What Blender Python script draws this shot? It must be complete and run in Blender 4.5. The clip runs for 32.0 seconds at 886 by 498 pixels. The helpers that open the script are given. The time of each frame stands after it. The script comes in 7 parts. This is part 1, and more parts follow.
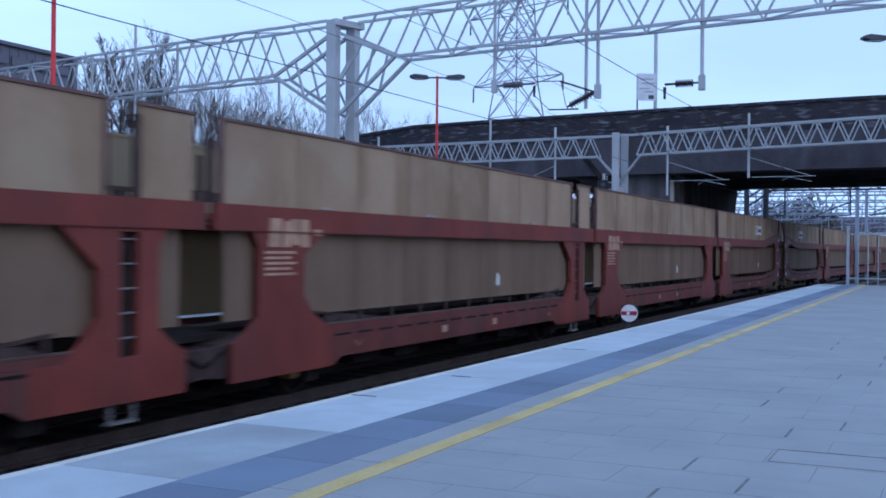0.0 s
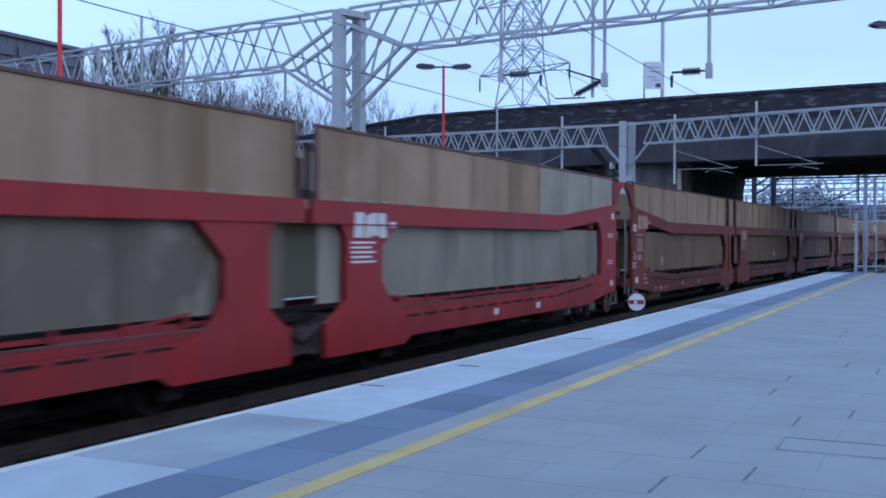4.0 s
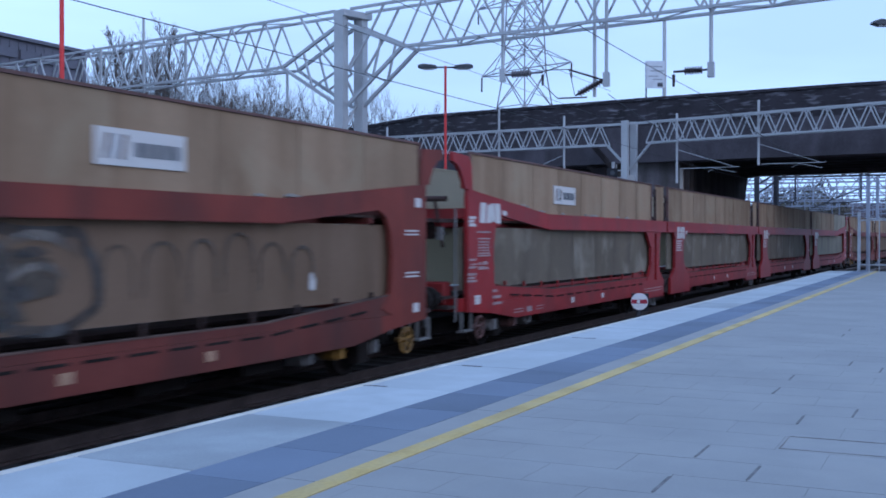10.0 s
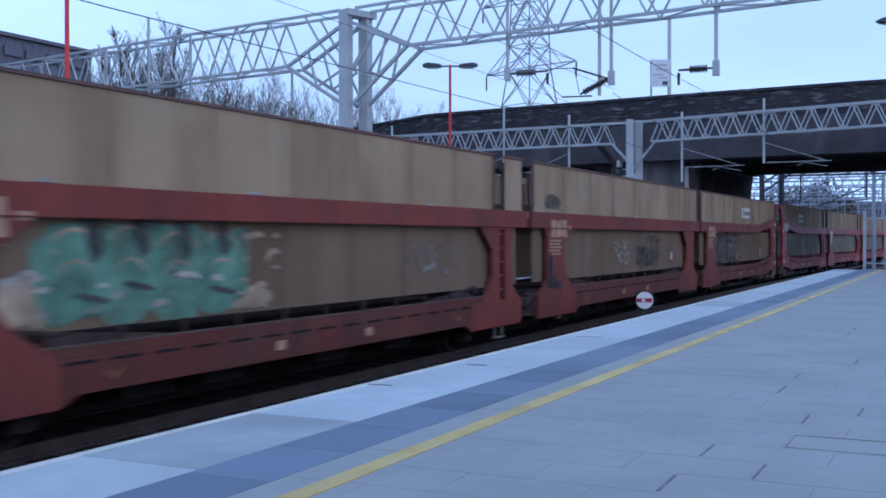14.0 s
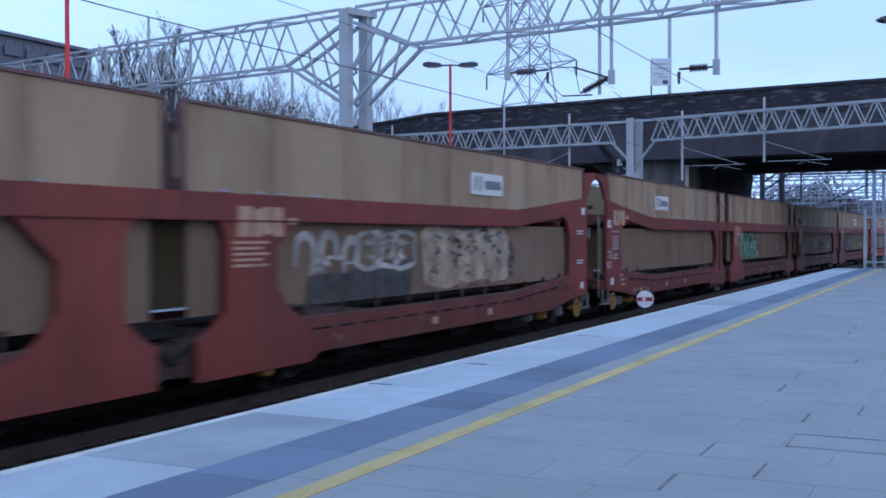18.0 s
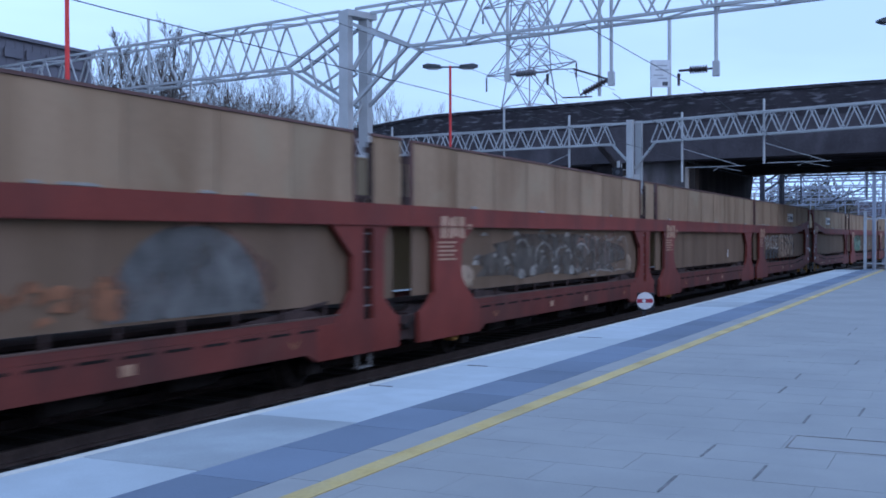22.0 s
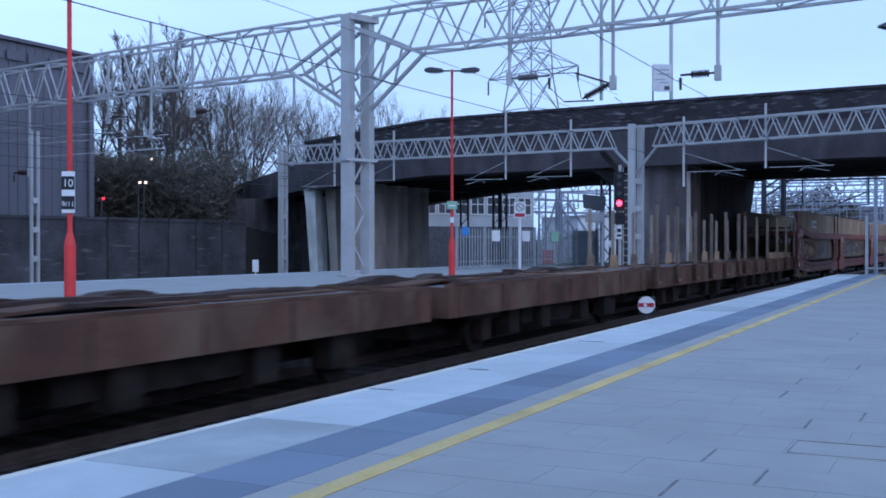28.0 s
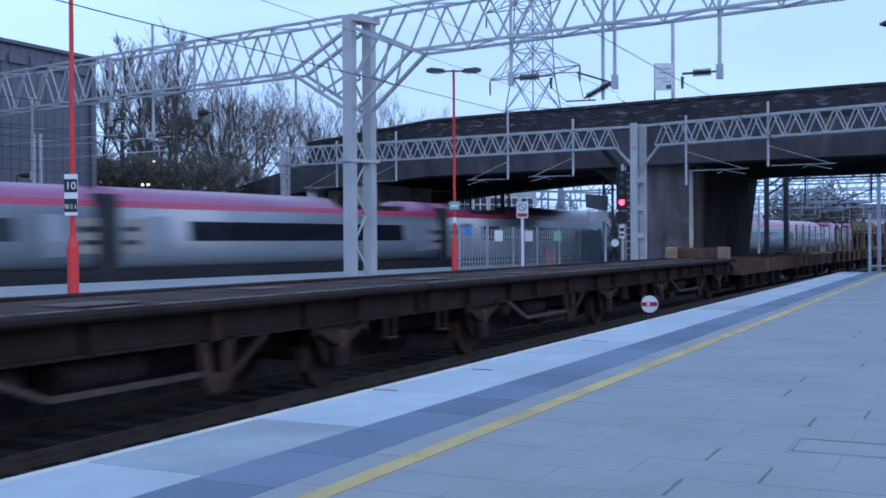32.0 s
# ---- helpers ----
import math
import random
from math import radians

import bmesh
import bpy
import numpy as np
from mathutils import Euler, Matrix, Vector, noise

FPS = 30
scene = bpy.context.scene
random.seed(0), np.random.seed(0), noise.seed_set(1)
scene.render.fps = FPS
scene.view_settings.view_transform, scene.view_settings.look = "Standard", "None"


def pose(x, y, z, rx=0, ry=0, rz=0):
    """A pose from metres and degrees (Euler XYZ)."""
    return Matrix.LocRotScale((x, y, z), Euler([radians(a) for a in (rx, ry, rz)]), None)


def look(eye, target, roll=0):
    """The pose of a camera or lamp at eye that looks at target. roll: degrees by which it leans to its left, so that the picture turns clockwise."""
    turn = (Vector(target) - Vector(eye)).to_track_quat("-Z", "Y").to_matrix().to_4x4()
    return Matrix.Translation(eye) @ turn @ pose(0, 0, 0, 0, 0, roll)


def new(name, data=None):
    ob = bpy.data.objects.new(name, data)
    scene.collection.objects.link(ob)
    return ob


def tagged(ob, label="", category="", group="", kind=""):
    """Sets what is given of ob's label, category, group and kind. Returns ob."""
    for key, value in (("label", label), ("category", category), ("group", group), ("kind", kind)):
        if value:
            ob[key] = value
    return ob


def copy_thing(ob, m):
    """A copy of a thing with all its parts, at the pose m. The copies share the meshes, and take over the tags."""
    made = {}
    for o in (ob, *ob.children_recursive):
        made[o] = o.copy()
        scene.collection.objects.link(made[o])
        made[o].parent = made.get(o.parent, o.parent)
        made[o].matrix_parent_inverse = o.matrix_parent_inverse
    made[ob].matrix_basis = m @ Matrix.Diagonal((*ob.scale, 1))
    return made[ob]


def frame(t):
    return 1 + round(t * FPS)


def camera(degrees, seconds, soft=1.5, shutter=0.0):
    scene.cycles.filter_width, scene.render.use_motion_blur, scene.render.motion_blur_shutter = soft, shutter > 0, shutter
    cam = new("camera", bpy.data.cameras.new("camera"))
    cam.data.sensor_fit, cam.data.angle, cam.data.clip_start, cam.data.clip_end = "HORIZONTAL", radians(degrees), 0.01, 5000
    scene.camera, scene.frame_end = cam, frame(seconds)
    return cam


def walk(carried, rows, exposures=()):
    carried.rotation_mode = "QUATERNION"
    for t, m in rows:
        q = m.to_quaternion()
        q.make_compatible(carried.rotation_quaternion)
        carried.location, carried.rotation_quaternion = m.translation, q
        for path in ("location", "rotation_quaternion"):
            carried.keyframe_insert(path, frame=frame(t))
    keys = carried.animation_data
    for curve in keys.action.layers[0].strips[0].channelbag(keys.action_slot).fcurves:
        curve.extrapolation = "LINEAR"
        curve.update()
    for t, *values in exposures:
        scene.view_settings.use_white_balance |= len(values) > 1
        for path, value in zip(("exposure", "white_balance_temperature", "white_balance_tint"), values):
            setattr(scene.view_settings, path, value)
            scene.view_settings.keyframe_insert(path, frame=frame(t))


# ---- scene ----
cam = camera(44.85, 32.0, soft=1.75, shutter=0.6)
PATH = [
    (0.0, pose(0, -4.554, 1.20, 90.008, -0.504, -64.760)),
    (0.5, pose(0, -4.554, 1.20, 89.931, -0.596, -64.712)),
    (1.0, pose(0, -4.554, 1.20, 89.844, -0.705, -64.595)),
    (1.5, pose(0, -4.554, 1.20, 89.713, -0.669, -64.501)),
    (2.0, pose(0, -4.554, 1.20, 89.624, -0.647, -64.404)),
    (2.5, pose(0, -4.554, 1.20, 89.554, -0.515, -64.372)),
    (3.0, pose(0, -4.554, 1.20, 89.509, -0.496, -64.365)),
    (3.5, pose(0, -4.554, 1.20, 89.481, -0.368, -64.376)),
    (5.5, pose(0, -4.554, 1.20, 89.409, -0.080, -64.377)),
    (6.0, pose(0, -4.554, 1.20, 89.432, -0.033, -64.395)),
    (6.5, pose(0, -4.554, 1.20, 89.481, 0.037, -64.428)),
    (7.0, pose(0, -4.554, 1.20, 89.505, -0.031, -64.433)),
    (7.5, pose(0, -4.554, 1.20, 89.511, -0.010, -64.396)),
    (8.0, pose(0, -4.554, 1.20, 89.510, 0.023, -64.390)),
    (8.5, pose(0, -4.554, 1.20, 89.462, -0.028, -64.351)),
    (9.0, pose(0, -4.554, 1.20, 89.464, -0.020, -64.309)),
    (9.5, pose(0, -4.554, 1.20, 89.465, -0.018, -64.264)),
    (10.0, pose(0, -4.554, 1.20, 89.466, -0.008, -64.248)),
    (10.5, pose(0, -4.554, 1.20, 89.479, 0.027, -64.248)),
    (11.0, pose(0, -4.554, 1.20, 89.498, 0.107, -64.246)),
    (11.5, pose(0, -4.554, 1.20, 89.491, 0.152, -64.271)),
    (12.0, pose(0, -4.554, 1.20, 89.446, 0.089, -64.250)),
    (12.5, pose(0, -4.554, 1.20, 89.423, -0.002, -64.213)),
    (13.0, pose(0, -4.554, 1.20, 89.423, -0.002, -64.126)),
    (13.5, pose(0, -4.554, 1.20, 89.425, 0.016, -64.055)),
    (14.0, pose(0, -4.554, 1.20, 89.408, 0.059, -63.987)),
    (14.5, pose(0, -4.554, 1.20, 89.420, 0.161, -63.910)),
    (16.5, pose(0, -4.554, 1.20, 89.491, 0.233, -63.907)),
    (17.0, pose(0, -4.554, 1.20, 89.453, 0.200, -63.918)),
    (17.5, pose(0, -4.554, 1.20, 89.422, 0.186, -63.961)),
    (18.0, pose(0, -4.554, 1.20, 89.362, 0.111, -63.969)),
    (18.5, pose(0, -4.554, 1.20, 89.327, 0.078, -63.940)),
    (19.0, pose(0, -4.554, 1.20, 89.299, 0.047, -63.922)),
    (19.5, pose(0, -4.554, 1.20, 89.333, 0.132, -63.885)),
    (20.0, pose(0, -4.554, 1.20, 89.359, 0.174, -63.881)),
    (20.5, pose(0, -4.554, 1.20, 89.398, 0.203, -63.889)),
    (21.0, pose(0, -4.554, 1.20, 89.413, 0.185, -63.917)),
    (21.5, pose(0, -4.554, 1.20, 89.425, 0.129, -63.923)),
    (22.0, pose(0, -4.554, 1.20, 89.455, 0.154, -63.968)),
    (22.5, pose(0, -4.554, 1.20, 89.447, 0.164, -63.979)),
    (23.0, pose(0, -4.554, 1.20, 89.420, 0.120, -64.007)),
    (23.5, pose(0, -4.554, 1.20, 89.428, 0.138, -64.047)),
    (24.0, pose(0, -4.554, 1.20, 89.425, 0.014, -64.078)),
    (24.5, pose(0, -4.554, 1.20, 89.465, -0.013, -64.091)),
    (25.0, pose(0, -4.554, 1.20, 89.519, 0.025, -64.077)),
    (25.5, pose(0, -4.554, 1.20, 89.568, 0.126, -64.053)),
    (27.5, pose(0, -4.554, 1.20, 89.629, -0.076, -63.898)),
    (28.0, pose(0, -4.554, 1.20, 89.648, -0.000, -63.895)),
    (28.5, pose(0, -4.554, 1.20, 89.667, 0.074, -63.884)),
    (29.0, pose(0, -4.554, 1.20, 89.679, 0.117, -63.877)),
    (29.5, pose(0, -4.554, 1.20, 89.681, 0.085, -63.846)),
    (30.0, pose(0, -4.554, 1.20, 89.697, 0.104, -63.825)),
    (30.5, pose(0, -4.554, 1.20, 89.703, 0.193, -63.820)),
    (31.0, pose(0, -4.554, 1.20, 89.674, 0.270, -63.811)),
    (31.5, pose(0, -4.554, 1.20, 89.665, 0.281, -63.763)),
    (32.0, pose(0, -4.554, 1.20, 89.666, 0.352, -63.750)),
]
walk(cam, PATH, exposures=[(0.0, 0.0, 5060, 27), (32.0, 0.0, 5060, 27)])

# ---- world and light: a bright overcast dusk ----
world = bpy.data.worlds.new("dusk_sky")
scene.world = world
world.use_nodes = True
wn, wl = world.node_tree.nodes, world.node_tree.links
sky = wn.new("ShaderNodeTexSky")
sky.sky_type, sky.sun_disc = "NISHITA", False
sky.sun_elevation, sky.sun_rotation = radians(7), radians(200)
sky.air_density, sky.dust_density, sky.ozone_density = 1.0, 2.5, 2.0
coord, cloud, ramp = wn.new("ShaderNodeTexCoord"), wn.new("ShaderNodeTexNoise"), wn.new("ShaderNodeValToRGB")
stretch = wn.new("ShaderNodeMapping")
stretch.inputs["Scale"].default_value = (1.0, 1.0, 5.0)
cloud.inputs["Scale"].default_value, cloud.inputs["Detail"].default_value = 1.6, 4.0
ramp.color_ramp.elements[0].position, ramp.color_ramp.elements[1].position = 0.35, 0.62
veil = wn.new("ShaderNodeMixRGB")
veil.inputs[2].default_value = (8.6, 11.6, 13.4, 1)
share = wn.new("ShaderNodeMath")
share.operation, share.inputs[1].default_value = "MULTIPLY_ADD", 0.22
share.inputs[2].default_value = 0.72
wl.new(coord.outputs["Generated"], stretch.inputs["Vector"])
wl.new(stretch.outputs["Vector"], cloud.inputs["Vector"])
wl.new(cloud.outputs["Fac"], ramp.inputs["Fac"])
wl.new(ramp.outputs["Color"], share.inputs[0])
wl.new(share.outputs[0], veil.inputs[0])
wl.new(sky.outputs["Color"], veil.inputs[1])
wl.new(veil.outputs[0], wn["Background"].inputs["Color"])
wn["Background"].inputs["Strength"].default_value = 0.089

sun = new("sun", bpy.data.lights.new("sun", "SUN"))
sun.data.energy, sun.data.angle, sun.data.color = 0.5, radians(30), (1.0, 0.93, 0.86)
sun.matrix_world = look((0, 0, 0), (0.45, 0.75, -0.42))


# ---- materials ----
def material(name, color, rough=0.7, metal=0.0, vary=0.25, scale=3.0, fine=40.0, bump=0.15, dirt=None, dirt_amount=0.0, streak=0.0, random=0.0, emit=0.0, spread=None, dirt_from=0.42, patch=None, patch_amount=0.0, laid=False, edge=None, edge_amount=0.0):
    """A surface with large stains, fine grain, vertical streaks of dirt and a little relief, in metres."""
    m = bpy.data.materials.new(name)
    m.use_nodes = True
    n, l = m.node_tree.nodes, m.node_tree.links
    b = n["Principled BSDF"]
    b.inputs["Metallic"].default_value, b.inputs["Roughness"].default_value = metal, rough
    b.inputs["Specular IOR Level"].default_value = 0.35
    if emit:
        b.inputs["Base Color"].default_value = (*color, 1)
        b.inputs["Emission Color"].default_value, b.inputs["Emission Strength"].default_value = (*color, 1), emit
        return m
    if laid:
        place = n.new("ShaderNodeNewGeometry").outputs["Position"]
    else:
        c, info, shift, moved = n.new("ShaderNodeTexCoord"), n.new("ShaderNodeObjectInfo"), n.new("ShaderNodeVectorMath"), n.new("ShaderNodeVectorMath")
        shift.operation, moved.operation = "SCALE", "ADD"
        shift.inputs[0].default_value = (37.0, 19.0, 0.0)
        l.new(info.outputs["Random"], shift.inputs["Scale"])
        l.new(c.outputs["Object"], moved.inputs[0])
        l.new(shift.outputs[0], moved.inputs[1])
        place = moved.outputs[0]
    big, small = n.new("ShaderNodeTexNoise"), n.new("ShaderNodeTexNoise")
    big.inputs["Scale"].default_value, big.inputs["Detail"].default_value = scale, 5.0
    small.inputs["Scale"].default_value, small.inputs["Detail"].default_value = fine, 3.0
    l.new(place, big.inputs["Vector"])
    l.new(place, small.inputs["Vector"])
    add = n.new("ShaderNodeMath")
    add.operation = "MULTIPLY_ADD"
    add.inputs[1].default_value = 0.35
    l.new(small.outputs["Fac"], add.inputs[0])
    l.new(big.outputs["Fac"], add.inputs[2])
    last = add.outputs[0]
    if random:
        info, rnd = n.new("ShaderNodeObjectInfo"), n.new("ShaderNodeMath")
        rnd.operation, rnd.inputs[1].default_value = "MULTIPLY_ADD", random
        l.new(info.outputs["Random"], rnd.inputs[0])
        l.new(last, rnd.inputs[2])
        last = rnd.outputs[0]
    r = n.new("ShaderNodeMapRange")
    r.inputs["From Min"].default_value, r.inputs["From Max"].default_value = 0.45, 0.95 + random
    r.inputs["To Min"].default_value, r.inputs["To Max"].default_value = 1 - vary, 1 + vary
    l.new(last, r.inputs["Value"])
    mul = n.new("ShaderNodeVectorMath")
    mul.operation = "SCALE"
    mul.inputs[0].default_value = color
    l.new(r.outputs[0], mul.inputs["Scale"])
    out = mul.outputs[0]
    if dirt:
        st, mp, rr, mix = n.new("ShaderNodeTexNoise"), n.new("ShaderNodeMapping"), n.new("ShaderNodeMapRange"), n.new("ShaderNodeMixRGB")
        mp.inputs["Scale"].default_value = spread or (1.0, 1.0, 1.0 - 0.93 * streak)
        st.inputs["Scale"].default_value, st.inputs["Detail"].default_value = 1.15 if streak else 4.0, 3.0
        rr.inputs["From Min"].default_value, rr.inputs["From Max"].default_value = dirt_from, dirt_from + 0.30
        rr.inputs["To Max"].default_value = dirt_amount
        l.new(place, mp.inputs["Vector"])
        l.new(mp.outputs[0], st.inputs["Vector"])
        l.new(st.outputs["Fac"], rr.inputs["Value"])
        l.new(rr.outputs[0], mix.inputs[0])
        l.new(out, mix.inputs[1])
        mix.inputs[2].default_value = (*dirt, 1)
        out = mix.outputs[0]
    if patch:
        pt, pr, pm = n.new("ShaderNodeTexNoise"), n.new("ShaderNodeMapRange"), n.new("ShaderNodeMixRGB")
        pt.inputs["Scale"].default_value, pt.inputs["Detail"].default_value, pt.inputs["Distortion"].default_value = 0.9, 6.0, 0.6
        pr.inputs["From Min"].default_value, pr.inputs["From Max"].default_value = 0.50, 0.68
        pr.inputs["To Max"].default_value = patch_amount
        l.new(place, pt.inputs["Vector"])
        l.new(pt.outputs["Fac"], pr.inputs["Value"])
        l.new(pr.outputs[0], pm.inputs[0])
        l.new(out, pm.inputs[1])
        pm.inputs[2].default_value = (*patch, 1)
        out = pm.outputs[0]
    if edge:
        gen, axis, off, side = n.new("ShaderNodeTexCoord"), n.new("ShaderNodeSeparateXYZ"), n.new("ShaderNodeMath"), n.new("ShaderNodeMath")
        reach, runs, squeeze, level, both, em = n.new("ShaderNodeMapRange"), n.new("ShaderNodeTexNoise"), n.new("ShaderNodeMapping"), n.new("ShaderNodeMapRange"), n.new("ShaderNodeMath"), n.new("ShaderNodeMixRGB")
        off.operation, off.inputs[1].default_value, side.operation, both.operation = "SUBTRACT", 0.5, "ABSOLUTE", "MULTIPLY"
        reach.inputs["From Min"].default_value, reach.inputs["From Max"].default_value = 0.28, 0.49
        reach.inputs["To Max"].default_value = edge_amount
        squeeze.inputs["Scale"].default_value = (1.0, 1.0, 0.25)
        runs.inputs["Scale"].default_value, runs.inputs["Detail"].default_value = 1.6, 4.0
        level.inputs["From Min"].default_value, level.inputs["From Max"].default_value = 0.38, 0.62
        level.inputs["To Min"].default_value = 0.15
        l.new(gen.outputs["Generated"], axis.inputs[0])
        l.new(axis.outputs[0], off.inputs[0])
        l.new(off.outputs[0], side.inputs[0])
        l.new(side.outputs[0], reach.inputs["Value"])
        l.new(place, squeeze.inputs["Vector"])
        l.new(squeeze.outputs[0], runs.inputs["Vector"])
        l.new(runs.outputs["Fac"], level.inputs["Value"])
        l.new(reach.outputs[0], both.inputs[0])
        l.new(level.outputs[0], both.inputs[1])
        l.new(both.outputs[0], em.inputs[0])
        l.new(out, em.inputs[1])
        em.inputs[2].default_value = (*edge, 1)
        out = em.outputs[0]
    l.new(out, b.inputs["Base Color"])
    if bump:
        bp = n.new("ShaderNodeBump")
        bp.inputs["Strength"].default_value, bp.inputs["Distance"].default_value = bump, 0.02
        l.new(small.outputs["Fac"], bp.inputs["Height"])
        l.new(bp.outputs[0], b.inputs["Normal"])
    return m


SLAB = material("paving_slab", (0.258, 0.262, 0.263), 0.75, vary=0.12, scale=0.9, fine=60, bump=0.08, random=0.05, dirt=(0.21, 0.215, 0.225), dirt_amount=0.35, patch=(0.275, 0.275, 0.27), patch_amount=0.5, laid=True)
JOINT = material("paving_joint", (0.205, 0.207, 0.21), 0.9, vary=0.2, scale=2, laid=True)
OPENJOINT = material("dirt_filled_joint", (0.145, 0.142, 0.148), 0.95, vary=0.4, scale=8)
COVERRIM = material("worn_cover_rim", (0.15, 0.135, 0.13), 0.8, vary=0.4, scale=6, dirt=(0.27, 0.26, 0.26), dirt_amount=0.8)
COPING = material("coping_stone", (0.372, 0.410, 0.440), 0.7, vary=0.26, scale=0.8, fine=70, bump=0.06, random=0.35, dirt=(0.325, 0.350, 0.378), dirt_amount=0.5, laid=True)
COPINGGREY = material("greyed_coping_stone", (0.290, 0.318, 0.338), 0.75, vary=0.24, scale=0.8, fine=70, bump=0.06, dirt=(0.245, 0.265, 0.285), dirt_amount=0.5, laid=True)
NOSING = material("white_nosing", (0.52, 0.50, 0.455), 0.7, vary=0.18, scale=2)
TACTILE = material("tactile_slab", (0.132, 0.163, 0.222), 0.8, vary=0.26, scale=1.2, fine=50, random=0.8, laid=True)
YELLOW = material("yellow_line_paint", (0.50, 0.365, 0.125), 0.7, vary=0.3, scale=2, fine=30, bump=0.05, dirt=(0.32, 0.28, 0.18), dirt_amount=0.55)
BRICKWALL = material("platform_wall", (0.10, 0.09, 0.09), 0.9, vary=0.4, scale=3)
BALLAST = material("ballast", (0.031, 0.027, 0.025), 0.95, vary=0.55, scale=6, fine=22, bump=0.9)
EARTH = material("earth", (0.035, 0.034, 0.03), 0.95, vary=0.4, scale=0.1, fine=3, bump=0.3)
STEEL = material("rail_steel", (0.09, 0.065, 0.055), 0.55, 0.6, vary=0.3)
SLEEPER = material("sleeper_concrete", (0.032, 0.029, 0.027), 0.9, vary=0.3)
GALV = material("galvanised_steel", (0.455, 0.46, 0.465), 0.5, 0.25, vary=0.10, scale=1.0, fine=25, bump=0.04, dirt=(0.31, 0.315, 0.31), dirt_amount=0.4, streak=0.85)
PYLONGREY = material("pylon_steel", (0.30, 0.30, 0.33), 0.6, 0.3, vary=0.15, scale=0.3)
BROWN = material("brown_wagon_paint", (0.172, 0.040, 0.029), 0.6, vary=0.3, random=0.3, scale=1.2, fine=25, bump=0.08, dirt=(0.085, 0.034, 0.029), dirt_amount=0.65, streak=0.7)
SILLBROWN = material("grimy_brown_sill_paint", (0.135, 0.038, 0.029), 0.65, vary=0.3, random=0.3, scale=1.4, fine=25, bump=0.12, dirt=(0.060, 0.031, 0.027), dirt_amount=0.7, streak=0.6, patch=(0.120, 0.055, 0.042), patch_amount=0.4)
RED = material("red_wagon_paint", (0.275, 0.016, 0.016), 0.5, vary=0.2, scale=1.2, fine=25, bump=0.06, dirt=(0.16, 0.03, 0.03), dirt_amount=0.6, streak=0.7)
SILLRED = material("dusty_red_sill_paint", (0.245, 0.018, 0.017), 0.6, vary=0.25, scale=1.4, fine=25, bump=0.1, dirt=(0.125, 0.027, 0.025), dirt_amount=0.65, streak=0.6)
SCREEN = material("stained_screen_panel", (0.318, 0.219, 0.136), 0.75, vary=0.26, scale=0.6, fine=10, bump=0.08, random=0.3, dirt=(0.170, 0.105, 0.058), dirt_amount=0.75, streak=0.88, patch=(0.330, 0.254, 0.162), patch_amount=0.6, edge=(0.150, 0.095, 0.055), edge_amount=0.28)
SEAM = material("dirty_panel_seam", (0.225, 0.155, 0.096), 0.85, vary=0.3, scale=2)
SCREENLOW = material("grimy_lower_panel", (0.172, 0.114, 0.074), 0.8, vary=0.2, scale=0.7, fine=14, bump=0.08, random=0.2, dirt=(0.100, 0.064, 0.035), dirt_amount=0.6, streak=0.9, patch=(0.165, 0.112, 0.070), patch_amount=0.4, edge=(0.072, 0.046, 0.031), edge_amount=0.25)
SCREENGREY = material("grey_lower_panel", (0.158, 0.128, 0.090), 0.7, vary=0.25, scale=0.7, fine=14, bump=0.08, random=0.25, dirt=(0.125, 0.100, 0.074), dirt_amount=0.6, streak=0.9, patch=(0.285, 0.250, 0.192), patch_amount=0.8, edge=(0.085, 0.066, 0.048), edge_amount=0.65)
SCREENLIGHT = material("pale_lower_panel", (0.240, 0.210, 0.155), 0.7, vary=0.2, scale=0.7, fine=14, bump=0.08, random=0.15, dirt=(0.10, 0.085, 0.068), dirt_amount=0.75, streak=0.92, dirt_from=0.46)
SCREENPALE = material("pale_end_panel", (0.300, 0.270, 0.205), 0.75, vary=0.2, scale=0.7, fine=14, bump=0.08, dirt=(0.17, 0.14, 0.10), dirt_amount=0.6, streak=0.9)
RIM = material("brown_rim", (0.12, 0.06, 0.05), 0.6, vary=0.3)
for m in (SCREEN, SCREENLOW, SCREENGREY, SCREENLIGHT, SCREENPALE, BROWN, SILLBROWN):
    m.node_tree.nodes["Principled BSDF"].inputs["Specular IOR Level"].default_value = 0.15
UNDER = material("underframe_grime", (0.021, 0.017, 0.015), 0.85, vary=0.5, scale=3, fine=20, bump=0.3)
IRON = material("greasy_iron", (0.052, 0.034, 0.030), 0.75, vary=0.5, scale=4, fine=22, bump=0.2)
RUST = material("rusty_flat_wagon", (0.104, 0.058, 0.041), 0.85, vary=0.35, scale=1.0, fine=16, bump=0.25, dirt=(0.050, 0.029, 0.023), dirt_amount=0.75, streak=0.5, patch=(0.150, 0.108, 0.080), patch_amount=0.6)
DECKWOOD = material("worn_deck_boards", (0.056, 0.039, 0.035), 0.9, vary=0.4, scale=2, fine=25, bump=0.4)
TIMBER = material("pale_cut_timber", (0.30, 0.20, 0.125), 0.85, vary=0.3, scale=3, fine=30, bump=0.3)
OLDTIMBER = material("weathered_timber", (0.175, 0.122, 0.088), 0.9, vary=0.35, scale=3, fine=30, bump=0.3, dirt=(0.06, 0.042, 0.035), dirt_amount=0.6)
# Darker copy of the stake colour, giving the near stakes their shade.
STAKESHADED = material("shaded_stake", (0.155, 0.120, 0.095), 0.8, vary=0.3, scale=2, fine=20, dirt=(0.07, 0.05, 0.04), dirt_amount=0.7)
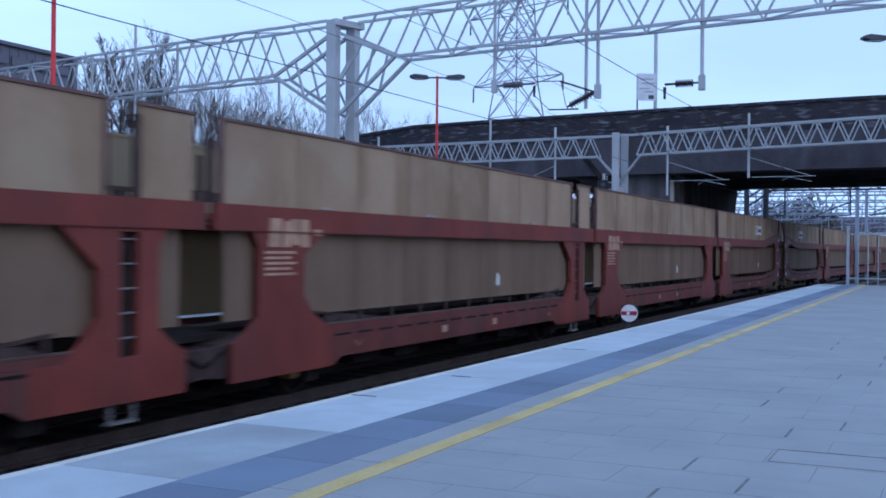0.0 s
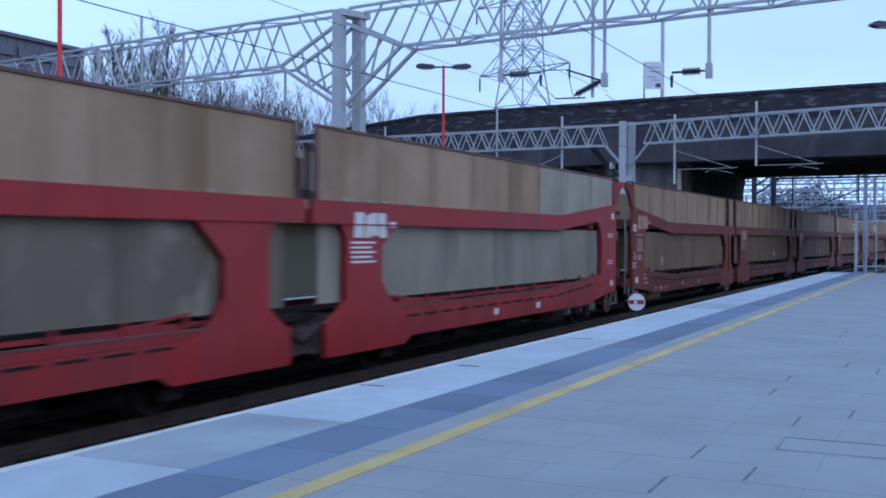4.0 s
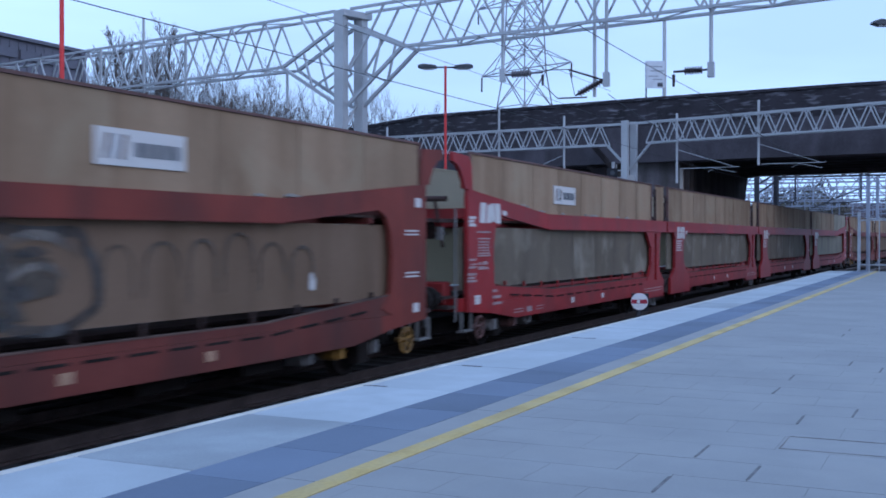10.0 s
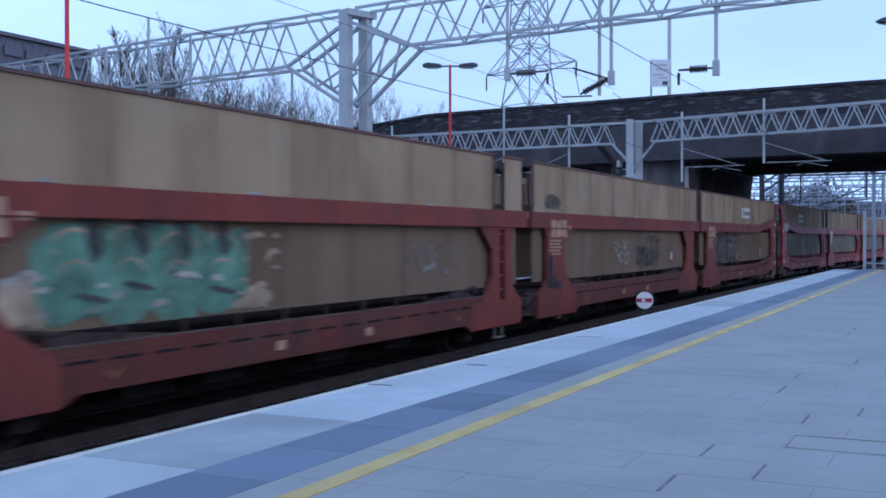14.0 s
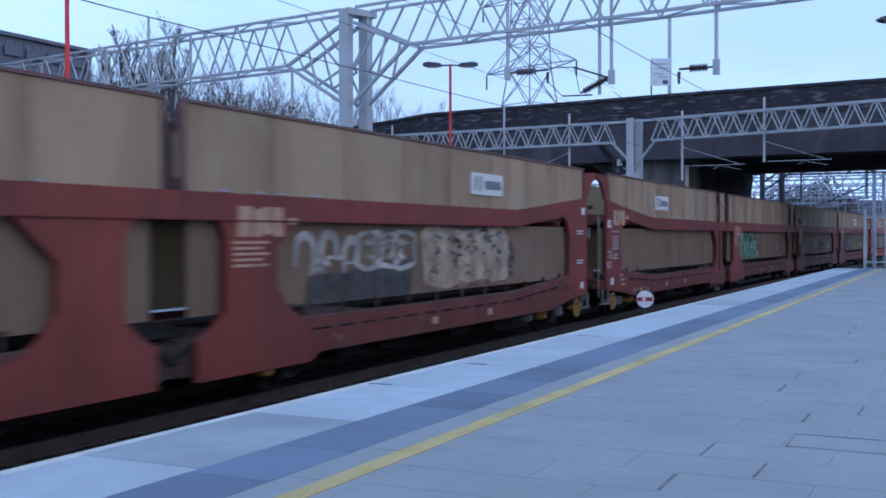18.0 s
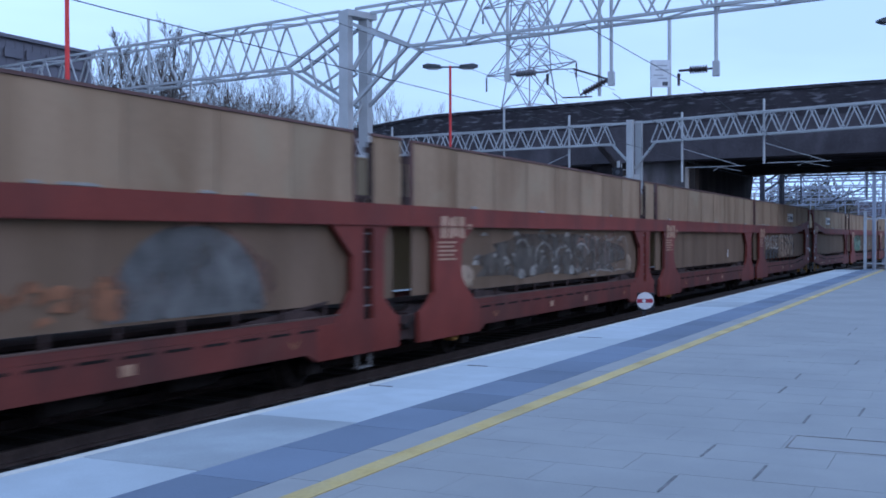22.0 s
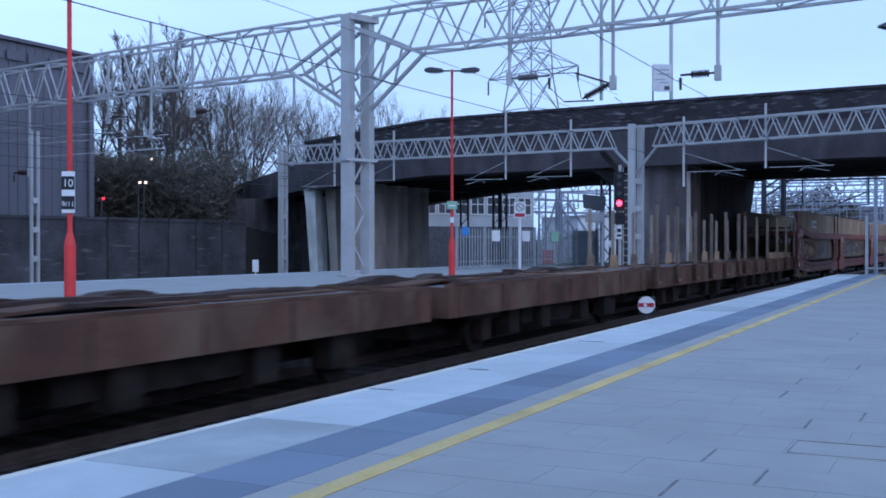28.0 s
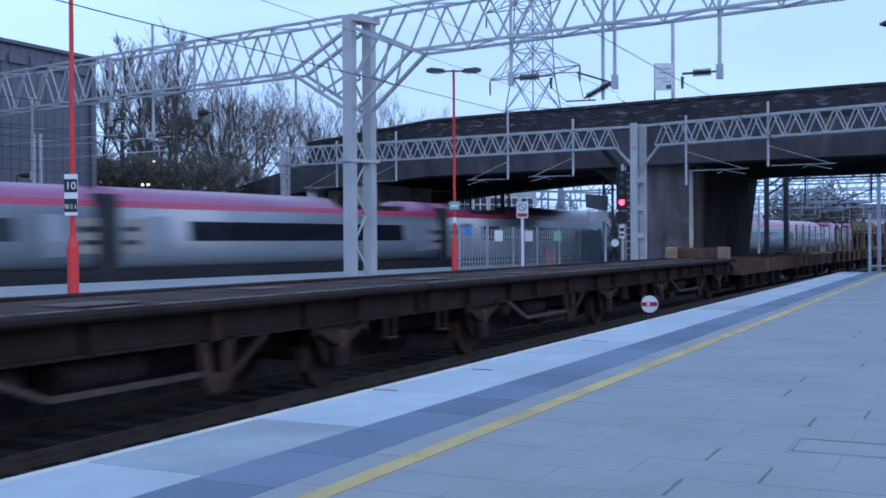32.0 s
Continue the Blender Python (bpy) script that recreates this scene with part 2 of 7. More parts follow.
RUSTROD = material("worn_brake_rod", (0.070, 0.050, 0.042), 0.8, vary=0.4, scale=4)
RUSTORANGE = material("fresh_rust", (0.105, 0.052, 0.034), 0.9, vary=0.4, scale=5, fine=25, bump=0.3, dirt=(0.035, 0.022, 0.018), dirt_amount=0.6)
DECKSHEET = material("scuffed_deck_sheet", (0.092, 0.082, 0.086), 0.55, vary=0.4, scale=1.2, fine=25, bump=0.25, dirt=(0.052, 0.038, 0.035), dirt_amount=0.9)
STAKE = material("weathered_stake", (0.26, 0.21, 0.16), 0.8, vary=0.3, scale=2, fine=20, dirt=(0.14, 0.11, 0.09), dirt_amount=0.6)
WHITE = material("white_lettering", (0.60, 0.58, 0.55), 0.65, vary=0.2, scale=4, dirt=(0.35, 0.28, 0.24), dirt_amount=0.35)
CREAM = material("faded_lettering", (0.45, 0.275, 0.17), 0.7, vary=0.3, scale=4, dirt=(0.22, 0.12, 0.10), dirt_amount=0.5)
STENCIL = material("faded_small_stencil", (0.33, 0.25, 0.24), 0.7, vary=0.3, scale=4)
HANDWHEEL = material("yellow_hand_wheel", (0.33, 0.175, 0.035), 0.6, vary=0.3, scale=6, dirt=(0.05, 0.036, 0.025), dirt_amount=0.8)
BUFFERGREY = material("step_grey", (0.17, 0.16, 0.15), 0.7, vary=0.3)
LAMPRED = material("red_lamp_post_paint", (0.62, 0.045, 0.04), 0.45, vary=0.12, scale=3, bump=0.03)
LAMPGREY = material("lamp_housing", (0.07, 0.075, 0.085), 0.5, vary=0.15)
BLACKSIGN = material("black_sign", (0.015, 0.016, 0.022), 0.5, vary=0.1)
WHITESIGN = material("white_sign", (0.72, 0.72, 0.72), 0.5, vary=0.05)
PALESIGN = material("weathered_pale_sign", (0.62, 0.64, 0.66), 0.5, vary=0.1)
GREENSIGN = material("green_sign", (0.24, 0.44, 0.32), 0.5, vary=0.1)
BLUESIGN = material("blue_sign", (0.05, 0.20, 0.50), 0.5, vary=0.1)
REDSIGN = material("red_sign", (0.36, 0.025, 0.05), 0.5, vary=0.1)
CONCRETE = material("bridge_concrete", (0.118, 0.104, 0.108), 0.9, vary=0.3, scale=0.5, fine=9, bump=0.15, dirt=(0.040, 0.035, 0.032), dirt_amount=0.9, streak=0.85, patch=(0.20, 0.19, 0.185), patch_amount=0.35)
PARAPET = material("dark_parapet", (0.034, 0.029, 0.034), 0.85, vary=0.5, scale=0.9, fine=12, bump=0.2, dirt=(0.23, 0.215, 0.235), dirt_amount=1.1, spread=(0.34, 0.34, 2.2), dirt_from=0.55)
BEAMGREY = material("bridge_edge_beam", (0.072, 0.063, 0.071), 0.9, vary=0.42, scale=0.6, fine=9, bump=0.15, dirt=(0.036, 0.031, 0.035), dirt_amount=0.75, streak=0.6)
# Soffit colour set darker than concrete, to carry the shade below the deck.
SOFFIT = material("shade_dark_soffit", (0.050, 0.047, 0.052), 0.95, vary=0.4, scale=0.5)
PALECOL = material("pale_pier", (0.75, 0.75, 0.73), 0.85, vary=0.2, scale=1.0, dirt=(0.2, 0.2, 0.2), dirt_amount=0.5, streak=0.7)
DARKWALL = material("dark_retaining_wall", (0.062, 0.060, 0.066), 0.85, vary=0.5, scale=0.6, fine=8, bump=0.3, dirt=(0.24, 0.235, 0.235), dirt_amount=1.2, spread=(0.15, 0.15, 1.3), dirt_from=0.625)
CLADDING = material("grey_cladding", (0.125, 0.122, 0.145), 0.6, vary=0.15, scale=0.3, fine=6, bump=0.05)
BARK = material("bark", (0.075, 0.066, 0.058), 0.95, vary=0.4, scale=5)
DECKRUST = material("rusty_inner_deck", (0.10, 0.062, 0.048), 0.85, vary=0.4, scale=1.5, fine=18, bump=0.2)
TWIG = material("bare_twigs", (0.108, 0.089, 0.078), 0.95, vary=0.3, scale=1)
SCRUB = material("dark_scrub", (0.108, 0.097, 0.076), 0.95, vary=0.5, scale=1.5)
WIRE = material("copper_wire", (0.05, 0.055, 0.06), 0.6, 0.4, vary=0.1)
INSULGREY = material("grey_insulator", (0.15, 0.14, 0.15), 0.4, vary=0.2)
INSUL = material("brown_insulator", (0.045, 0.032, 0.032), 0.35, vary=0.2)
TRAINSILVER = material("silver_train_paint", (0.262, 0.288, 0.322), 0.30, 0.25, vary=0.06, scale=0.4, bump=0.0, dirt=(0.235, 0.257, 0.282), dirt_amount=0.35)
TRAINMAUVE = material("mauve_roof_shroud", (0.270, 0.080, 0.180), 0.35, vary=0.12, scale=0.5, bump=0.0)
TRAINRED = material("red_train_paint", (0.38, 0.034, 0.080), 0.4, vary=0.1)
for m in (TRAINRED, TRAINMAUVE):
    m.node_tree.nodes["Principled BSDF"].inputs["Coat Weight"].default_value = 0.6
    m.node_tree.nodes["Principled BSDF"].inputs["Coat Roughness"].default_value = 0.25
TRAINDARK = material("train_underframe", (0.022, 0.022, 0.025), 0.8, vary=0.4)
WINDOWDARK = material("tinted_train_glass", (0.010, 0.012, 0.018), 0.08, vary=0.1, bump=0.0)
BELLOWS = material("gangway_bellows", (0.03, 0.03, 0.035), 0.9, vary=0.3)
OFFICE = material("office_panel", (0.40, 0.42, 0.44), 0.8, vary=0.15, scale=0.6)
OFFICEDARK = material("office_brick", (0.10, 0.10, 0.11), 0.9, vary=0.25)
PALEFITTING = material("cream_end_panel", (0.27, 0.25, 0.22), 0.6, vary=0.2)
GLASSDARK = material("dark_window_glass", (0.03, 0.04, 0.05), 0.1, vary=0.1, bump=0.0)
SHEDWHITE = material("pale_shed_sheet", (0.70, 0.72, 0.74), 0.6, vary=0.1, scale=0.5)
FENCE = material("fence_steel", (0.36, 0.38, 0.40), 0.6, 0.3, vary=0.2)
SIGNALRED = material("red_signal_light", (1.0, 0.02, 0.03), emit=14.0)
TAILRED = material("red_road_light", (1.0, 0.02, 0.03), emit=3.0)
HEADLAMP = material("warm_road_light", (1.0, 0.72, 0.45), emit=2.2)
SKELETAL = material("dark_rusty_skeleton", (0.034, 0.023, 0.020), 0.85, vary=0.45, scale=1.2, fine=18, bump=0.25, dirt=(0.020, 0.015, 0.014), dirt_amount=0.7)
OLDRUST = material("old_rust", (0.062, 0.035, 0.027), 0.9, vary=0.5, scale=2.0, fine=20, bump=0.3, dirt=(0.022, 0.016, 0.015), dirt_amount=0.7)
PIERBROWN = material("rust_stained_concrete", (0.070, 0.056, 0.050), 0.9, vary=0.4, scale=0.7, fine=9, bump=0.15, dirt=(0.028, 0.023, 0.021), dirt_amount=0.9, streak=0.8)
# Shade under the deck is put into this colour; brown streaks are stains.
PIERDARK = material("shade_black_concrete", (0.026, 0.022, 0.023), 0.95, vary=0.45, scale=0.6, fine=8, bump=0.15, dirt=(0.075, 0.062, 0.055), dirt_amount=0.5, streak=0.9)
for m in (PIERDARK, SOFFIT, UNDER, IRON, BALLAST, DECKWOOD, SKELETAL, OLDRUST, RUST):
    m.node_tree.nodes["Principled BSDF"].inputs["Specular IOR Level"].default_value = 0.1
BEIGE = material("beige_pier", (0.44, 0.39, 0.34), 0.9, vary=0.2, scale=0.8, dirt=(0.15, 0.135, 0.12), dirt_amount=0.5, streak=0.8)
GRAFSLATE = material("slate_graffiti", (0.066, 0.060, 0.056), 0.75, vary=0.5, scale=3)
GRAFPINK = material("faded_brick_graffiti", (0.19, 0.105, 0.072), 0.75, vary=0.4, scale=3)
GRAFLOOP = material("brown_graffiti", (0.088, 0.070, 0.053), 0.75, vary=0.3, scale=3)
GRAFMID = material("chalky_graffiti", (0.30, 0.265, 0.225), 0.75, vary=0.5, scale=2)
HOARDING = material("blue_grey_hoarding", (0.26, 0.33, 0.42), 0.7, vary=0.15, scale=1)
GRAFFAINT = material("faint_pale_graffiti", (0.235, 0.205, 0.175), 0.75, vary=0.5, scale=2)
GRAFBLACK = material("black_paint_splash", (0.032, 0.031, 0.036), 0.7, vary=0.3, scale=3)
GRAFCREAM = material("cream_graffiti", (0.40, 0.295, 0.20), 0.75, vary=0.35, scale=2.5, dirt=(0.24, 0.165, 0.115), dirt_amount=0.7)
# Pale blue haze is mixed into the colour of the far steel.
HAZE = material("haze_tinted_steel", (0.30, 0.33, 0.40), 0.7, 0.1, vary=0.2, scale=0.3)
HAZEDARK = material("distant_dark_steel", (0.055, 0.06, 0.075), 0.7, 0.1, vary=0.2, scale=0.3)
ROOFTILE = material("distant_roof", (0.12, 0.10, 0.11), 0.8, vary=0.2, scale=0.5)
GRAFWHITE = material("white_graffiti", (0.37, 0.335, 0.29), 0.75, vary=0.4, scale=3)
GRAFGREEN = material("green_graffiti", (0.115, 0.225, 0.155), 0.75, vary=0.4, scale=3)
GRAFORANGE = material("orange_graffiti", (0.26, 0.115, 0.055), 0.75, vary=0.4, scale=3)
GRAFDARK = material("dark_graffiti", (0.062, 0.056, 0.052), 0.75, vary=0.4, scale=3)
GRAFBLUE = material("pale_blue_graffiti", (0.118, 0.114, 0.106), 0.75, vary=0.4, scale=3)


def worn(m, least):
    """Lets the ground show through a coat of paint where it has rubbed thin."""
    n, l = m.node_tree.nodes, m.node_tree.links
    c, t, r = n.new("ShaderNodeTexCoord"), n.new("ShaderNodeTexNoise"), n.new("ShaderNodeMapRange")
    t.inputs["Scale"].default_value, t.inputs["Detail"].default_value = 2.2, 5.0
    r.inputs["From Min"].default_value, r.inputs["From Max"].default_value, r.inputs["To Min"].default_value = 0.38, 0.60, least
    l.new(c.outputs["Object"], t.inputs["Vector"])
    l.new(t.outputs["Fac"], r.inputs["Value"])
    l.new(r.outputs[0], n["Principled BSDF"].inputs["Alpha"])


for m, least in ((GRAFSLATE, 0.5), (GRAFPINK, 0.3), (GRAFLOOP, 0.5), (GRAFMID, 0.4), (GRAFFAINT, 0.3), (GRAFCREAM, 0.6), (GRAFWHITE, 0.6), (GRAFGREEN, 0.6), (GRAFORANGE, 0.35), (GRAFDARK, 0.5), (GRAFBLUE, 0.7), (GRAFBLACK, 0.45), (CREAM, 0.75)):
    worn(m, least)


def translucent(m, color, share):
    """Mixes in an added translucent share, so daylight brightens the sheet's inner face."""
    n, l = m.node_tree.nodes, m.node_tree.links
    t, mix = n.new("ShaderNodeBsdfTranslucent"), n.new("ShaderNodeMixShader")
    t.inputs["Color"].default_value, mix.inputs[0].default_value = (*color, 1), share
    l.new(n["Principled BSDF"].outputs[0], mix.inputs[1])
    l.new(t.outputs[0], mix.inputs[2])
    l.new(mix.outputs[0], n["Material Output"].inputs["Surface"])
    return m


# Far screens alone are translucent, an assumption that brightens the wagon interiors.
SCREENFAR = translucent(material("translucent_screen", (0.22, 0.175, 0.12), 0.8, vary=0.25, scale=0.7, fine=14, dirt=(0.13, 0.10, 0.07), dirt_amount=0.7, streak=0.9), (0.66, 0.56, 0.42), 0.55)
SCREENFARLOW = translucent(material("grimy_translucent_screen", (0.165, 0.115, 0.072), 0.8, vary=0.25, scale=0.7, fine=14, dirt=(0.10, 0.07, 0.047), dirt_amount=0.7, streak=0.9), (0.62, 0.50, 0.35), 0.40)
SCREENFARPALE = translucent(material("pale_translucent_screen", (0.28, 0.255, 0.20), 0.8, vary=0.2, scale=0.7, fine=14), (0.72, 0.66, 0.52), 0.5)


# ---- building helpers ----
def link(name, mesh, mat, parent=None, label="", m=None):
    ob = new(name, mesh)
    if mat and not mesh.materials:
        mesh.materials.append(mat)
    if m is not None:
        ob.matrix_basis = m
    if parent:
        ob.parent = parent
    if label:
        ob["label"] = label
    return ob


def mesh_of(bm, name, smooth=False):
    me = bpy.data.meshes.new(name)
    bmesh.ops.recalc_face_normals(bm, faces=bm.faces)
    if smooth:
        for f in bm.faces:
            f.smooth = True
    bm.to_mesh(me)
    bm.free()
    return me


def part(name, bm, mat, parent, label="", m=None, smooth=False):
    return link(name, mesh_of(bm, name, smooth), mat, parent, label, m)


def thing(name, label, category, m=None, group="", kind=""):
    ob = new(name)
    if m is not None:
        ob.matrix_basis = m
    return tagged(ob, label, category, group, kind)


def box(bm, x0, x1, y0, y1, z0, z1):
    v = [bm.verts.new((x, y, z)) for x in (x0, x1) for y in (y0, y1) for z in (z0, z1)]
    for f in ((0, 1, 3, 2), (4, 6, 7, 5), (0, 4, 5, 1), (2, 3, 7, 6), (0, 2, 6, 4), (1, 5, 7, 3)):
        bm.faces.new([v[i] for i in f])


def boxes(*dims):
    bm = bmesh.new()
    for d in dims:
        box(bm, *d)
    return bm


def prism(bm, pts, y0, y1):
    """A polygon in x and z, thick from y0 to y1."""
    a = [bm.verts.new((x, y0, z)) for x, z in pts]
    b = [bm.verts.new((x, y1, z)) for x, z in pts]
    bm.faces.new(a)
    bm.faces.new(b[::-1])
    for i in range(len(pts)):
        j = (i + 1) % len(pts)
        bm.faces.new((a[j], a[i], b[i], b[j]))


def prisms(*shapes):
    bm = bmesh.new()
    for pts, y0, y1 in shapes:
        prism(bm, pts, y0, y1)
    return bm


def tube(bm, p, q, r0, r1=None, seg=8):
    p, q = Vector(p), Vector(q)
    r1 = r0 if r1 is None else r1
    turn = (q - p).to_track_quat("Z", "Y").to_matrix()
    rings = []
    for c, r in ((p, r0), (q, r1)):
        rings.append([bm.verts.new(c + turn @ Vector((r * math.cos(a * math.tau / seg), r * math.sin(a * math.tau / seg), 0))) for a in range(seg)])
    for i in range(seg):
        j = (i + 1) % seg
        bm.faces.new((rings[0][i], rings[0][j], rings[1][j], rings[1][i]))
    bm.faces.new(rings[0][::-1])
    bm.faces.new(rings[1])


def tubes(*rows, seg=8):
    bm = bmesh.new()
    for p, q, r in rows:
        tube(bm, p, q, r, seg=seg)
    return bm


def beam(bm, p, q, w, h):
    """A square bar from p to q, w wide and h high."""
    p, q = Vector(p), Vector(q)
    turn = (q - p).to_track_quat("X", "Z").to_matrix()
    n = (q - p).length
    v = [bm.verts.new(p + turn @ Vector((x, y, z))) for x in (0, n) for y in (-w / 2, w / 2) for z in (-h / 2, h / 2)]
    for f in ((0, 1, 3, 2), (4, 6, 7, 5), (0, 4, 5, 1), (2, 3, 7, 6), (0, 2, 6, 4), (1, 5, 7, 3)):
        bm.faces.new([v[i] for i in f])


UNIT = {}


def bar(name, p, q, w, mat, parent, h=None):
    """One straight bar as a part; alike bars share one mesh."""
    p, q = Vector(p), Vector(q)
    key = (mat.name, round((q - p).length, 3), round(w, 3), round(h or w, 3))
    if key not in UNIT:
        bm = bmesh.new()
        beam(bm, (0, 0, 0), (key[1], 0, 0), w, h or w)
        UNIT[key] = mesh_of(bm, name)
    turn = (q - p).to_track_quat("X", "Z").to_matrix().to_4x4()
    return link(name, UNIT[key], mat, parent, m=Matrix.Translation(p) @ turn)


def bevelled(bm, width=0.01):
    bmesh.ops.bevel(bm, geom=bm.edges[:], offset=width, segments=1, affect="EDGES")
    return bm


# ---- setting: ground, tracks, platforms ----
RAIL = -0.915
FREIGHT_Y = 4.85


def bend(x):
    """How far the freight tracks swing aside at x."""
    d = min(max(0.0, x - 28.0), 130.0)
    return -0.0004 * d * d - 0.104 * max(0.0, x - 158.0)


def far_edge(x):
    return 22.0 - 0.12 * (x - 25.0)


def island_back(x):
    return min(20.55 - 0.08 * (x - 22.0), far_edge(x) - 0.3)


bm = bmesh.new()
box(bm, -3000, 3000, -3000, 3000, -1.6, -1.2)
tagged(part("ground", bm, EARTH, None), "dark bare railway earth reaching to the horizon", "ground", kind="structure")


def strip(bm, x0, x1, inner, outer, z0, z1, step=4.0):
    """A slab between two lines along the track, from x0 to x1."""
    n = max(1, int((x1 - x0) / step))
    rows = []
    for i in range(n + 1):
        x = x0 + (x1 - x0) * i / n
        rows.append([bm.verts.new((x, y, z)) for y, z in ((inner(x), z1), (outer(x), z1), (outer(x), z0), (inner(x), z0))])
    for a, b in zip(rows, rows[1:]):
        for i in range(4):
            j = (i + 1) % 4
            bm.faces.new((a[i], a[j], b[j], b[i]))
    bm.faces.new(rows[0])
    bm.faces.new(rows[-1][::-1])


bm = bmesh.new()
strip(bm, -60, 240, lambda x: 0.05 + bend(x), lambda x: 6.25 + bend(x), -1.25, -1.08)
tagged(part("ballast_near", bm, BALLAST, None), "dark stone ballast between the platforms", "ballast", kind="structure")
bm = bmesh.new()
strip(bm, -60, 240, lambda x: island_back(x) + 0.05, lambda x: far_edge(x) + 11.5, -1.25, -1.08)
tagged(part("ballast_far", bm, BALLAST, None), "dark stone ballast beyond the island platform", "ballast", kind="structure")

sleeper_mesh = mesh_of(boxes((-0.13, 0.13, -1.25, 1.25, -0.14, 0.0)), "sleeper")


def railway_track(name, centre, label, x0=-40.0, x1=200.0, sleepers=(-2, 45)):
    t = thing(name, label, "railway track", kind="structure")
    for side in (-0.755, 0.755):
        bm = bmesh.new()
        strip(bm, x0, x1, lambda x: centre(x) + side - 0.035, lambda x: centre(x) + side + 0.035, RAIL - 0.05, RAIL)
        strip(bm, x0, x1, lambda x: centre(x) + side - 0.012, lambda x: centre(x) + side + 0.012, RAIL - 0.12, RAIL - 0.05)
        strip(bm, x0, x1, lambda x: centre(x) + side - 0.07, lambda x: centre(x) + side + 0.07, RAIL - 0.15, RAIL - 0.12)
        part("rail", bm, STEEL, t)
    x = sleepers[0]
    while x < sleepers[1]:
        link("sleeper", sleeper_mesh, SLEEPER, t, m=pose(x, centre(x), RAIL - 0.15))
        x += 0.65
    return t


railway_track("track_near", lambda x: 1.45 + bend(x), "empty rusty railway track beside the platform edge")
railway_track("track_freight", lambda x: FREIGHT_Y + bend(x), "railway track under the freight train", sleepers=(-2, 60))
railway_track("track_far", lambda x: far_edge(x) + 1.45, "railway track of the passenger train", sleepers=(20, 60))
railway_track("track_farthest", lambda x: far_edge(x) + 5.2, "railway track before the dark retaining wall", sleepers=(20, 60))

# near platform
platform = thing("platform_near", "pale grey paved railway platform with a yellow line", "platform", kind="structure")
part("core", boxes((-12, 43, -14, -0.18, -1.15, -0.004)), JOINT, platform)
part("end_ramp", prisms(([(43, -0.02), (52, -0.95), (52, -1.15), (43, -1.15)], -14, -0.18)), JOINT, platform)
part("front_wall", boxes((-12, 43, -0.177, -0.14, -1.15, -0.165)), BRICKWALL, platform)
coping_mesh = mesh_of(bevelled(boxes((0.004, 1.596, -0.97, -0.165, -0.16, 0.0)), 0.006), "coping_slab")
coping_grey = coping_mesh.copy()
coping_grey.materials.append(COPINGGREY)
nose_mesh = mesh_of(bevelled(boxes((0.002, 1.598, -0.163, -0.085, -0.16, 0.002)), 0.008), "nosing")
for i in range(-10, 24):
    link("coping_slab", coping_mesh if i not in (0, -6, 9) else coping_grey, COPING, platform, m=pose(4.44 + 1.6 * i, 0, random.uniform(-0.003, 0.003)))
    link("nosing", nose_mesh, NOSING, platform, m=pose(4.44 + 1.6 * i, 0, 0))
tactile_bm = bmesh.new()
box(tactile_bm, 0.003, 0.797, -1.472, -0.975, -0.05, 0.0)
tactile_mesh = mesh_of(tactile_bm, "tactile_slab")
for i in range(-10, 60):
    link("tactile_slab", tactile_mesh, TACTILE, platform, m=pose(-3.64 + 0.8 * i, 0, 0))
border_mesh = mesh_of(boxes((0.003, 0.797, -1.685, -1.477, -0.05, 0.0)), "border_slab")
for i in range(-9, 60):
    link("border_slab", border_mesh, SLAB, platform, m=pose(-4.3 + 0.8 * i, 0, random.uniform(-0.002, 0.001)))
part("yellow_line", boxes((-12, 43, -1.82, -1.69, -0.03, 0.003)), YELLOW, platform, "worn yellow painted safety line")

# island platform
island = thing("platform_island", "pale grey island platform beyond the freight track", "platform", kind="structure")
bm = bmesh.new()
strip(bm, -30, 62, lambda x: 6.35 + bend(x), lambda x: island_back(x) - 0.02 if x < 60 else 16.0, -1.15, -0.002)
part("surface", bm, SLAB, island)
bm = bmesh.new()
strip(bm, -30, 60, lambda x: island_back(x) - 0.6, lambda x: island_back(x), -0.15, 0.004)
part("far_edging", bm, COPING, island, "white edged coping")
bm = bmesh.new()
strip(bm, -30, 60, lambda x: 6.3 + bend(x), lambda x: 7.2 + bend(x), -0.15, 0.004)
part("near_edging", bm, COPING, island)


bm = bmesh.new()
strip(bm, -30, 62, lambda x: 6.285 + bend(x), lambda x: 6.345 + bend(x), -1.15, -0.155)
part("front_wall", bm, BRICKWALL, island, "dark brick platform face")


# ---- overhead line gantries ----
def box_truss(parent, p, q, z0, z1, depth, step, w=0.09, d=0.055):
    """A four-chord truss from p to q in plan; each chord and each diagonal is a part."""
    p, q = Vector((*p, 0)), Vector((*q, 0))
    way = (q - p).normalized()
    side = Vector((-way.y, way.x, 0)) * depth / 2
    n = max(2, round((q - p).length / step))
    for s in (-1, 1):
        for z in (z0, z1):
            bar("chord", p + side * s + Vector((0, 0, z)), q + side * s + Vector((0, 0, z)), w, GALV, parent)
        for i in range(n):
            a, b = p + (q - p) * (i / n), p + (q - p) * ((i + 0.5) / n)
            c = p + (q - p) * ((i + 1) / n)
            bar("diagonal", a + side * s + Vector((0, 0, z0)), b + side * s + Vector((0, 0, z1)), d, GALV, parent)
            bar("diagonal", b + side * s + Vector((0, 0, z1)), c + side * s + Vector((0, 0, z0)), d, GALV, parent)
    for i in range(0, n):
        a, c = p + (q - p) * (i / n), p + (q - p) * ((i + 1) / n)
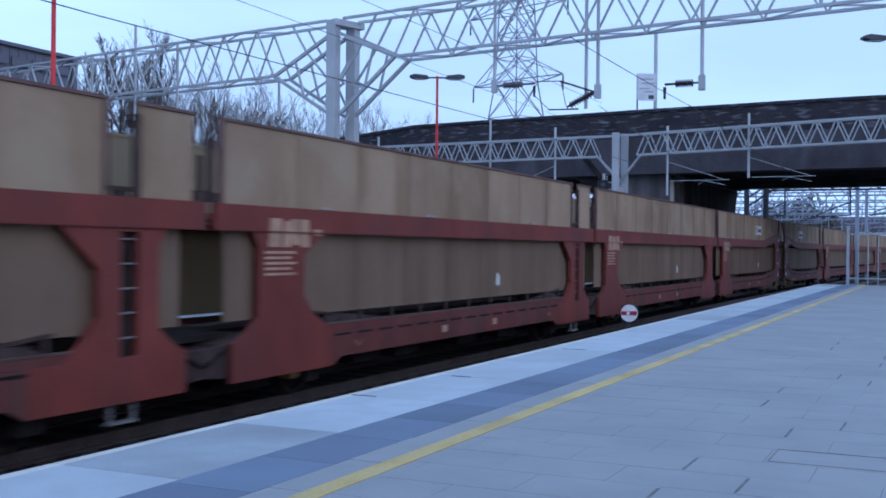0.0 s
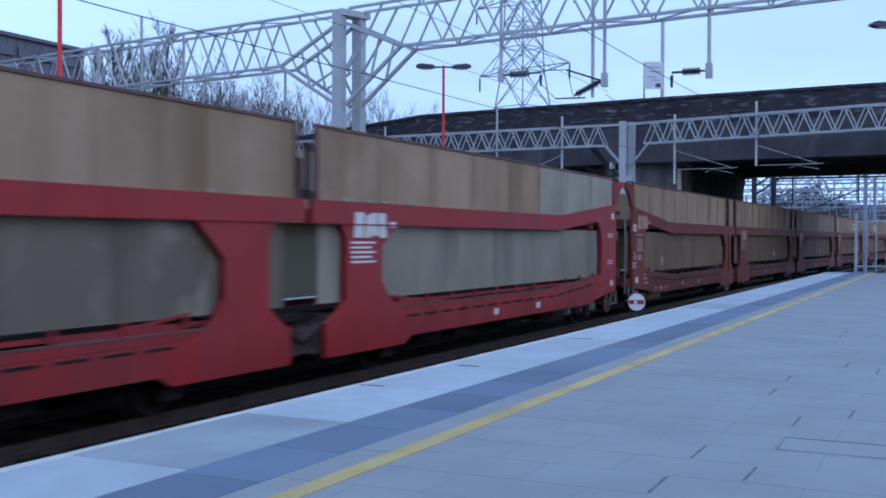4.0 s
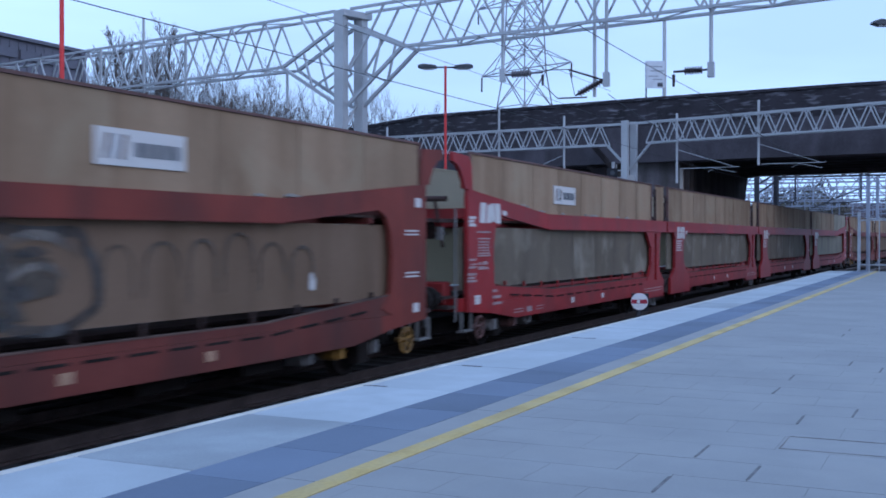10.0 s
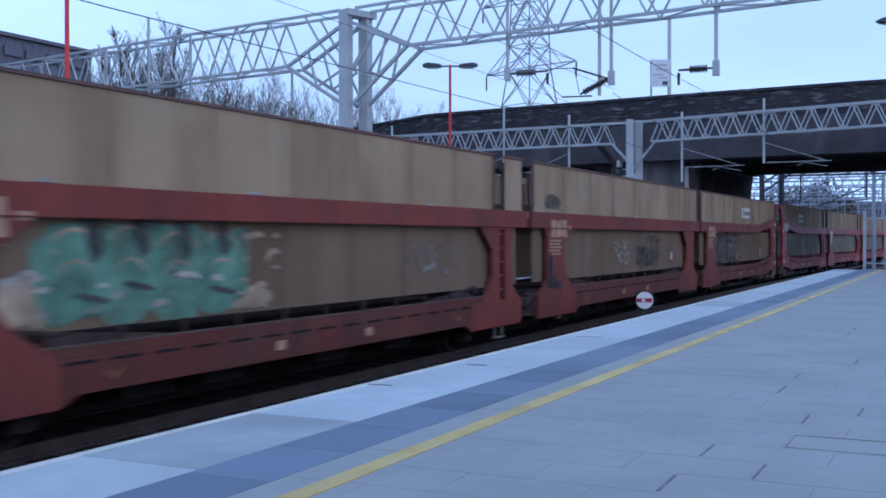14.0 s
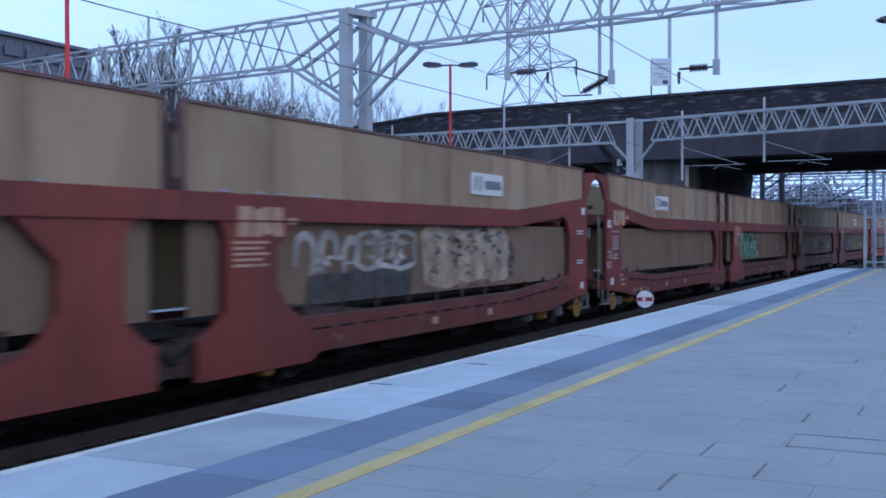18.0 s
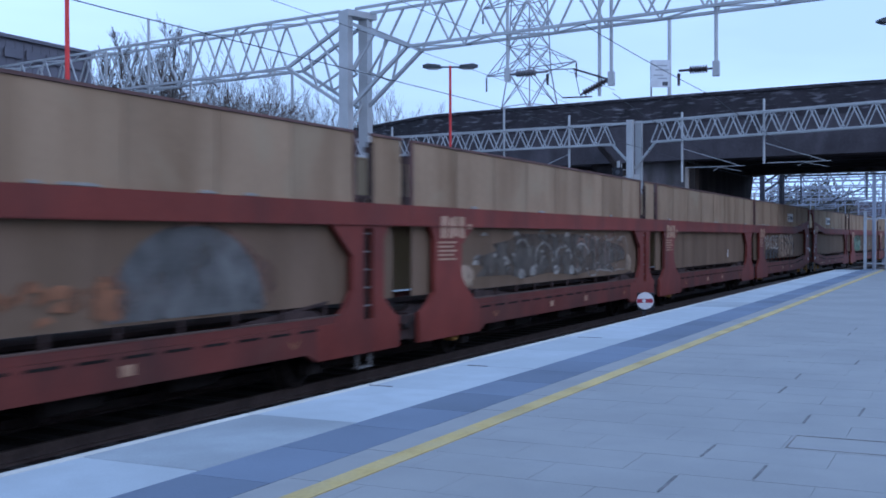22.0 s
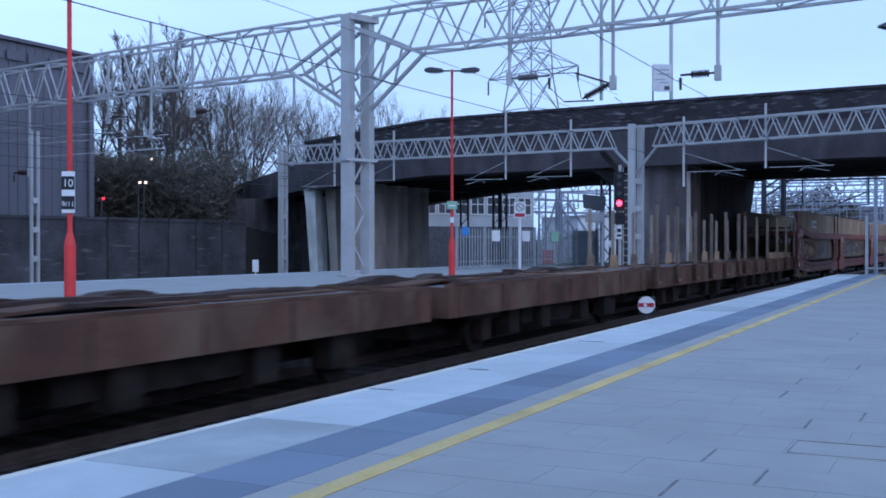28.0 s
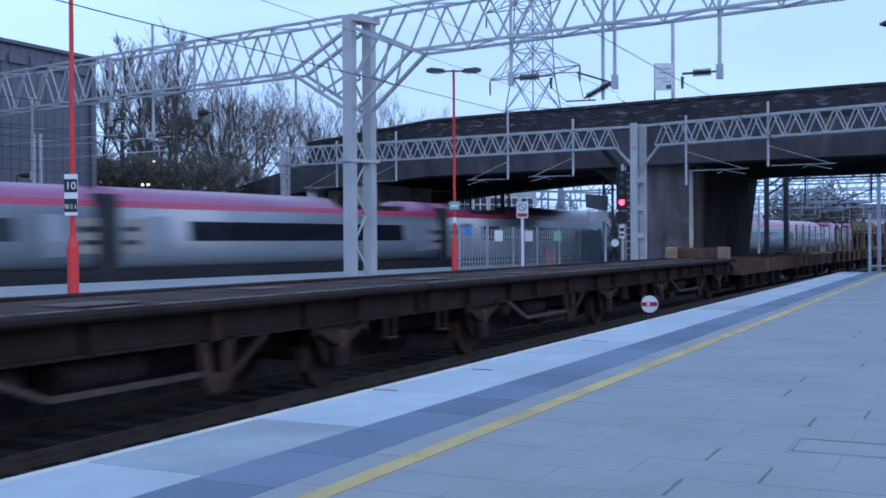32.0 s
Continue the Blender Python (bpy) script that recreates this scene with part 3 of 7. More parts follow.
        s = 1 if i % 2 else -1
        for z in (z0, z1):
            bar("cross_brace", a + side * s + Vector((0, 0, z)), c - side * s + Vector((0, 0, z)), d * 0.8, GALV, parent)


def laced_mast(parent, base, top, way, gap, leg=0.24, step=0.95, plates=False):
    """Two upright legs joined by lacing bars; way is the direction from leg to leg."""
    base, way = Vector(base), Vector((*way, 0)).normalized()
    for s in (-0.5, 0.5):
        p = base + way * gap * s
        bar("mast_leg", p, p + Vector((0, 0, top - base.z)), leg, GALV, parent)
    z, flip = 0.3, 1
    inner = gap / 2 - leg / 2 + 0.02
    while z + step < top - base.z - 0.6:
        a, b = base + way * inner * flip + Vector((0, 0, z)), base - way * inner * flip + Vector((0, 0, z + (0.0 if plates else step)))
        bar("lacing_bar", a, b, 0.06 if not plates else 0.22, GALV, parent)
        z, flip = z + (step if not plates else step * 1.15), -flip


g1 = thing("overhead_line_gantry", "galvanised lattice steel gantry spanning the tracks with laced mast", "gantry", group="overhead line gantries")
G1M = Vector((32.75, 14.85, 0))
W1 = Vector((0.165, 1.0, 0)).normalized()
Z0, Z1 = 7.45, 9.2


def on1(s, z=0.0):
    v = G1M + W1 * s
    return (v.x, v.y, z)


laced_mast(g1, (*G1M.xy, 0), 9.14, (0.94, -0.34), 0.89, leg=0.36, step=0.95)
part("mast_cap", boxes((-0.55, 0.75, -0.28, 0.28, 0, 0.22)), GALV, g1, m=pose(*on1(0, 8.98), 0, 0, -20))
part("mast_foot", boxes((-0.72, 0.72, -0.3, 0.3, 0, 0.06)), GALV, g1, m=pose(*on1(0, 0.0), 0, 0, -20))
part("mast_collar", boxes((-0.72, 0.72, -0.24, 0.24, 0, 0.10)), GALV, g1, m=pose(*on1(0, 4.05), 0, 0, -20))
box_truss(g1, on1(2.9)[:2], on1(34)[:2], Z0, Z1, 0.9, 1.75)
box_truss(g1, on1(-2.6)[:2], on1(-34)[:2], 7.66, Z1, 0.9, 1.75)
for s in (-1, 1):
    low_z = Z0 if s > 0 else 7.66
    far = 2.9 if s > 0 else 2.6
    for o in (-0.42, 0.42):
        off = Vector((W1.y, -W1.x, 0)) * o
        a = Vector(on1(0.35 * s, 9.2)) + off
        bar("chord", a, Vector(on1(far * s, Z1)) + off, 0.09, GALV, g1)
        bar("knee_brace", Vector(on1(0.2 * s, 8.7)) + off, Vector(on1(far * s, low_z)) + off, 0.11, GALV, g1)
        bar("knee_brace", Vector(on1(0.25 * s, 5.9)) + off, Vector(on1(far * s, low_z)) + off, 0.11, GALV, g1)
        up, low = (lambda f: Vector(on1((0.2 + (far - 0.2) * f) * s, 8.7 + (low_z - 8.7) * f)) + off), (lambda f: Vector(on1((0.25 + (far - 0.25) * f) * s, 5.9 + (low_z - 5.9) * f)) + off)
        for p, q in ((up(0.42), Vector(on1(far * 0.70 * s, Z1)) + off), (low(0.45), up(0.62)), (low(0.45), Vector(on1(0.3 * s, 7.1)) + off), (Vector(on1(0.3 * s, 7.1)) + off, up(0.42))):
            bar("strut", p, q, 0.065, GALV, g1)


def hanger(parent, x, y, top, bottom, arm=0.0, glaze=INSUL):
    """A drop tube under the truss with a bracket, a ribbed insulator and a small weight."""
    part("drop_tube", tubes(((x, y, top), (x, y, bottom), 0.055)), GALV, parent)
    if arm:
        bm = bmesh.new()
        z = bottom + 0.22
        rings, prof = [], [(0.0, 0.03), (0.23, 0.03)]
        for i in range(7):
            u = 0.24 + 0.07 * i
            prof += [(u, 0.055), (u + 0.008, 0.115), (u + 0.03, 0.105), (u + 0.04, 0.055)]
        prof += [(0.73, 0.035), (1.0, 0.035)]
        for u, r in prof:
            rings.append([bm.verts.new((x + r * math.cos(k * math.tau / 10), y + arm * u, z + r * math.sin(k * math.tau / 10))) for k in range(10)])
        for a, b in zip(rings, rings[1:]):
            for k in range(10):
                bm.faces.new((a[k], a[(k + 1) % 10], b[(k + 1) % 10], b[k]))
        part("insulator", bm, glaze, parent, "ribbed insulator")
        bm = bmesh.new()
        tube(bm, (x, y + arm, z - 0.08), (x, y + arm, z - 0.42), 0.05, 0.035)
        part("hook", bm, INSUL, parent)
        part("clamp", boxes((x - 0.07, x + 0.07, y - 0.09, y + 0.09, bottom, bottom + 0.42)), GALV, parent)


hanger(g1, 30.3, 1.75, 9.1, 5.72, 1.05)
hanger(g1, 31.2, 5.05, 9.2, 5.78)
part("clamp", boxes((31.12, 31.28, 4.96, 5.14, 5.78, 6.2)), GALV, g1)
hanger(g1, 31.3, 5.45, 9.2, 5.5)
slanted = bmesh.new()
p, q = Vector((31.2, 5.10, 6.0)), Vector((31.2, 6.03, 5.56))
turn = (q - p).to_track_quat("Z", "Y").to_matrix()
prof, rings = [(0.0, 0.03), (0.1, 0.03)], []
for i in range(9):
    prof += [(0.1 + 0.09 * i, 0.055), (0.11 + 0.09 * i, 0.105), (0.14 + 0.09 * i, 0.10), (0.15 + 0.09 * i, 0.055)]
for u, r in prof + [(0.92, 0.03), (1.0, 0.03)]:
    rings.append([slanted.verts.new(p.lerp(q, u) + turn @ Vector((r * math.cos(k * math.tau / 10), r * math.sin(k * math.tau / 10), 0))) for k in range(10)])
for a, b in zip(rings, rings[1:]):
    for k in range(10):
        slanted.faces.new((a[k], a[(k + 1) % 10], b[(k + 1) % 10], b[k]))
part("insulator", slanted, INSUL, g1, "slanted brown ribbed insulator")
part("pull_off_bar", tubes(((31.2, 5.65, 5.49), (31.2, 6.6, 5.51), 0.025), seg=6), INSUL, g1)
part("pull_off_bar", tubes(((31.2, 5.15, 5.98), (31.2, 6.25, 6.37), 0.032), ((31.2, 6.25, 6.37), (31.2, 7.0, 6.40), 0.015), ((31.2, 6.22, 6.36), (31.2, 6.05, 5.6), 0.012), seg=6), INSUL, g1)
part("cross_arm_tail", tubes(((31.2, 6.6, 5.51), (31.2, 7.1, 6.0), 0.012), seg=6), INSUL, g1)
hanger(g1, 31.65, 8.6, 9.2, 6.2, -1.35, INSULGREY)
for s, top, low, arm in ((8.57, 9.3, 6.2, -0.9), (11.12, 10.3, 5.45, -1.0), (13.9, 9.3, 6.3, -1.1), (19.6, 8.0, 4.2, 1.0), (25, Z0, 4.4, 1.0), (28, Z0, 4.6, 1.0)):
    hanger(g1, *on1(s)[:2], top, low, arm)
for s, low, top in ((3.06, 6.05, 7.5), (24, 6.2, 9.6)):
    part("drop_tube", tubes((on1(s, low), on1(s, top), 0.05)), GALV, g1)
for s, z in ((10.1, 5.6), (12.8, 6.45)):
    part("cross_span", tubes((on1(s, z), on1(s + 9.0, z + 0.1), 0.02), (on1(s + 0.2, z - 0.55), on1(s + 9.0, z - 0.5), 0.02), seg=6), GALV, g1)

g2 = thing("overhead_line_gantry", "galvanised lattice steel gantry in front of the road bridge", "gantry", group="overhead line gantries")
G2 = [Vector((45.2, 26.6, 0)), Vector((43.7, 7.9, 0)), Vector((40.3, -4.0, 0))]
laced_mast(g2, (*G2[0].xy, -0.9), 6.1, (1, 0.2), 0.55, leg=0.2, step=0.9, plates=True)
laced_mast(g2, (*G2[1].xy, 0), 6.1, (1, -0.35), 0.62, leg=0.26, step=1.0, plates=True)
TZ0, TZ1 = 5.15, 6.0
box_truss(g2, (G2[0] + (G2[1] - G2[0]) * 0.02).xy, (G2[1] + (G2[0] - G2[1]) * 0.05).xy, TZ0, TZ1, 0.40, 0.78, w=0.066, d=0.040)
e2 = G2[1] + (G2[2] - G2[1]).normalized() * 26
box_truss(g2, (G2[1] + (e2 - G2[1]) * 0.035).xy, e2.xy, TZ0, TZ1, 0.40, 0.78, w=0.066, d=0.040)
for s in (-1, 1):
    way2 = (G2[0] - G2[1]).normalized() if s > 0 else (e2 - G2[1]).normalized()
    bar("knee_brace", G2[1] + Vector((0, 0, 4.1)), G2[1] + way2 * 1.0 + Vector((0, 0, TZ0)), 0.09, GALV, g2)
    bar("chord", G2[1] + Vector((0, 0, 6.0)), G2[1] + way2 * 1.0 + Vector((0, 0, TZ1)), 0.09, GALV, g2)


def cantilever(parent, x, y, top, bottom, reach, lift=0.0):
    """A drop tube through the truss with a registration arm."""
    bm = bmesh.new()
    tube(bm, (x, y, top), (x, y, bottom), 0.05, seg=6)
    part("drop_tube", bm, GALV, parent)
    bm = bmesh.new()
    z = bottom + lift
    tube(bm, (x, y, z + 0.8), (x + 0.4, y + reach * 0.9, z + 0.08), 0.015, seg=6)
    tube(bm, (x, y + reach * 0.05, z + 0.02), (x + 0.4, y + reach, z + 0.06), 0.015, seg=6)
    tube(bm, (x + 0.2, y + reach * 0.5, z - 0.12), (x + 0.25, y + reach * 0.6, z + 0.02), 0.012, seg=6)
    tube(bm, (x + 0.25, y + reach * 0.6, z + 0.02), (x + 0.3, y + reach * 0.95, z - 0.16), 0.012, seg=6)
    part("registration_arm", bm, GALV, parent)


for x, y, top, low in ((44.94, 23.39, 6.22, 3.95), (44.66, 19.92, 6.48, 4.13), (44.19, 13.99, 6.97, 4.0), (43.94, 10.85, 6.49, 4.03), (43.09, 5.77, 6.26, 3.46), (42.13, 2.41, 6.5, 4.03)):
    cantilever(g2, x, y, top, low, -2.4 if y < 6 else 2.2, 0.55 if 5 < y < 6 else 0.0)

g3 = thing("overhead_line_mast", "slim galvanised overhead line mast by the retaining wall", "mast")
laced_mast(g3, (31.0, 28.6, -0.9), 5.6, (1, -0.4), 0.26, leg=0.10, step=1.0, plates=True)
part("mast_foot", boxes((-0.7, 0.7, -0.4, 0.4, -0.25, 0.0)), CONCRETE, g3, m=pose(31.0, 28.6, -0.85))


def wire(name, points, r, label):
    """One continuous wire through the points."""
    vs, fs = [], []
    for p in points:
        for k in range(5):
            a = k * math.tau / 5
            vs.append((p[0], p[1] + r * math.cos(a), p[2] + r * math.sin(a)))
    for i in range(len(points) - 1):
        for k in range(5):
            j = (k + 1) % 5
            fs.append((5 * i + k, 5 * i + j, 5 * i + 5 + j, 5 * i + 5 + k))
    me = bpy.data.meshes.new(name)
    me.from_pydata(vs, [], fs)
    return tagged(link(name, me, WIRE), label, "cable", group="overhead wires")


def sagging(p, q, sag, n=14):
    p, q = Vector(p), Vector(q)
    return [p.lerp(q, i / n) - Vector((0, 0, sag * 4 * (i / n) * (1 - i / n))) for i in range(n + 1)]


# ---- road bridge ----
bridge = thing("road_bridge", "weathered concrete road bridge with a dark parapet over the railway", "bridge")
BR = [Vector((47.5, -45, 7.75)), Vector((50.2, 0, 7.9)), Vector((51.1, 9, 7.9)), Vector((52.6, 22, 7.85)), Vector((58.5, 34, 7.6)), Vector((74, 52, 7.0))]


def bridge_strip(name, off0, off1, low, high, mat, label="", upto=6):
    bm = bmesh.new()
    rows = []
    for i, p in enumerate(BR[:upto]):
        a, b = BR[max(0, i - 1)], BR[min(len(BR) - 1, i + 1)]
        t = (b - a).to_2d().normalized()
        nrm = Vector((t.y, -t.x, 0))
        rows.append([bm.verts.new((*(p + nrm * o).xy, p.z + z)) for o, z in ((off0, low), (off1, low), (off1, high), (off0, high))])
    for a, b in zip(rows, rows[1:]):
        for i in range(4):
            j = (i + 1) % 4
            bm.faces.new((a[i], a[j], b[j], b[i]))
    bm.faces.new(rows[0])
    bm.faces.new(rows[-1][::-1])
    return part(name, bm, mat, bridge, label)


bridge_strip("parapet", 0.0, 0.35, -1.25, 0.0, PARAPET, "dark weathered parapet with pale scuffs", 5)
bridge_strip("coping", -0.08, 0.42, 0.003, 0.14, PARAPET, "", 5)
bridge_strip("edge_beam", -0.25, 1.2, -3.0, -1.253, BEAMGREY)
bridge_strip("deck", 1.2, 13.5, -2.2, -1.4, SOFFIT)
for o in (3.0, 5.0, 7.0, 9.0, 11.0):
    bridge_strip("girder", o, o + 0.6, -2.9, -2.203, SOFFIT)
bridge_strip("far_beam", 13.5, 14.7, -3.0, -1.253, CONCRETE)
bridge_strip("far_parapet", 14.2, 14.5, -1.25, 0.0, PARAPET)
part("pier", prisms(([(51.4, -1.2), (52.6, -1.2), (52.6, 4.9), (51.4, 4.9)], 7.62, 10.35)), CONCRETE, bridge, "stained concrete pier end")
part("pier_arris", prisms(([(51.38, -1.2), (51.6, -1.2), (51.6, 4.6), (51.38, 4.6)], 7.46, 7.617)), BEIGE, bridge, "pale worn corner of the pier")
part("pier_buttress", prisms(([(51.5, -1.2), (52.6, -1.2), (52.6, 4.9), (51.5, 4.9)], 10.353, 11.15)), PIERBROWN, bridge, "brown-stained side of the pier")
part("pier_wall", prisms(([(52.61, -1.2), (63.0, -1.2), (67.0, 4.9), (52.61, 4.9)], 7.15, 9.8)), PIERDARK, bridge, "pier wall darkened for the shade under the deck")
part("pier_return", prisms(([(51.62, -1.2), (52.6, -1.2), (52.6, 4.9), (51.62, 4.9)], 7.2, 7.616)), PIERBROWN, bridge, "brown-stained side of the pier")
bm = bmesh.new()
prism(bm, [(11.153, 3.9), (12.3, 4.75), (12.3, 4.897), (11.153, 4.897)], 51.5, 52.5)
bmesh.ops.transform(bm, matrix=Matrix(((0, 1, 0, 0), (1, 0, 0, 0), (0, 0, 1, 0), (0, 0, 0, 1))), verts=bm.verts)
part("pier_corbel", bm, PIERDARK, bridge, "corbel darkened like the shaded pier wall")
slant_bm = bmesh.new()
beam(slant_bm, (50.9, 11.75, 5.75), (50.9, 10.6, 4.45), 0.22, 0.22)
part("drain_pipe", slant_bm, PIERDARK, bridge, "dark slanting bar on the bridge beam")
part("pier_head", boxes((52.0, 67, 6.7, 10.2, 4.9, 5.7)), PIERDARK, bridge)
for x, y, wide, tone in ((58.8, 33.6, 0.36, PALECOL), (59.5, 32.5, 0.34, BEIGE), (66, 38, 0.5, PALECOL)):
    bm = bmesh.new()
    rows = [[bm.verts.new((x + u * f, y + v * f - lean, z)) for u, v in ((-wide, -wide), (wide, -wide), (wide, wide), (-wide, wide))] for z, f, lean in ((-1.2, 0.82, 0.25), (3.4, 1.0, 0.0), (4.6, 1.25, 0.0))]
    for a, b in zip(rows, rows[1:]):
        for k in range(4):
            bm.faces.new((a[k], a[(k + 1) % 4], b[(k + 1) % 4], b[k]))
    bm.faces.new(rows[0][::-1])
    bm.faces.new(rows[-1])
    part("splayed_column", bm, tone, bridge)
for i in range(3):
    x = 55.6 + 2.6 * i
    part("pier_column", boxes((x, x + 1.4, 27.2 - 0.12 * i, 28.6 - 0.12 * i, -1.2, 4.7)), BEIGE, bridge)
part("abutment", prisms(([(64, -1.2), (86, -1.2), (86, 5.2), (64, 4.4)], 42, 60)), CONCRETE, bridge)


# ---- car-carrier wagons ----
def hash_of(word):
    return sum(ord(c) * (i + 3) for i, c in enumerate(word))


def wagon_section(kind, paint, low_screen, letter, half):
    """One section of an articulated car carrier; kind: front, plain, ladder or tail end of a four-section set."""
    L = half
    colour = "bright red" if paint is RED else "brown-red"
    w = thing("car_carrier_wagon", "grimy %s double-deck car-carrier wagon section with stained side screens" % colour, "wagon", group="car-carrier train")
    left_end, right_end = kind == "tail", kind == "front"
    ladder = kind in ("tail", "ladder")
    xl, xr = -L + (0.83 if left_end else 0.45), L - (0.83 if right_end else 0.45)

    def end_shapes():
        """Side plate of a set's outer end, at the left; mirrored by the caller for the right."""
        return [
            [(-L + 0.83, 0.0), (-L + 2.0, 0.0), (-L + 2.35, 0.12), (-L + 2.05, 0.35), (-L + 2.0, 0.9), (-L + 2.06, 1.30), (-L + 2.2, 1.54), (-L + 2.45, 1.645),
             (-L + 5.0, 1.42), (-L + 5.0, 1.74), (-L + 0.85, 2.11), (-L + 0.83, 2.11)],
            [(-L + 0.18, 2.74), (-L + 0.88, 2.70), (-L + 1.0, 2.52), (-L + 1.02, 2.10), (-L + 0.70, 2.115), (-L + 0.64, 2.26), (-L + 0.52, 2.42), (-L + 0.36, 2.53), (-L + 0.18, 2.58)],
        ]

    def mirror(pts):
        return [(-x, z) for x, z in pts][::-1]

    def frame_mesh():
        bm = bmesh.new()
        y0, y1 = -1.35, -1.27
        if left_end:
            for s in end_shapes():
                prism(bm, s, y0, y1)
        else:
            prism(bm, [(-L + 0.5, 0.0), (-L + 2.85, 0.0), (-L + 2.3, 0.3), (-L + 2.07, 0.55), (-L + 2.07, 1.1), (-L + 2.6, 1.417), (-L + 0.85, 1.417), (-L + 1.0, 1.2), (-L + 1.0, 0.3), (-L + 0.75, 0.12)], y0, y1)
        if right_end:
            for s in end_shapes():
                prism(bm, mirror(s), y0, y1)
        elif ladder:
            prism(bm, [(L - 2.4, 0.0), (L - 1.55, 0.0), (L - 1.55, 1.417), (L - 2.45, 1.417), (L - 1.88, 0.95), (L - 1.88, 0.45), (L - 2.1, 0.2)], y0, y1)
            prism(bm, [(L - 1.27, 0.0), (L - 0.5, 0.0), (L - 0.72, 0.12), (L - 0.95, 0.3), (L - 0.95, 1.2), (L - 0.8, 1.417), (L - 1.27, 1.417)], y0, y1)
            box(bm, L - 1.547, L - 1.273, y0, y1, 1.36, 1.417)
        else:
            prism(bm, [(L - 2.5, 0.0), (L - 0.5, 0.0), (L - 0.72, 0.12), (L - 0.95, 0.3), (L - 0.95, 1.2), (L - 0.8, 1.417), (L - 2.45, 1.417), (L - 1.88, 0.95), (L - 1.88, 0.45), (L - 2.1, 0.2)], y0, y1)
        if left_end:
            prism(bm, [(xl, -0.13), (-L + 2.0, -0.22), (-L + 2.35, -0.267), (-L + 2.35, 0.0), (xl, 0.0)], y0, y1)
        else:
            box(bm, xl, -L + 2.847, y0, y1, -0.5, 0.0)
        if right_end:
            prism(bm, [(L - 2.35, -0.267), (L - 2.0, -0.22), (xr, -0.13), (xr, 0.0), (L - 2.35, 0.0)], y0, y1)
        else:
            box(bm, L - 2.847, xr, y0, y1, -0.5, 0.0)
        b0, b1 = (-L + 5.003 if left_end else -L + 0.1), (L - 5.003 if right_end else L - 0.1)
        box(bm, b0, b1, y0, y1, 1.42, 1.74)
        box(bm, b0, b1, y0 - 0.03, y1, 1.405, 1.417)
        return bm

    def rise(x):
        """How far the deck edge climbs towards a set's outer end."""
        d = max((-L + 5.4 - x) if left_end else 0.0, (x - L + 5.4) if right_end else 0.0, 0.0)
        return 0.062 * d

    def sill_mesh():
        bm = bmesh.new()
        low = [(-L + 2.353, -0.267), (-L + 3.2, -0.38)] if left_end else [(-L + 2.85, -0.5), (-L + 3.1, -0.38)]
        low += [(L - 3.2, -0.38), (L - 2.353, -0.267)] if right_end else [(L - 3.1, -0.38), (L - 2.85, -0.5)]
        prism(bm, low + [(low[-1][0], -0.003), (low[0][0], -0.003)], -1.35, -1.27)
        a, b = -L + 2.15, L - 1.95
        prism(bm, [(a, 0.0), (b, 0.0), (b, 0.10 + rise(b)), (L - 5.4, 0.10), (-L + 5.4, 0.10), (a, 0.10 + rise(a))], -1.332, -1.282)
        return bm

    near = part("side_frame", frame_mesh(), paint, w)
    link("side_frame", near.data, paint, w, m=Matrix.Diagonal((1, -1, 1, 1)))
    grimy = SILLRED if paint is RED else SILLBROWN
    wheel_tone = RIM if paint is RED else HANDWHEEL
    near = part("side_sill", sill_mesh(), grimy, w, "dusty lower sill")
    link("side_sill", near.data, grimy, w, m=Matrix.Diagonal((1, -1, 1, 1)))
    lip = bmesh.new()
    line = [(q, 0.103 + rise(q)) for q in (-L + 2.3, -L + 5.4, L - 5.4, L - 2.1)]
    prism(lip, line + [(q, z + 0.019) for q, z in line[::-1]], -1.338, -1.27)
    part("deck_lip", lip, DECKRUST, w, "worn pale deck edge")
    # sloping lower edge of the upper screens at an outer end
    def floor_at(x):
        if left_end and x < -L + 5.0:
            return 1.742 + 0.37 * (-L + 5.0 - x) / 4.15
        if right_end and x > L - 5.0:
            return 1.742 + 0.37 * (x - L + 5.0) / 4.15
        return 1.742

    u0 = -L + (1.03 if left_end else 0.28)
    u1 = L - (1.03 if right_end else (1.78 if ladder else 0.32))
    n = 8
    for i in range(n):
        a, b = u0 + (u1 - u0) * i / n, u0 + (u1 - u0) * (i + 1) / n
        g = 0.006
        bm = bmesh.new()
        cut = [(a + g, floor_at(a)), (b - g, floor_at(b)), (b - g, 2.76), (a + g, 2.76)]
        kink = L - 5.0 if right_end else -L + 5.0
        if (left_end or right_end) and a < kink < b:
            cut.insert(1, (kink, 1.742))
        prism(bm, cut, -1.30, -1.275)
        part("upper_panel", bm, SCREENPALE if paint is RED and right_end and i >= n - 3 else SCREEN, w)
        if i:
            part("panel_seam", boxes((a - 0.009, a + 0.009, -1.306, -1.302, max(floor_at(a), floor_at(b)) + 0.01, 2.755)), SEAM, w)
    if ladder:
        part("short_panel", boxes((L - 1.22, L - 0.30, -1.30, -1.275, 1.742, 2.76)), SCREEN, w)
        part("rim", boxes((L - 1.24, L - 0.28, -1.325, -1.26, 2.762, 2.80)), RIM, w)
        part("screen_post", boxes((L - 1.30, L - 1.225, -1.32, -1.26, 1.742, 2.66), (L - 1.42, L - 1.225, -1.31, -1.27, 2.50, 2.58)), IRON, w)
        part("rail_stub", boxes((L - 1.75, L - 1.31, -1.31, -1.27, 1.80, 1.85), (L - 1.62, L - 1.40, -1.30, -1.26, 1.744, 1.80)), IRON, w)
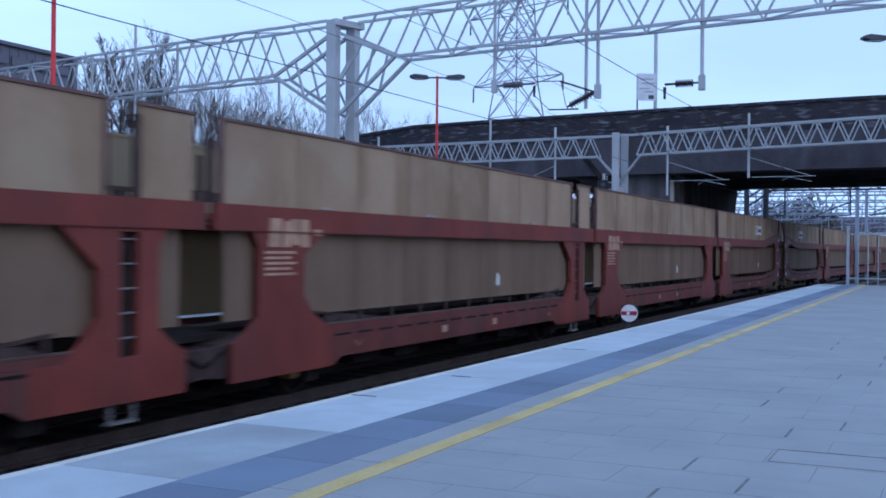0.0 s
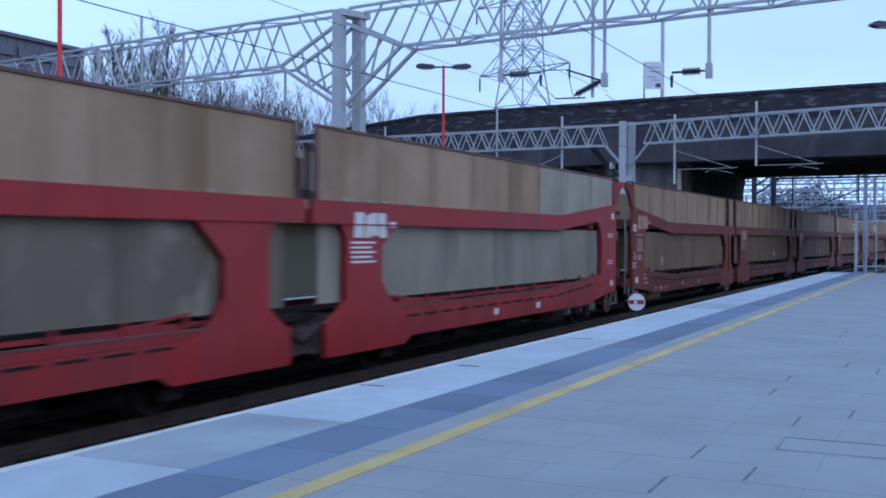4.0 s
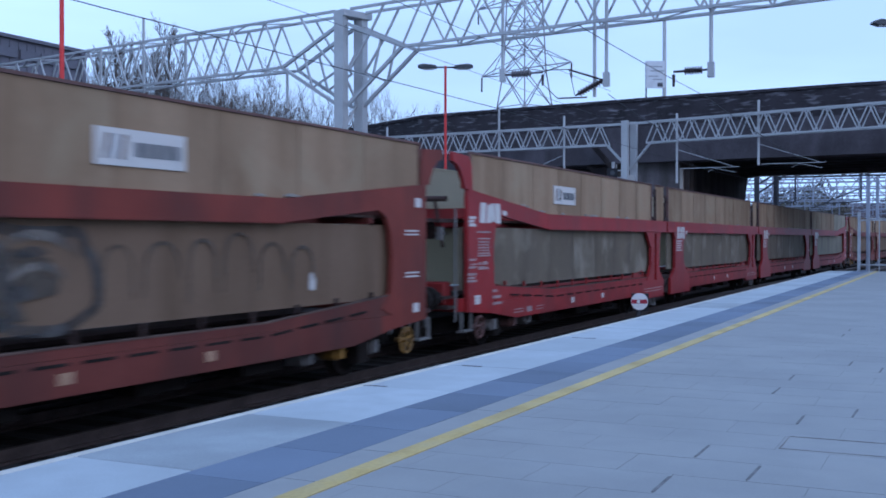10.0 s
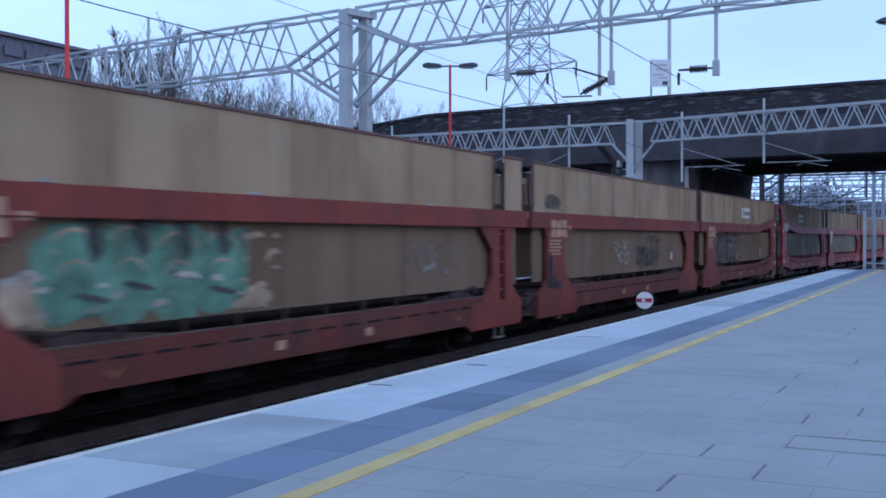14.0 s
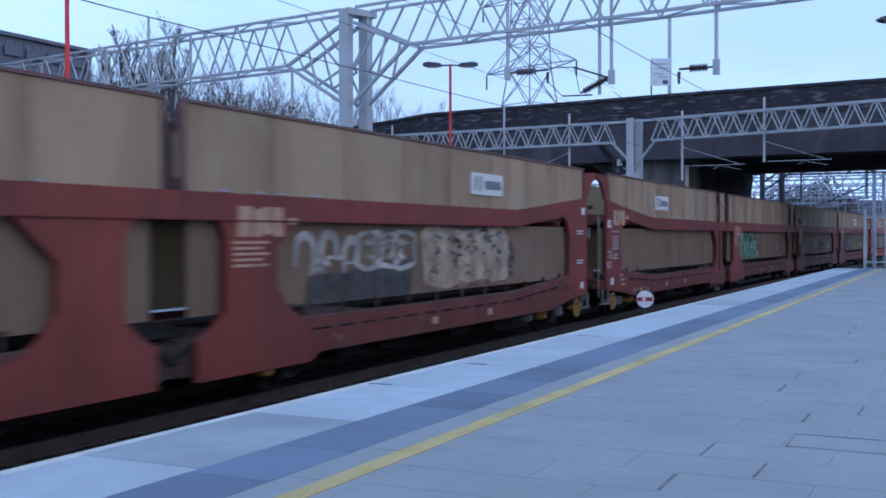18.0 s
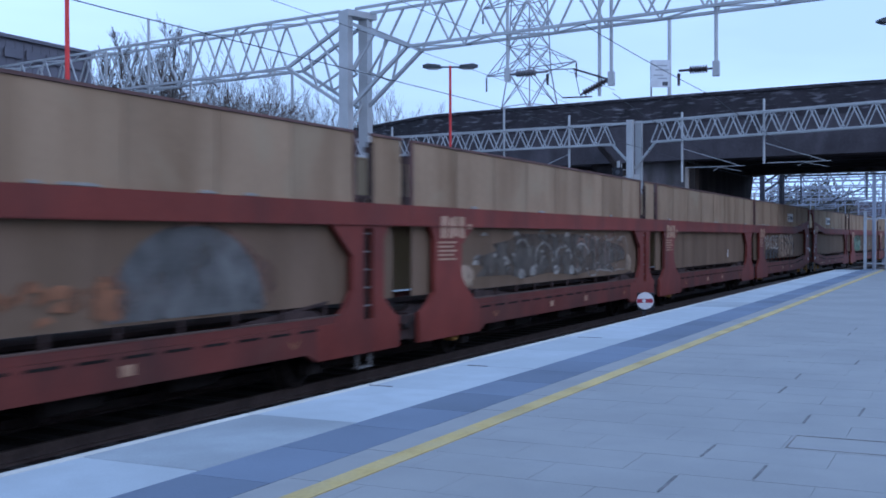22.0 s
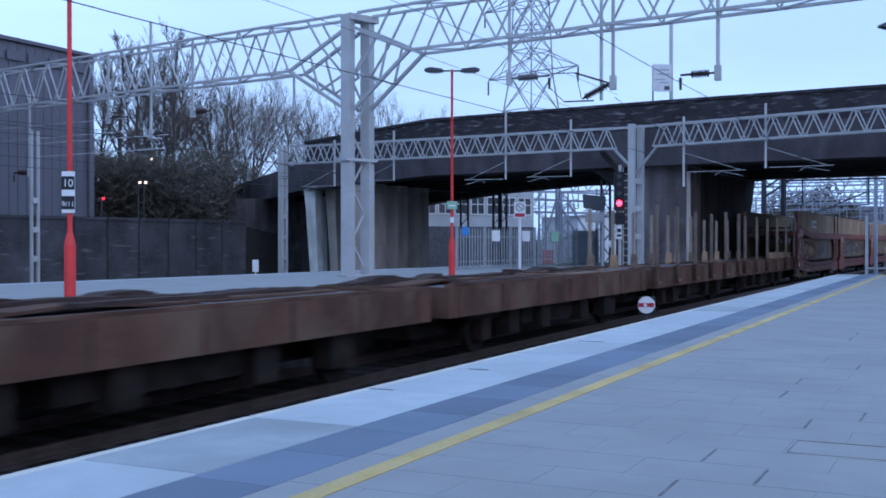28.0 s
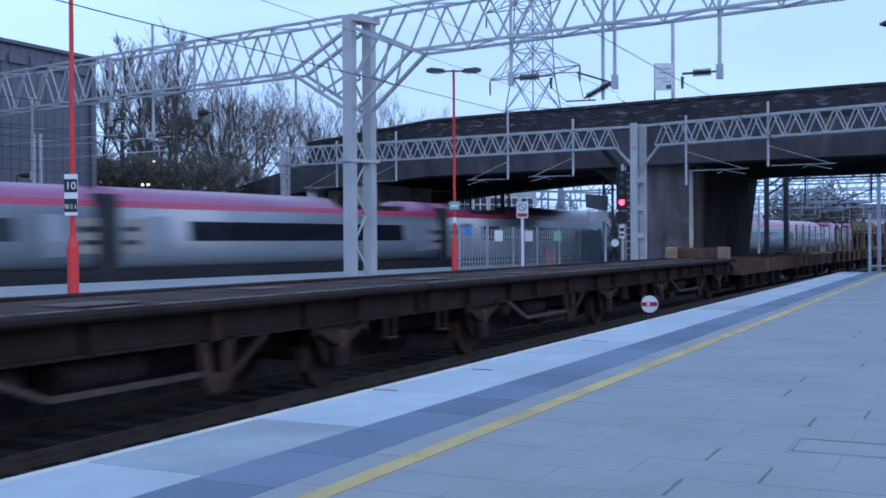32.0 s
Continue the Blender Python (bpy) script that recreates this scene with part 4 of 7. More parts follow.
    part("rim", boxes((u0, u1, -1.325, -1.26, 2.762, 2.80)), RIM, w)
    if not left_end:
        part("joint_post", boxes((-L + 0.02, -L + 0.075, -1.31, -1.25, 1.742, 2.52), (-L + 0.0, -L + 0.16, -1.33, -1.25, 1.744, 1.86), (-L + 0.0, -L + 0.13, -1.32, -1.25, 2.40, 2.50)), IRON, w)
    if not right_end:
        part("joint_bracket", boxes((L - 0.22, L - 0.05, -1.32, -1.24, 1.742, 1.88), (L - 0.16, L - 0.10, -1.30, -1.25, 1.882, 2.30)), IRON, w)
    bits, rnd = bmesh.new(), random.Random(hash_of(kind))
    for k in range(9 if (left_end or right_end) else 3):
        x = rnd.uniform(u0 + 0.5, u1 - 1.0)
        n_ = rnd.uniform(0.10, 0.42)
        z = floor_at(x + n_ / 2)
        prism(bits, [(x, z + 0.005), (x + n_, z + 0.005), (x + n_ * 0.8, z + 0.03), (x + n_ * 0.35, z + 0.045), (x + n_ * 0.1, z + 0.025)], -1.345, -1.303)
    tagged(part("residue", bits, PALEFITTING, w, "pale crusted residue along the beam"), kind="stuff")
    for x in (u0 - 0.05, u1 + 0.01):
        part("screen_post", boxes((x, x + 0.045, -1.325, -1.26, floor_at(x), 2.80)), RIM, w)
    bm = bmesh.new()
    prism(bm, [(u0, floor_at(u0)), (-L + 5, 1.742), (L - 5, 1.742), (u1, floor_at(u1)), (u1, 2.76), (u0, 2.76)], 1.275, 1.30)
    box(bm, u0, u1, 1.26, 1.325, 2.762, 2.80)
    part("far_upper_screen", bm, SCREENFARPALE if paint is RED else SCREENFAR, w)
    # lower screens
    v0, v1 = -L + (0.75 if left_end else 0.42), L - (0.75 if right_end else 0.42)
    n = 9
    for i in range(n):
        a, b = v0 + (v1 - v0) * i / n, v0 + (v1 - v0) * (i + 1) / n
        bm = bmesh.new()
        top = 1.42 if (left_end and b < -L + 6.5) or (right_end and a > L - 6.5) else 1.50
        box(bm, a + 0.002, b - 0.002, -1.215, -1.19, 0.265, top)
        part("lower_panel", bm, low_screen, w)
    part("far_lower_screen", boxes((v0, v1, 1.19, 1.215, 0.15, 1.50)), SCREENFARPALE if paint is RED else SCREENFARLOW, w)
    # decks, sill posts and diagonals behind the opening
    if paint is RED:
        part("inner_rail", boxes((-L + 1.2, L - 1.2, -1.17, -1.12, 0.135, 0.19)), SILLRED, w)
    for s in (-1, 1):
        part("upper_deck_trough", boxes((-L + (1.0 if left_end else 0.15), L - (1.0 if right_end else 0.15), min(0.28 * s, 1.18 * s), max(0.28 * s, 1.18 * s), 1.53, 1.57)), DECKRUST, w)
        part("lower_deck_trough", boxes((-L + 0.3, L - 0.3, min(0.30 * s, 1.18 * s), max(0.30 * s, 1.18 * s), -0.06, 0.0)), IRON, w)
    tie = mesh_of(boxes((-0.05, 0.05, -1.25, 1.25, 1.44, 1.527)), "deck_crossbeam")
    for i in range(5):
        link("deck_crossbeam", tie, paint, w, m=pose(-L + 2.5 + (2 * L - 5.0) * i / 4, 0, 0))
    post = mesh_of(boxes((-0.026, 0.026, -1.30, -1.262, 0.10, 0.275)), "sill_post")
    for i in range(11):
        x = -L + 2.75 + (2 * L - 5.3) * i / 10
        link("sill_post", post, grimy if paint is RED else IRON, w, m=pose(x, 0, rise(x) * 0.6))
    for s in (-1, 1):
        if (s < 0 and left_end) or (s > 0 and right_end):
            continue
        hump = bmesh.new()
        x = s * (L - 2.5)
        prism(hump, [(x + s * q, z) for q, z in ((0.0, 0.105), (-0.3, 0.21), (-0.9, 0.225), (-1.6, 0.17), (-2.3, 0.105))][::s], -1.262, -1.24)
        part("wheel_hump", hump, grimy if paint is RED else IRON, w)
    bar("sill_diagonal", (-L + 2.4, -1.22, 0.30), (-L + 4.6, -1.22, 0.08), 0.04, grimy if paint is RED else IRON, w)
    bar("sill_diagonal", (L - 2.4, -1.22, 0.30), (L - 4.6, -1.22, 0.08), 0.04, grimy if paint is RED else IRON, w)
    slot = mesh_of(boxes((0, 0.46, -1.357, -1.33, 0.0, 0.034)), "drain_slot")
    for i in range(15):
        x = -L + 2.9 + (2 * L - 6.2) * i / 14
        link("drain_slot", slot, UNDER, w, m=pose(x, 0, -0.075 + rise(x), 0, -math.degrees(math.atan((rise(x + 0.46) - rise(x)) / 0.46)), 0))
    # underframe
    bm = boxes((-L + 0.5, L - 0.5, -0.45, 0.45, -0.60, -0.301), (-L + 3.2, L - 3.2, -1.2, 1.2, -0.30, -0.1))
    part("underframe", bm, UNDER, w)
    for x in (-3.6, -2.2, 0.4, 2.4):
        part("equipment_box", bevelled(boxes((x, x + 0.9, -0.95, 0.9, -0.62, -0.301)), 0.02), UNDER, w)
    axles = [-L + 2.6, L - 2.6]
    for x in axles:
        axle = part("wheelset", tubes(((x, -1.0, RAIL + 0.38), (x, 1.0, RAIL + 0.38), 0.09)), UNDER, w)
        for s in (-1, 1):
            bm = bmesh.new()
            rings = [[bm.verts.new((x + r * math.cos(k * math.tau / 20), y * s, RAIL + 0.38 + r * math.sin(k * math.tau / 20))) for k in range(20)] for y, r in ((0.70, 0.10), (0.70, 0.42), (0.725, 0.41), (0.73, 0.38), (0.84, 0.375), (0.84, 0.31), (0.79, 0.28), (0.79, 0.13), (0.87, 0.12))]
            for a, b in zip(rings, rings[1:]):
                for k in range(20):
                    bm.faces.new((a[k], a[(k + 1) % 20], b[(k + 1) % 20], b[k]))
            part("wheel", bm, UNDER, axle)
        bm = boxes((x - 0.16, x + 0.16, -1.16, -1.0, RAIL + 0.22, RAIL + 0.56), (x - 0.7, x + 0.7, -1.13, -1.03, RAIL + 0.56, RAIL + 0.68))
        part("axle_box", bm, UNDER, w)
    if ladder:
        rung = mesh_of(tubes(((L - 1.56, -1.29, 0), (L - 1.26, -1.29, 0), 0.014), seg=6), "ladder_rung")
        for i in range(5):
            link("ladder_rung", rung, BUFFERGREY, w, m=pose(0, 0, 0.2 + 0.27 * i))
        # Added dark sheet fills the ladder slot in place of its shade.
        part("slot_back", boxes((L - 1.54, L - 1.28, -1.262, -1.24, 0.0, 1.36)), UNDER, w)
        part("step", boxes((L - 1.65, L - 1.62, -1.30, -1.25, -0.70, -0.503), (L - 1.28, L - 1.25, -1.30, -1.25, -0.70, -0.503), (L - 1.65, L - 1.25, -1.32, -1.2, -0.725, -0.70)), BUFFERGREY, w)
        if paint is RED:
            part("stencil_line", boxes((L - 2.6, L - 0.7, -1.355, -1.351, -0.225, -0.212)), letter, w)
            part("stencil_line", boxes((L - 2.6, L - 0.7, -1.355, -1.351, -0.300, -0.288)), letter, w)
    # gangway plates at the articulated joints
    for s, outer in ((-1, left_end), (1, right_end)):
        x = L * s
        if not outer:
            part("joint_plate", boxes((min(x, x - 0.75 * s), max(x, x - 0.75 * s), -0.95, 0.95, 0.02, 0.10)), UNDER, w)
            slab = [(x, -0.06), (x - 0.44 * s, -0.02), (x - 0.95 * s, 0.10), (x - 0.95 * s, -0.49), (x, -0.40)]
            part("joint_beam", prisms((slab[::-s], -1.24, 1.24)), IRON, w, "grimy coupling beam between the sections")
            part("joint_hose", tubes(((x - 0.5 * s, -1.25, -0.05), (x - 0.1 * s, -1.27, -0.22), 0.025), ((x - 0.1 * s, -1.27, -0.22), (x, -1.26, -0.24), 0.025), seg=6), UNDER, w)
        else:
            for y in (-0.87, 0.87):
                buf = part("buffer", tubes(((x - 0.66 * s, y, RAIL + 1.05), (x - 0.2 * s, y, RAIL + 1.05), 0.11), seg=12), UNDER, w)
                part("buffer_head", tubes(((x - 0.2 * s, y, RAIL + 1.05), (x - 0.03 * s, y, RAIL + 1.05), 0.22), seg=16), UNDER, buf)
            part("end_beam", boxes((min(x - 0.66 * s, x - 0.9 * s), max(x - 0.66 * s, x - 0.9 * s), -1.26, 1.26, -0.12, 0.12)), paint, w)
            part("coupling_hook", boxes((min(x - 0.66 * s, x - 0.1 * s), max(x - 0.66 * s, x - 0.1 * s), -0.07, 0.07, -0.06, 0.06)), UNDER, w)
            for k in range(2):
                bm = bmesh.new()
                prev = None
                for q in range(9):
                    u = q / 8
                    p = (x - (0.62 - 0.66 * u) * s, -0.35 + 0.7 * k, -0.1 - 0.42 * math.sin(u * math.pi) + 0.1 * u)
                    if prev:
                        tube(bm, prev, p, 0.028, seg=6)
                    prev = p
                part("brake_hose", bm, BUFFERGREY, w)
            part("end_deck_beam", boxes((min(x - 0.85 * s, x - 1.15 * s), max(x - 0.85 * s, x - 1.15 * s), -1.25, 1.25, 1.575, 1.76)), grimy, w)
            for y in (-0.9, -0.2, 0.5):
                part("flap_rod", tubes(((x - 0.7 * s, y, 1.05), (x - 0.55 * s, y + 0.1, 1.95), 0.03), seg=6), IRON, w)
            part("hoist_shaft", tubes(((x - 0.55 * s, -1.05, 1.93), (x - 0.55 * s, 1.05, 1.93), 0.05)), IRON, w, "greasy hoist shaft of the end flap")
            part("tie_rod", tubes(((x - 0.6 * s, -1.0, 1.30), (x - 0.6 * s, 0.9, 1.36), 0.035), seg=6), IRON, w)
            part("gear_case", bevelled(boxes((min(x - 0.75 * s, x - 0.5 * s), max(x - 0.75 * s, x - 0.5 * s), -0.75, -0.2, 1.20, 1.50)), 0.03), IRON, w)
            part("gear_case", bevelled(boxes((min(x - 0.8 * s, x - 0.45 * s), max(x - 0.8 * s, x - 0.45 * s), 0.25, 0.95, 1.58, 1.80)), 0.03), IRON, w)
            part("stay_plate", boxes((min(x - 0.42 * s, x - 0.36 * s), max(x - 0.42 * s, x - 0.36 * s), -1.05, -0.93, 1.18, 1.42)), BUFFERGREY, w)
            part("winch_box", bevelled(boxes((min(x - 0.85 * s, x - 0.55 * s), max(x - 0.85 * s, x - 0.55 * s), -1.0, -0.5, 0.0, 0.42)), 0.03), grimy, w)
            part("winch_box", bevelled(boxes((min(x - 0.85 * s, x - 0.6 * s), max(x - 0.85 * s, x - 0.6 * s), 0.4, 0.9, 0.0, 0.36)), 0.03), grimy, w)
            for y in (-1.2, 1.2):
                part("grab_rail", tubes(((x - 0.6 * s, y, 1.75), (x - 0.6 * s, y, -0.3), 0.02), seg=6), BUFFERGREY, w)
            part("flap_stay", tubes(((x - 0.15 * s, -0.5, 1.5), (x - 0.3 * s, -0.75, 1.05), 0.022), seg=6), BUFFERGREY, w)
            part("deck_flap", boxes((min(x - 0.85 * s, x - 0.12 * s), max(x - 0.85 * s, x - 0.12 * s), -1.1, 1.1, 1.50, 1.56)), IRON, w)
            part("lower_flap", boxes((min(x - 0.85 * s, x - 0.30 * s), max(x - 0.85 * s, x - 0.30 * s), -1.1, 1.1, 0.12, 0.17)), IRON, w)
            a = x - 1.05 * s
            part("step", boxes((min(a, a - 0.035 * s), max(a, a - 0.035 * s), -1.32, -1.27, -0.46, -0.12), (min(a + 0.42 * s, a + 0.385 * s), max(a + 0.42 * s, a + 0.385 * s), -1.32, -1.27, -0.46, -0.12),
                               (min(a, a + 0.42 * s), max(a, a + 0.42 * s), -1.34, -1.2, -0.49, -0.46)), BUFFERGREY, w)
            bm = bmesh.new()
            cx, cz, r = x - 1.45 * s, -0.44, 0.2
            rings = []
            for k in range(20):
                a = k * math.tau / 20
                rings.append([bm.verts.new((cx + (r + 0.024 * math.cos(b)) * math.cos(a), -1.30 + 0.024 * math.sin(b), cz + (r + 0.024 * math.cos(b)) * math.sin(a))) for b in (0, 1.05, 2.09, 3.14, 4.19, 5.24)])
            for k in range(20):
                for j in range(6):
                    bm.faces.new((rings[k][j], rings[k][(j + 1) % 6], rings[(k + 1) % 20][(j + 1) % 6], rings[(k + 1) % 20][j]))
            rim = part("hand_wheel", bm, wheel_tone, w, "spoked handbrake wheel")
            for k in range(5):
                a = k * math.tau / 5 + 0.4
                part("spoke", tubes(((cx + 0.03 * math.cos(a), -1.30, cz + 0.03 * math.sin(a)), (cx + r * math.cos(a), -1.30, cz + r * math.sin(a)), 0.018), seg=5), wheel_tone, rim)
            part("hub", tubes(((cx, -1.32, cz), (cx, -1.1, cz), 0.04)), wheel_tone, rim)
            for k, xx in enumerate((2.35, 3.35, 4.2)):
                bm = bmesh.new()
                tube(bm, (x - xx * s, -1.16, -0.48), (x - xx * s, -0.9, -0.48), 0.11, seg=12)
                box(bm, x - xx * s - 0.05, x - xx * s + 0.05, -1.25, -1.16, -0.55, -0.36)
                part("brake_fitting", bm, wheel_tone if k == 1 else BUFFERGREY, w)
            # markings
            if right_end:
                marks = [(1.12, 1.72, 0.22, 0.15), (1.35, 1.32, 0.46, 0.026), (1.35, 1.26, 0.46, 0.026), (1.35, 0.64, 0.46, 0.026), (1.35, 0.58, 0.46, 0.026), (1.2, 0.0, 0.2, 0.15)]
            else:
                marks = [(1.02, 1.43, 0.30, 0.055), (0.97, 1.50, 0.24, 0.05), (1.02, 1.565, 0.30, 0.05),
                         (1.54, 1.315, 0.66, 0.032), (1.54, 1.195, 0.58, 0.026), (1.54, 0.875, 0.60, 0.026),
                         (1.03, 0.80, 0.30, 0.04), (1.06, 0.72, 0.26, 0.03), (1.02, 0.66, 0.32, 0.04), (1.0, 0.53, 0.40, 0.045), (0.96, 0.47, 0.34, 0.035), (1.0, 0.41, 0.42, 0.04),
                         (1.36, 0.72, 0.14, 0.05), (1.60, 0.72, 0.22, 0.06), (1.44, 0.63, 0.30, 0.06), (1.68, 0.63, 0.12, 0.045), (1.25, -0.01, 0.25, 0.17)]
            for cx_, cz_, ww, hh in marks:
                q = x - cx_ * s
                part("stencil_mark", boxes((q - ww / 2, q + ww / 2, -1.355, -1.351, cz_, cz_ + hh)), WHITE if right_end or cz_ > 1.4 or cz_ < 0.1 else STENCIL, w)
            if left_end:
                for i in range(5):
                    for q0, q1 in ((1.28, 1.40), (1.43, 1.62), (1.65, 1.80)):
                        part("stencil_mark", boxes((x + q0, x + q1 - 0.03 * (i % 2), -1.355, -1.351, 0.915 + 0.054 * i, 0.948 + 0.054 * i)), STENCIL, w)
                for cx_, cz_, ww, hh in ((2.06, 0.18, 0.20, 0.07), (2.16, 0.06, 0.40, 0.08), (2.2, -0.06, 0.44, 0.07), (3.3, -0.22, 0.45, 0.025), (3.3, -0.28, 0.5, 0.025), (3.9, -0.30, 0.28, 0.16), (4.5, -0.22, 0.45, 0.025), (4.5, -0.28, 0.45, 0.025)):
                    part("stencil_mark", boxes((x + cx_ - ww / 2, x + cx_ + ww / 2, -1.355, -1.351, cz_, cz_ + 0.7 * hh)), STENCIL if paint is RED else letter, w)
    # maker's mark as plain slanted blocks, and a block of small lines below it
    x0, zt = (-L + 1.34, 1.88) if left_end else (-L + 1.2, 1.59)
    zb = zt - 0.38
    for a, b, lean, low, top in ((0.0, 0.27, 0.04, zb, zt), (0.32, 0.53, 0.05, zb, zt - 0.03), (0.57, 0.74, -0.05, zb + 0.03, zt), (0.77, 1.01, -0.04, zb, zt), (1.10, 1.32, 0.0, zt - 0.22, zt - 0.13)):
        bm = bmesh.new()
        prism(bm, [(x0 + a, low), (x0 + b, low), (x0 + b + lean, top), (x0 + a + lean, top)], -1.356, -1.351)
        part("mark_block", bm, letter, w, "plain pale slanted block")
    if not left_end:
        for i in range(5):
            part("stencil_mark", boxes((-L + 1.12, -L + 1.85 - 0.12 * (i % 2), -1.356, -1.351, 1.12 - 0.072 * i, 1.155 - 0.072 * i)), letter, w)
    if left_end or (right_end and paint is not RED):
        q = -L + 6.2 if left_end else L - 6.6
        part("sign_plate", boxes((q - 0.72, q + 0.72, -1.325, -1.302, 1.98, 2.38)), WHITE, w, "white plate with a plain grey emblem")
        for i in range(3):
            part("plate_emblem", prisms(([(q - 0.62 + 0.13 * i, 2.05), (q - 0.56 + 0.13 * i, 2.05), (q - 0.50 + 0.13 * i, 2.32), (q - 0.56 + 0.13 * i, 2.32)], -1.331, -1.326)), GRAFPINK if i != 1 else FENCE, w)
        for i in range(5):
            part("plate_bar", boxes((q - 0.12 + 0.155 * i, q - 0.01 + 0.155 * i, -1.331, -1.326, 2.09, 2.25)), LAMPGREY, w)
    if paint is not RED:
        for x in ((-L + 3.6,) if not left_end else ()) + ((L - 3.4,) if not right_end else ()):
            part("warning_mark", prisms(([(x - 0.12, -0.15), (x, -0.24), (x + 0.12, -0.15), (x + 0.12, -0.19), (x, -0.28), (x - 0.12, -0.19)][::-1], -1.356, -1.351)), GRAFORANGE, w, "small orange chevron")
        if not left_end:
            part("brake_fitting", bevelled(boxes((-L + 1.9, -L + 2.1, -1.27, -1.05, -0.60, -0.49)), 0.03), HANDWHEEL, w)
    for i in range(2):
        part("stencil_mark", boxes((-1.2 + 2.3 * i, -1.0 + 2.3 * i, -1.356, -1.351, -0.26, -0.14)), letter, w)
    return w


SET_ENDS = [181.3, 119.2, 57.1, -5.0, -67.1, -129.5, -190.8]
MOVERS = []
patterns = {}
consist = []
for k, (front, back) in enumerate(zip(SET_ENDS, SET_ENDS[1:])):
    pitch = (front - back) / 4
    red = k == 3
    for i, kind in enumerate(("front", "plain", "ladder", "tail")):
        key = (kind, red)
        centre = front - pitch * (i + 0.5)
        if key not in patterns:
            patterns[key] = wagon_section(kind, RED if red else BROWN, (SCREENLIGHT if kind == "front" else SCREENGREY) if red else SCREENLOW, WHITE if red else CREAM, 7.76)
            w = patterns[key]
        else:
            w = copy_thing(patterns[key], Matrix())
        consist.append((k, i, w))
        MOVERS.append((w, centre))


def blob(parent, mat, x0, x1, z0, z1, label="", lay=-1.2365):
    bm = bmesh.new()
    n = 22
    cx, cz = (x0 + x1) / 2, (z0 + z1) / 2
    vs = []
    for i in range(n):
        a = i * math.tau / n
        r = 0.85 + 0.15 * math.sin(3.1 * i) + 0.08 * math.cos(5.3 * i)
        vs.append(bm.verts.new((cx + (x1 - x0) / 2 * r * math.copysign(abs(math.cos(a)) ** 0.8, math.cos(a)), lay, cz + (z1 - z0) / 2 * r * math.copysign(abs(math.sin(a)) ** 0.8, math.sin(a)))))
    bm.faces.new(vs)
    return part("graffiti_patch", bm, mat, parent, label)


def ribbon(bm, pts, thick, lay, taper=0.5):
    """A painted line through the points (x, z), thinner towards its ends."""
    rows = []
    for i, p in enumerate(pts):
        t = pts[min(i + 1, len(pts) - 1)] - pts[max(i - 1, 0)]
        f = 1 - taper * abs(2 * i / max(1, len(pts) - 1) - 1) ** 3
        nrm = Vector((-t.y, t.x)).normalized() * thick / 2 * f
        rows.append([bm.verts.new((v.x, lay - 0.00001 * i, v.y)) for v in (p - nrm, p + nrm)])
    for a, b in zip(rows, rows[1:]):
        bm.faces.new((a[0], b[0], b[1], a[1]))


def arc(cx, cz, rx, rz, a0, a1, n=16):
    return [Vector((cx + rx * math.cos(a0 + (a1 - a0) * i / n), cz + rz * math.sin(a0 + (a1 - a0) * i / n))) for i in range(n + 1)]


def bubbles(parent, x0, z0, width, height, count, seed, fill, edge, shine, label, line=0.045, dashes=3, over=0.18):
    """A row of swollen, overlapping sprayed forms, each with a fill, an outline, dark nicks and a bright rim."""
    rnd = random.Random(seed)
    for c in range(count):
        cx, cz = x0 + width * (c + 0.5) / count, z0 + height * rnd.uniform(0.47, 0.53)
        rx, rz = width / count * (0.5 + over), height * rnd.uniform(0.46, 0.52)
        p1, p2, lean = rnd.uniform(0, 6.28), rnd.uniform(0, 6.28), rnd.uniform(-0.12, 0.12)
        rim = []
        for k in range(33):
            a = k * math.tau / 32
            r = 1 + 0.09 * math.sin(2 * a + p1) + 0.07 * math.sin(5 * a + p2)
            u, v = math.copysign(abs(math.cos(a)) ** 0.55, math.cos(a)) * r, math.copysign(abs(math.sin(a)) ** 0.55, math.sin(a)) * r
            rim.append(Vector((cx + rx * u + lean * v * rz, max(0.275, min(1.40, cz + rz * v)))))
        lay = -1.2362 - 0.0012 * c
        if fill:
            bm = bmesh.new()
            bm.faces.new([bm.verts.new((q.x, lay, q.y)) for q in rim[:32]])
            part("graffiti_fill", bm, fill, parent, label)
        if edge:
            bm = bmesh.new()
            ribbon(bm, rim, line, lay - 0.0004, 0.0)
            for k in range(dashes):
                u, v = rnd.uniform(-0.35, 0.30), (k + 0.6) / dashes * 1.6 - 0.8
                w_ = rx * rnd.uniform(0.5, 0.95)
                ribbon(bm, [Vector((cx + rx * u - w_ / 2 + w_ * q / 6, cz + rz * v - 0.03 * math.sin(q / 6 * 3.1 + p1))) for q in range(7)], line * rnd.uniform(0.7, 1.3), lay - 0.0007, 0.8)
            part("graffiti_outline", bm, edge, parent, label)
        if shine:
            bm = bmesh.new()
            ribbon(bm, arc(cx, cz, rx * 0.86, rz * 0.86, 0.5, 2.4), line * 0.9, lay - 0.0009)
            ribbon(bm, arc(cx + rx * 0.05, cz - rz * 0.1, rx * 0.45, rz * 0.35, 0.2, 2.9), line * 0.7, lay - 0.0009)
            part("graffiti_rim", bm, shine, parent, label)


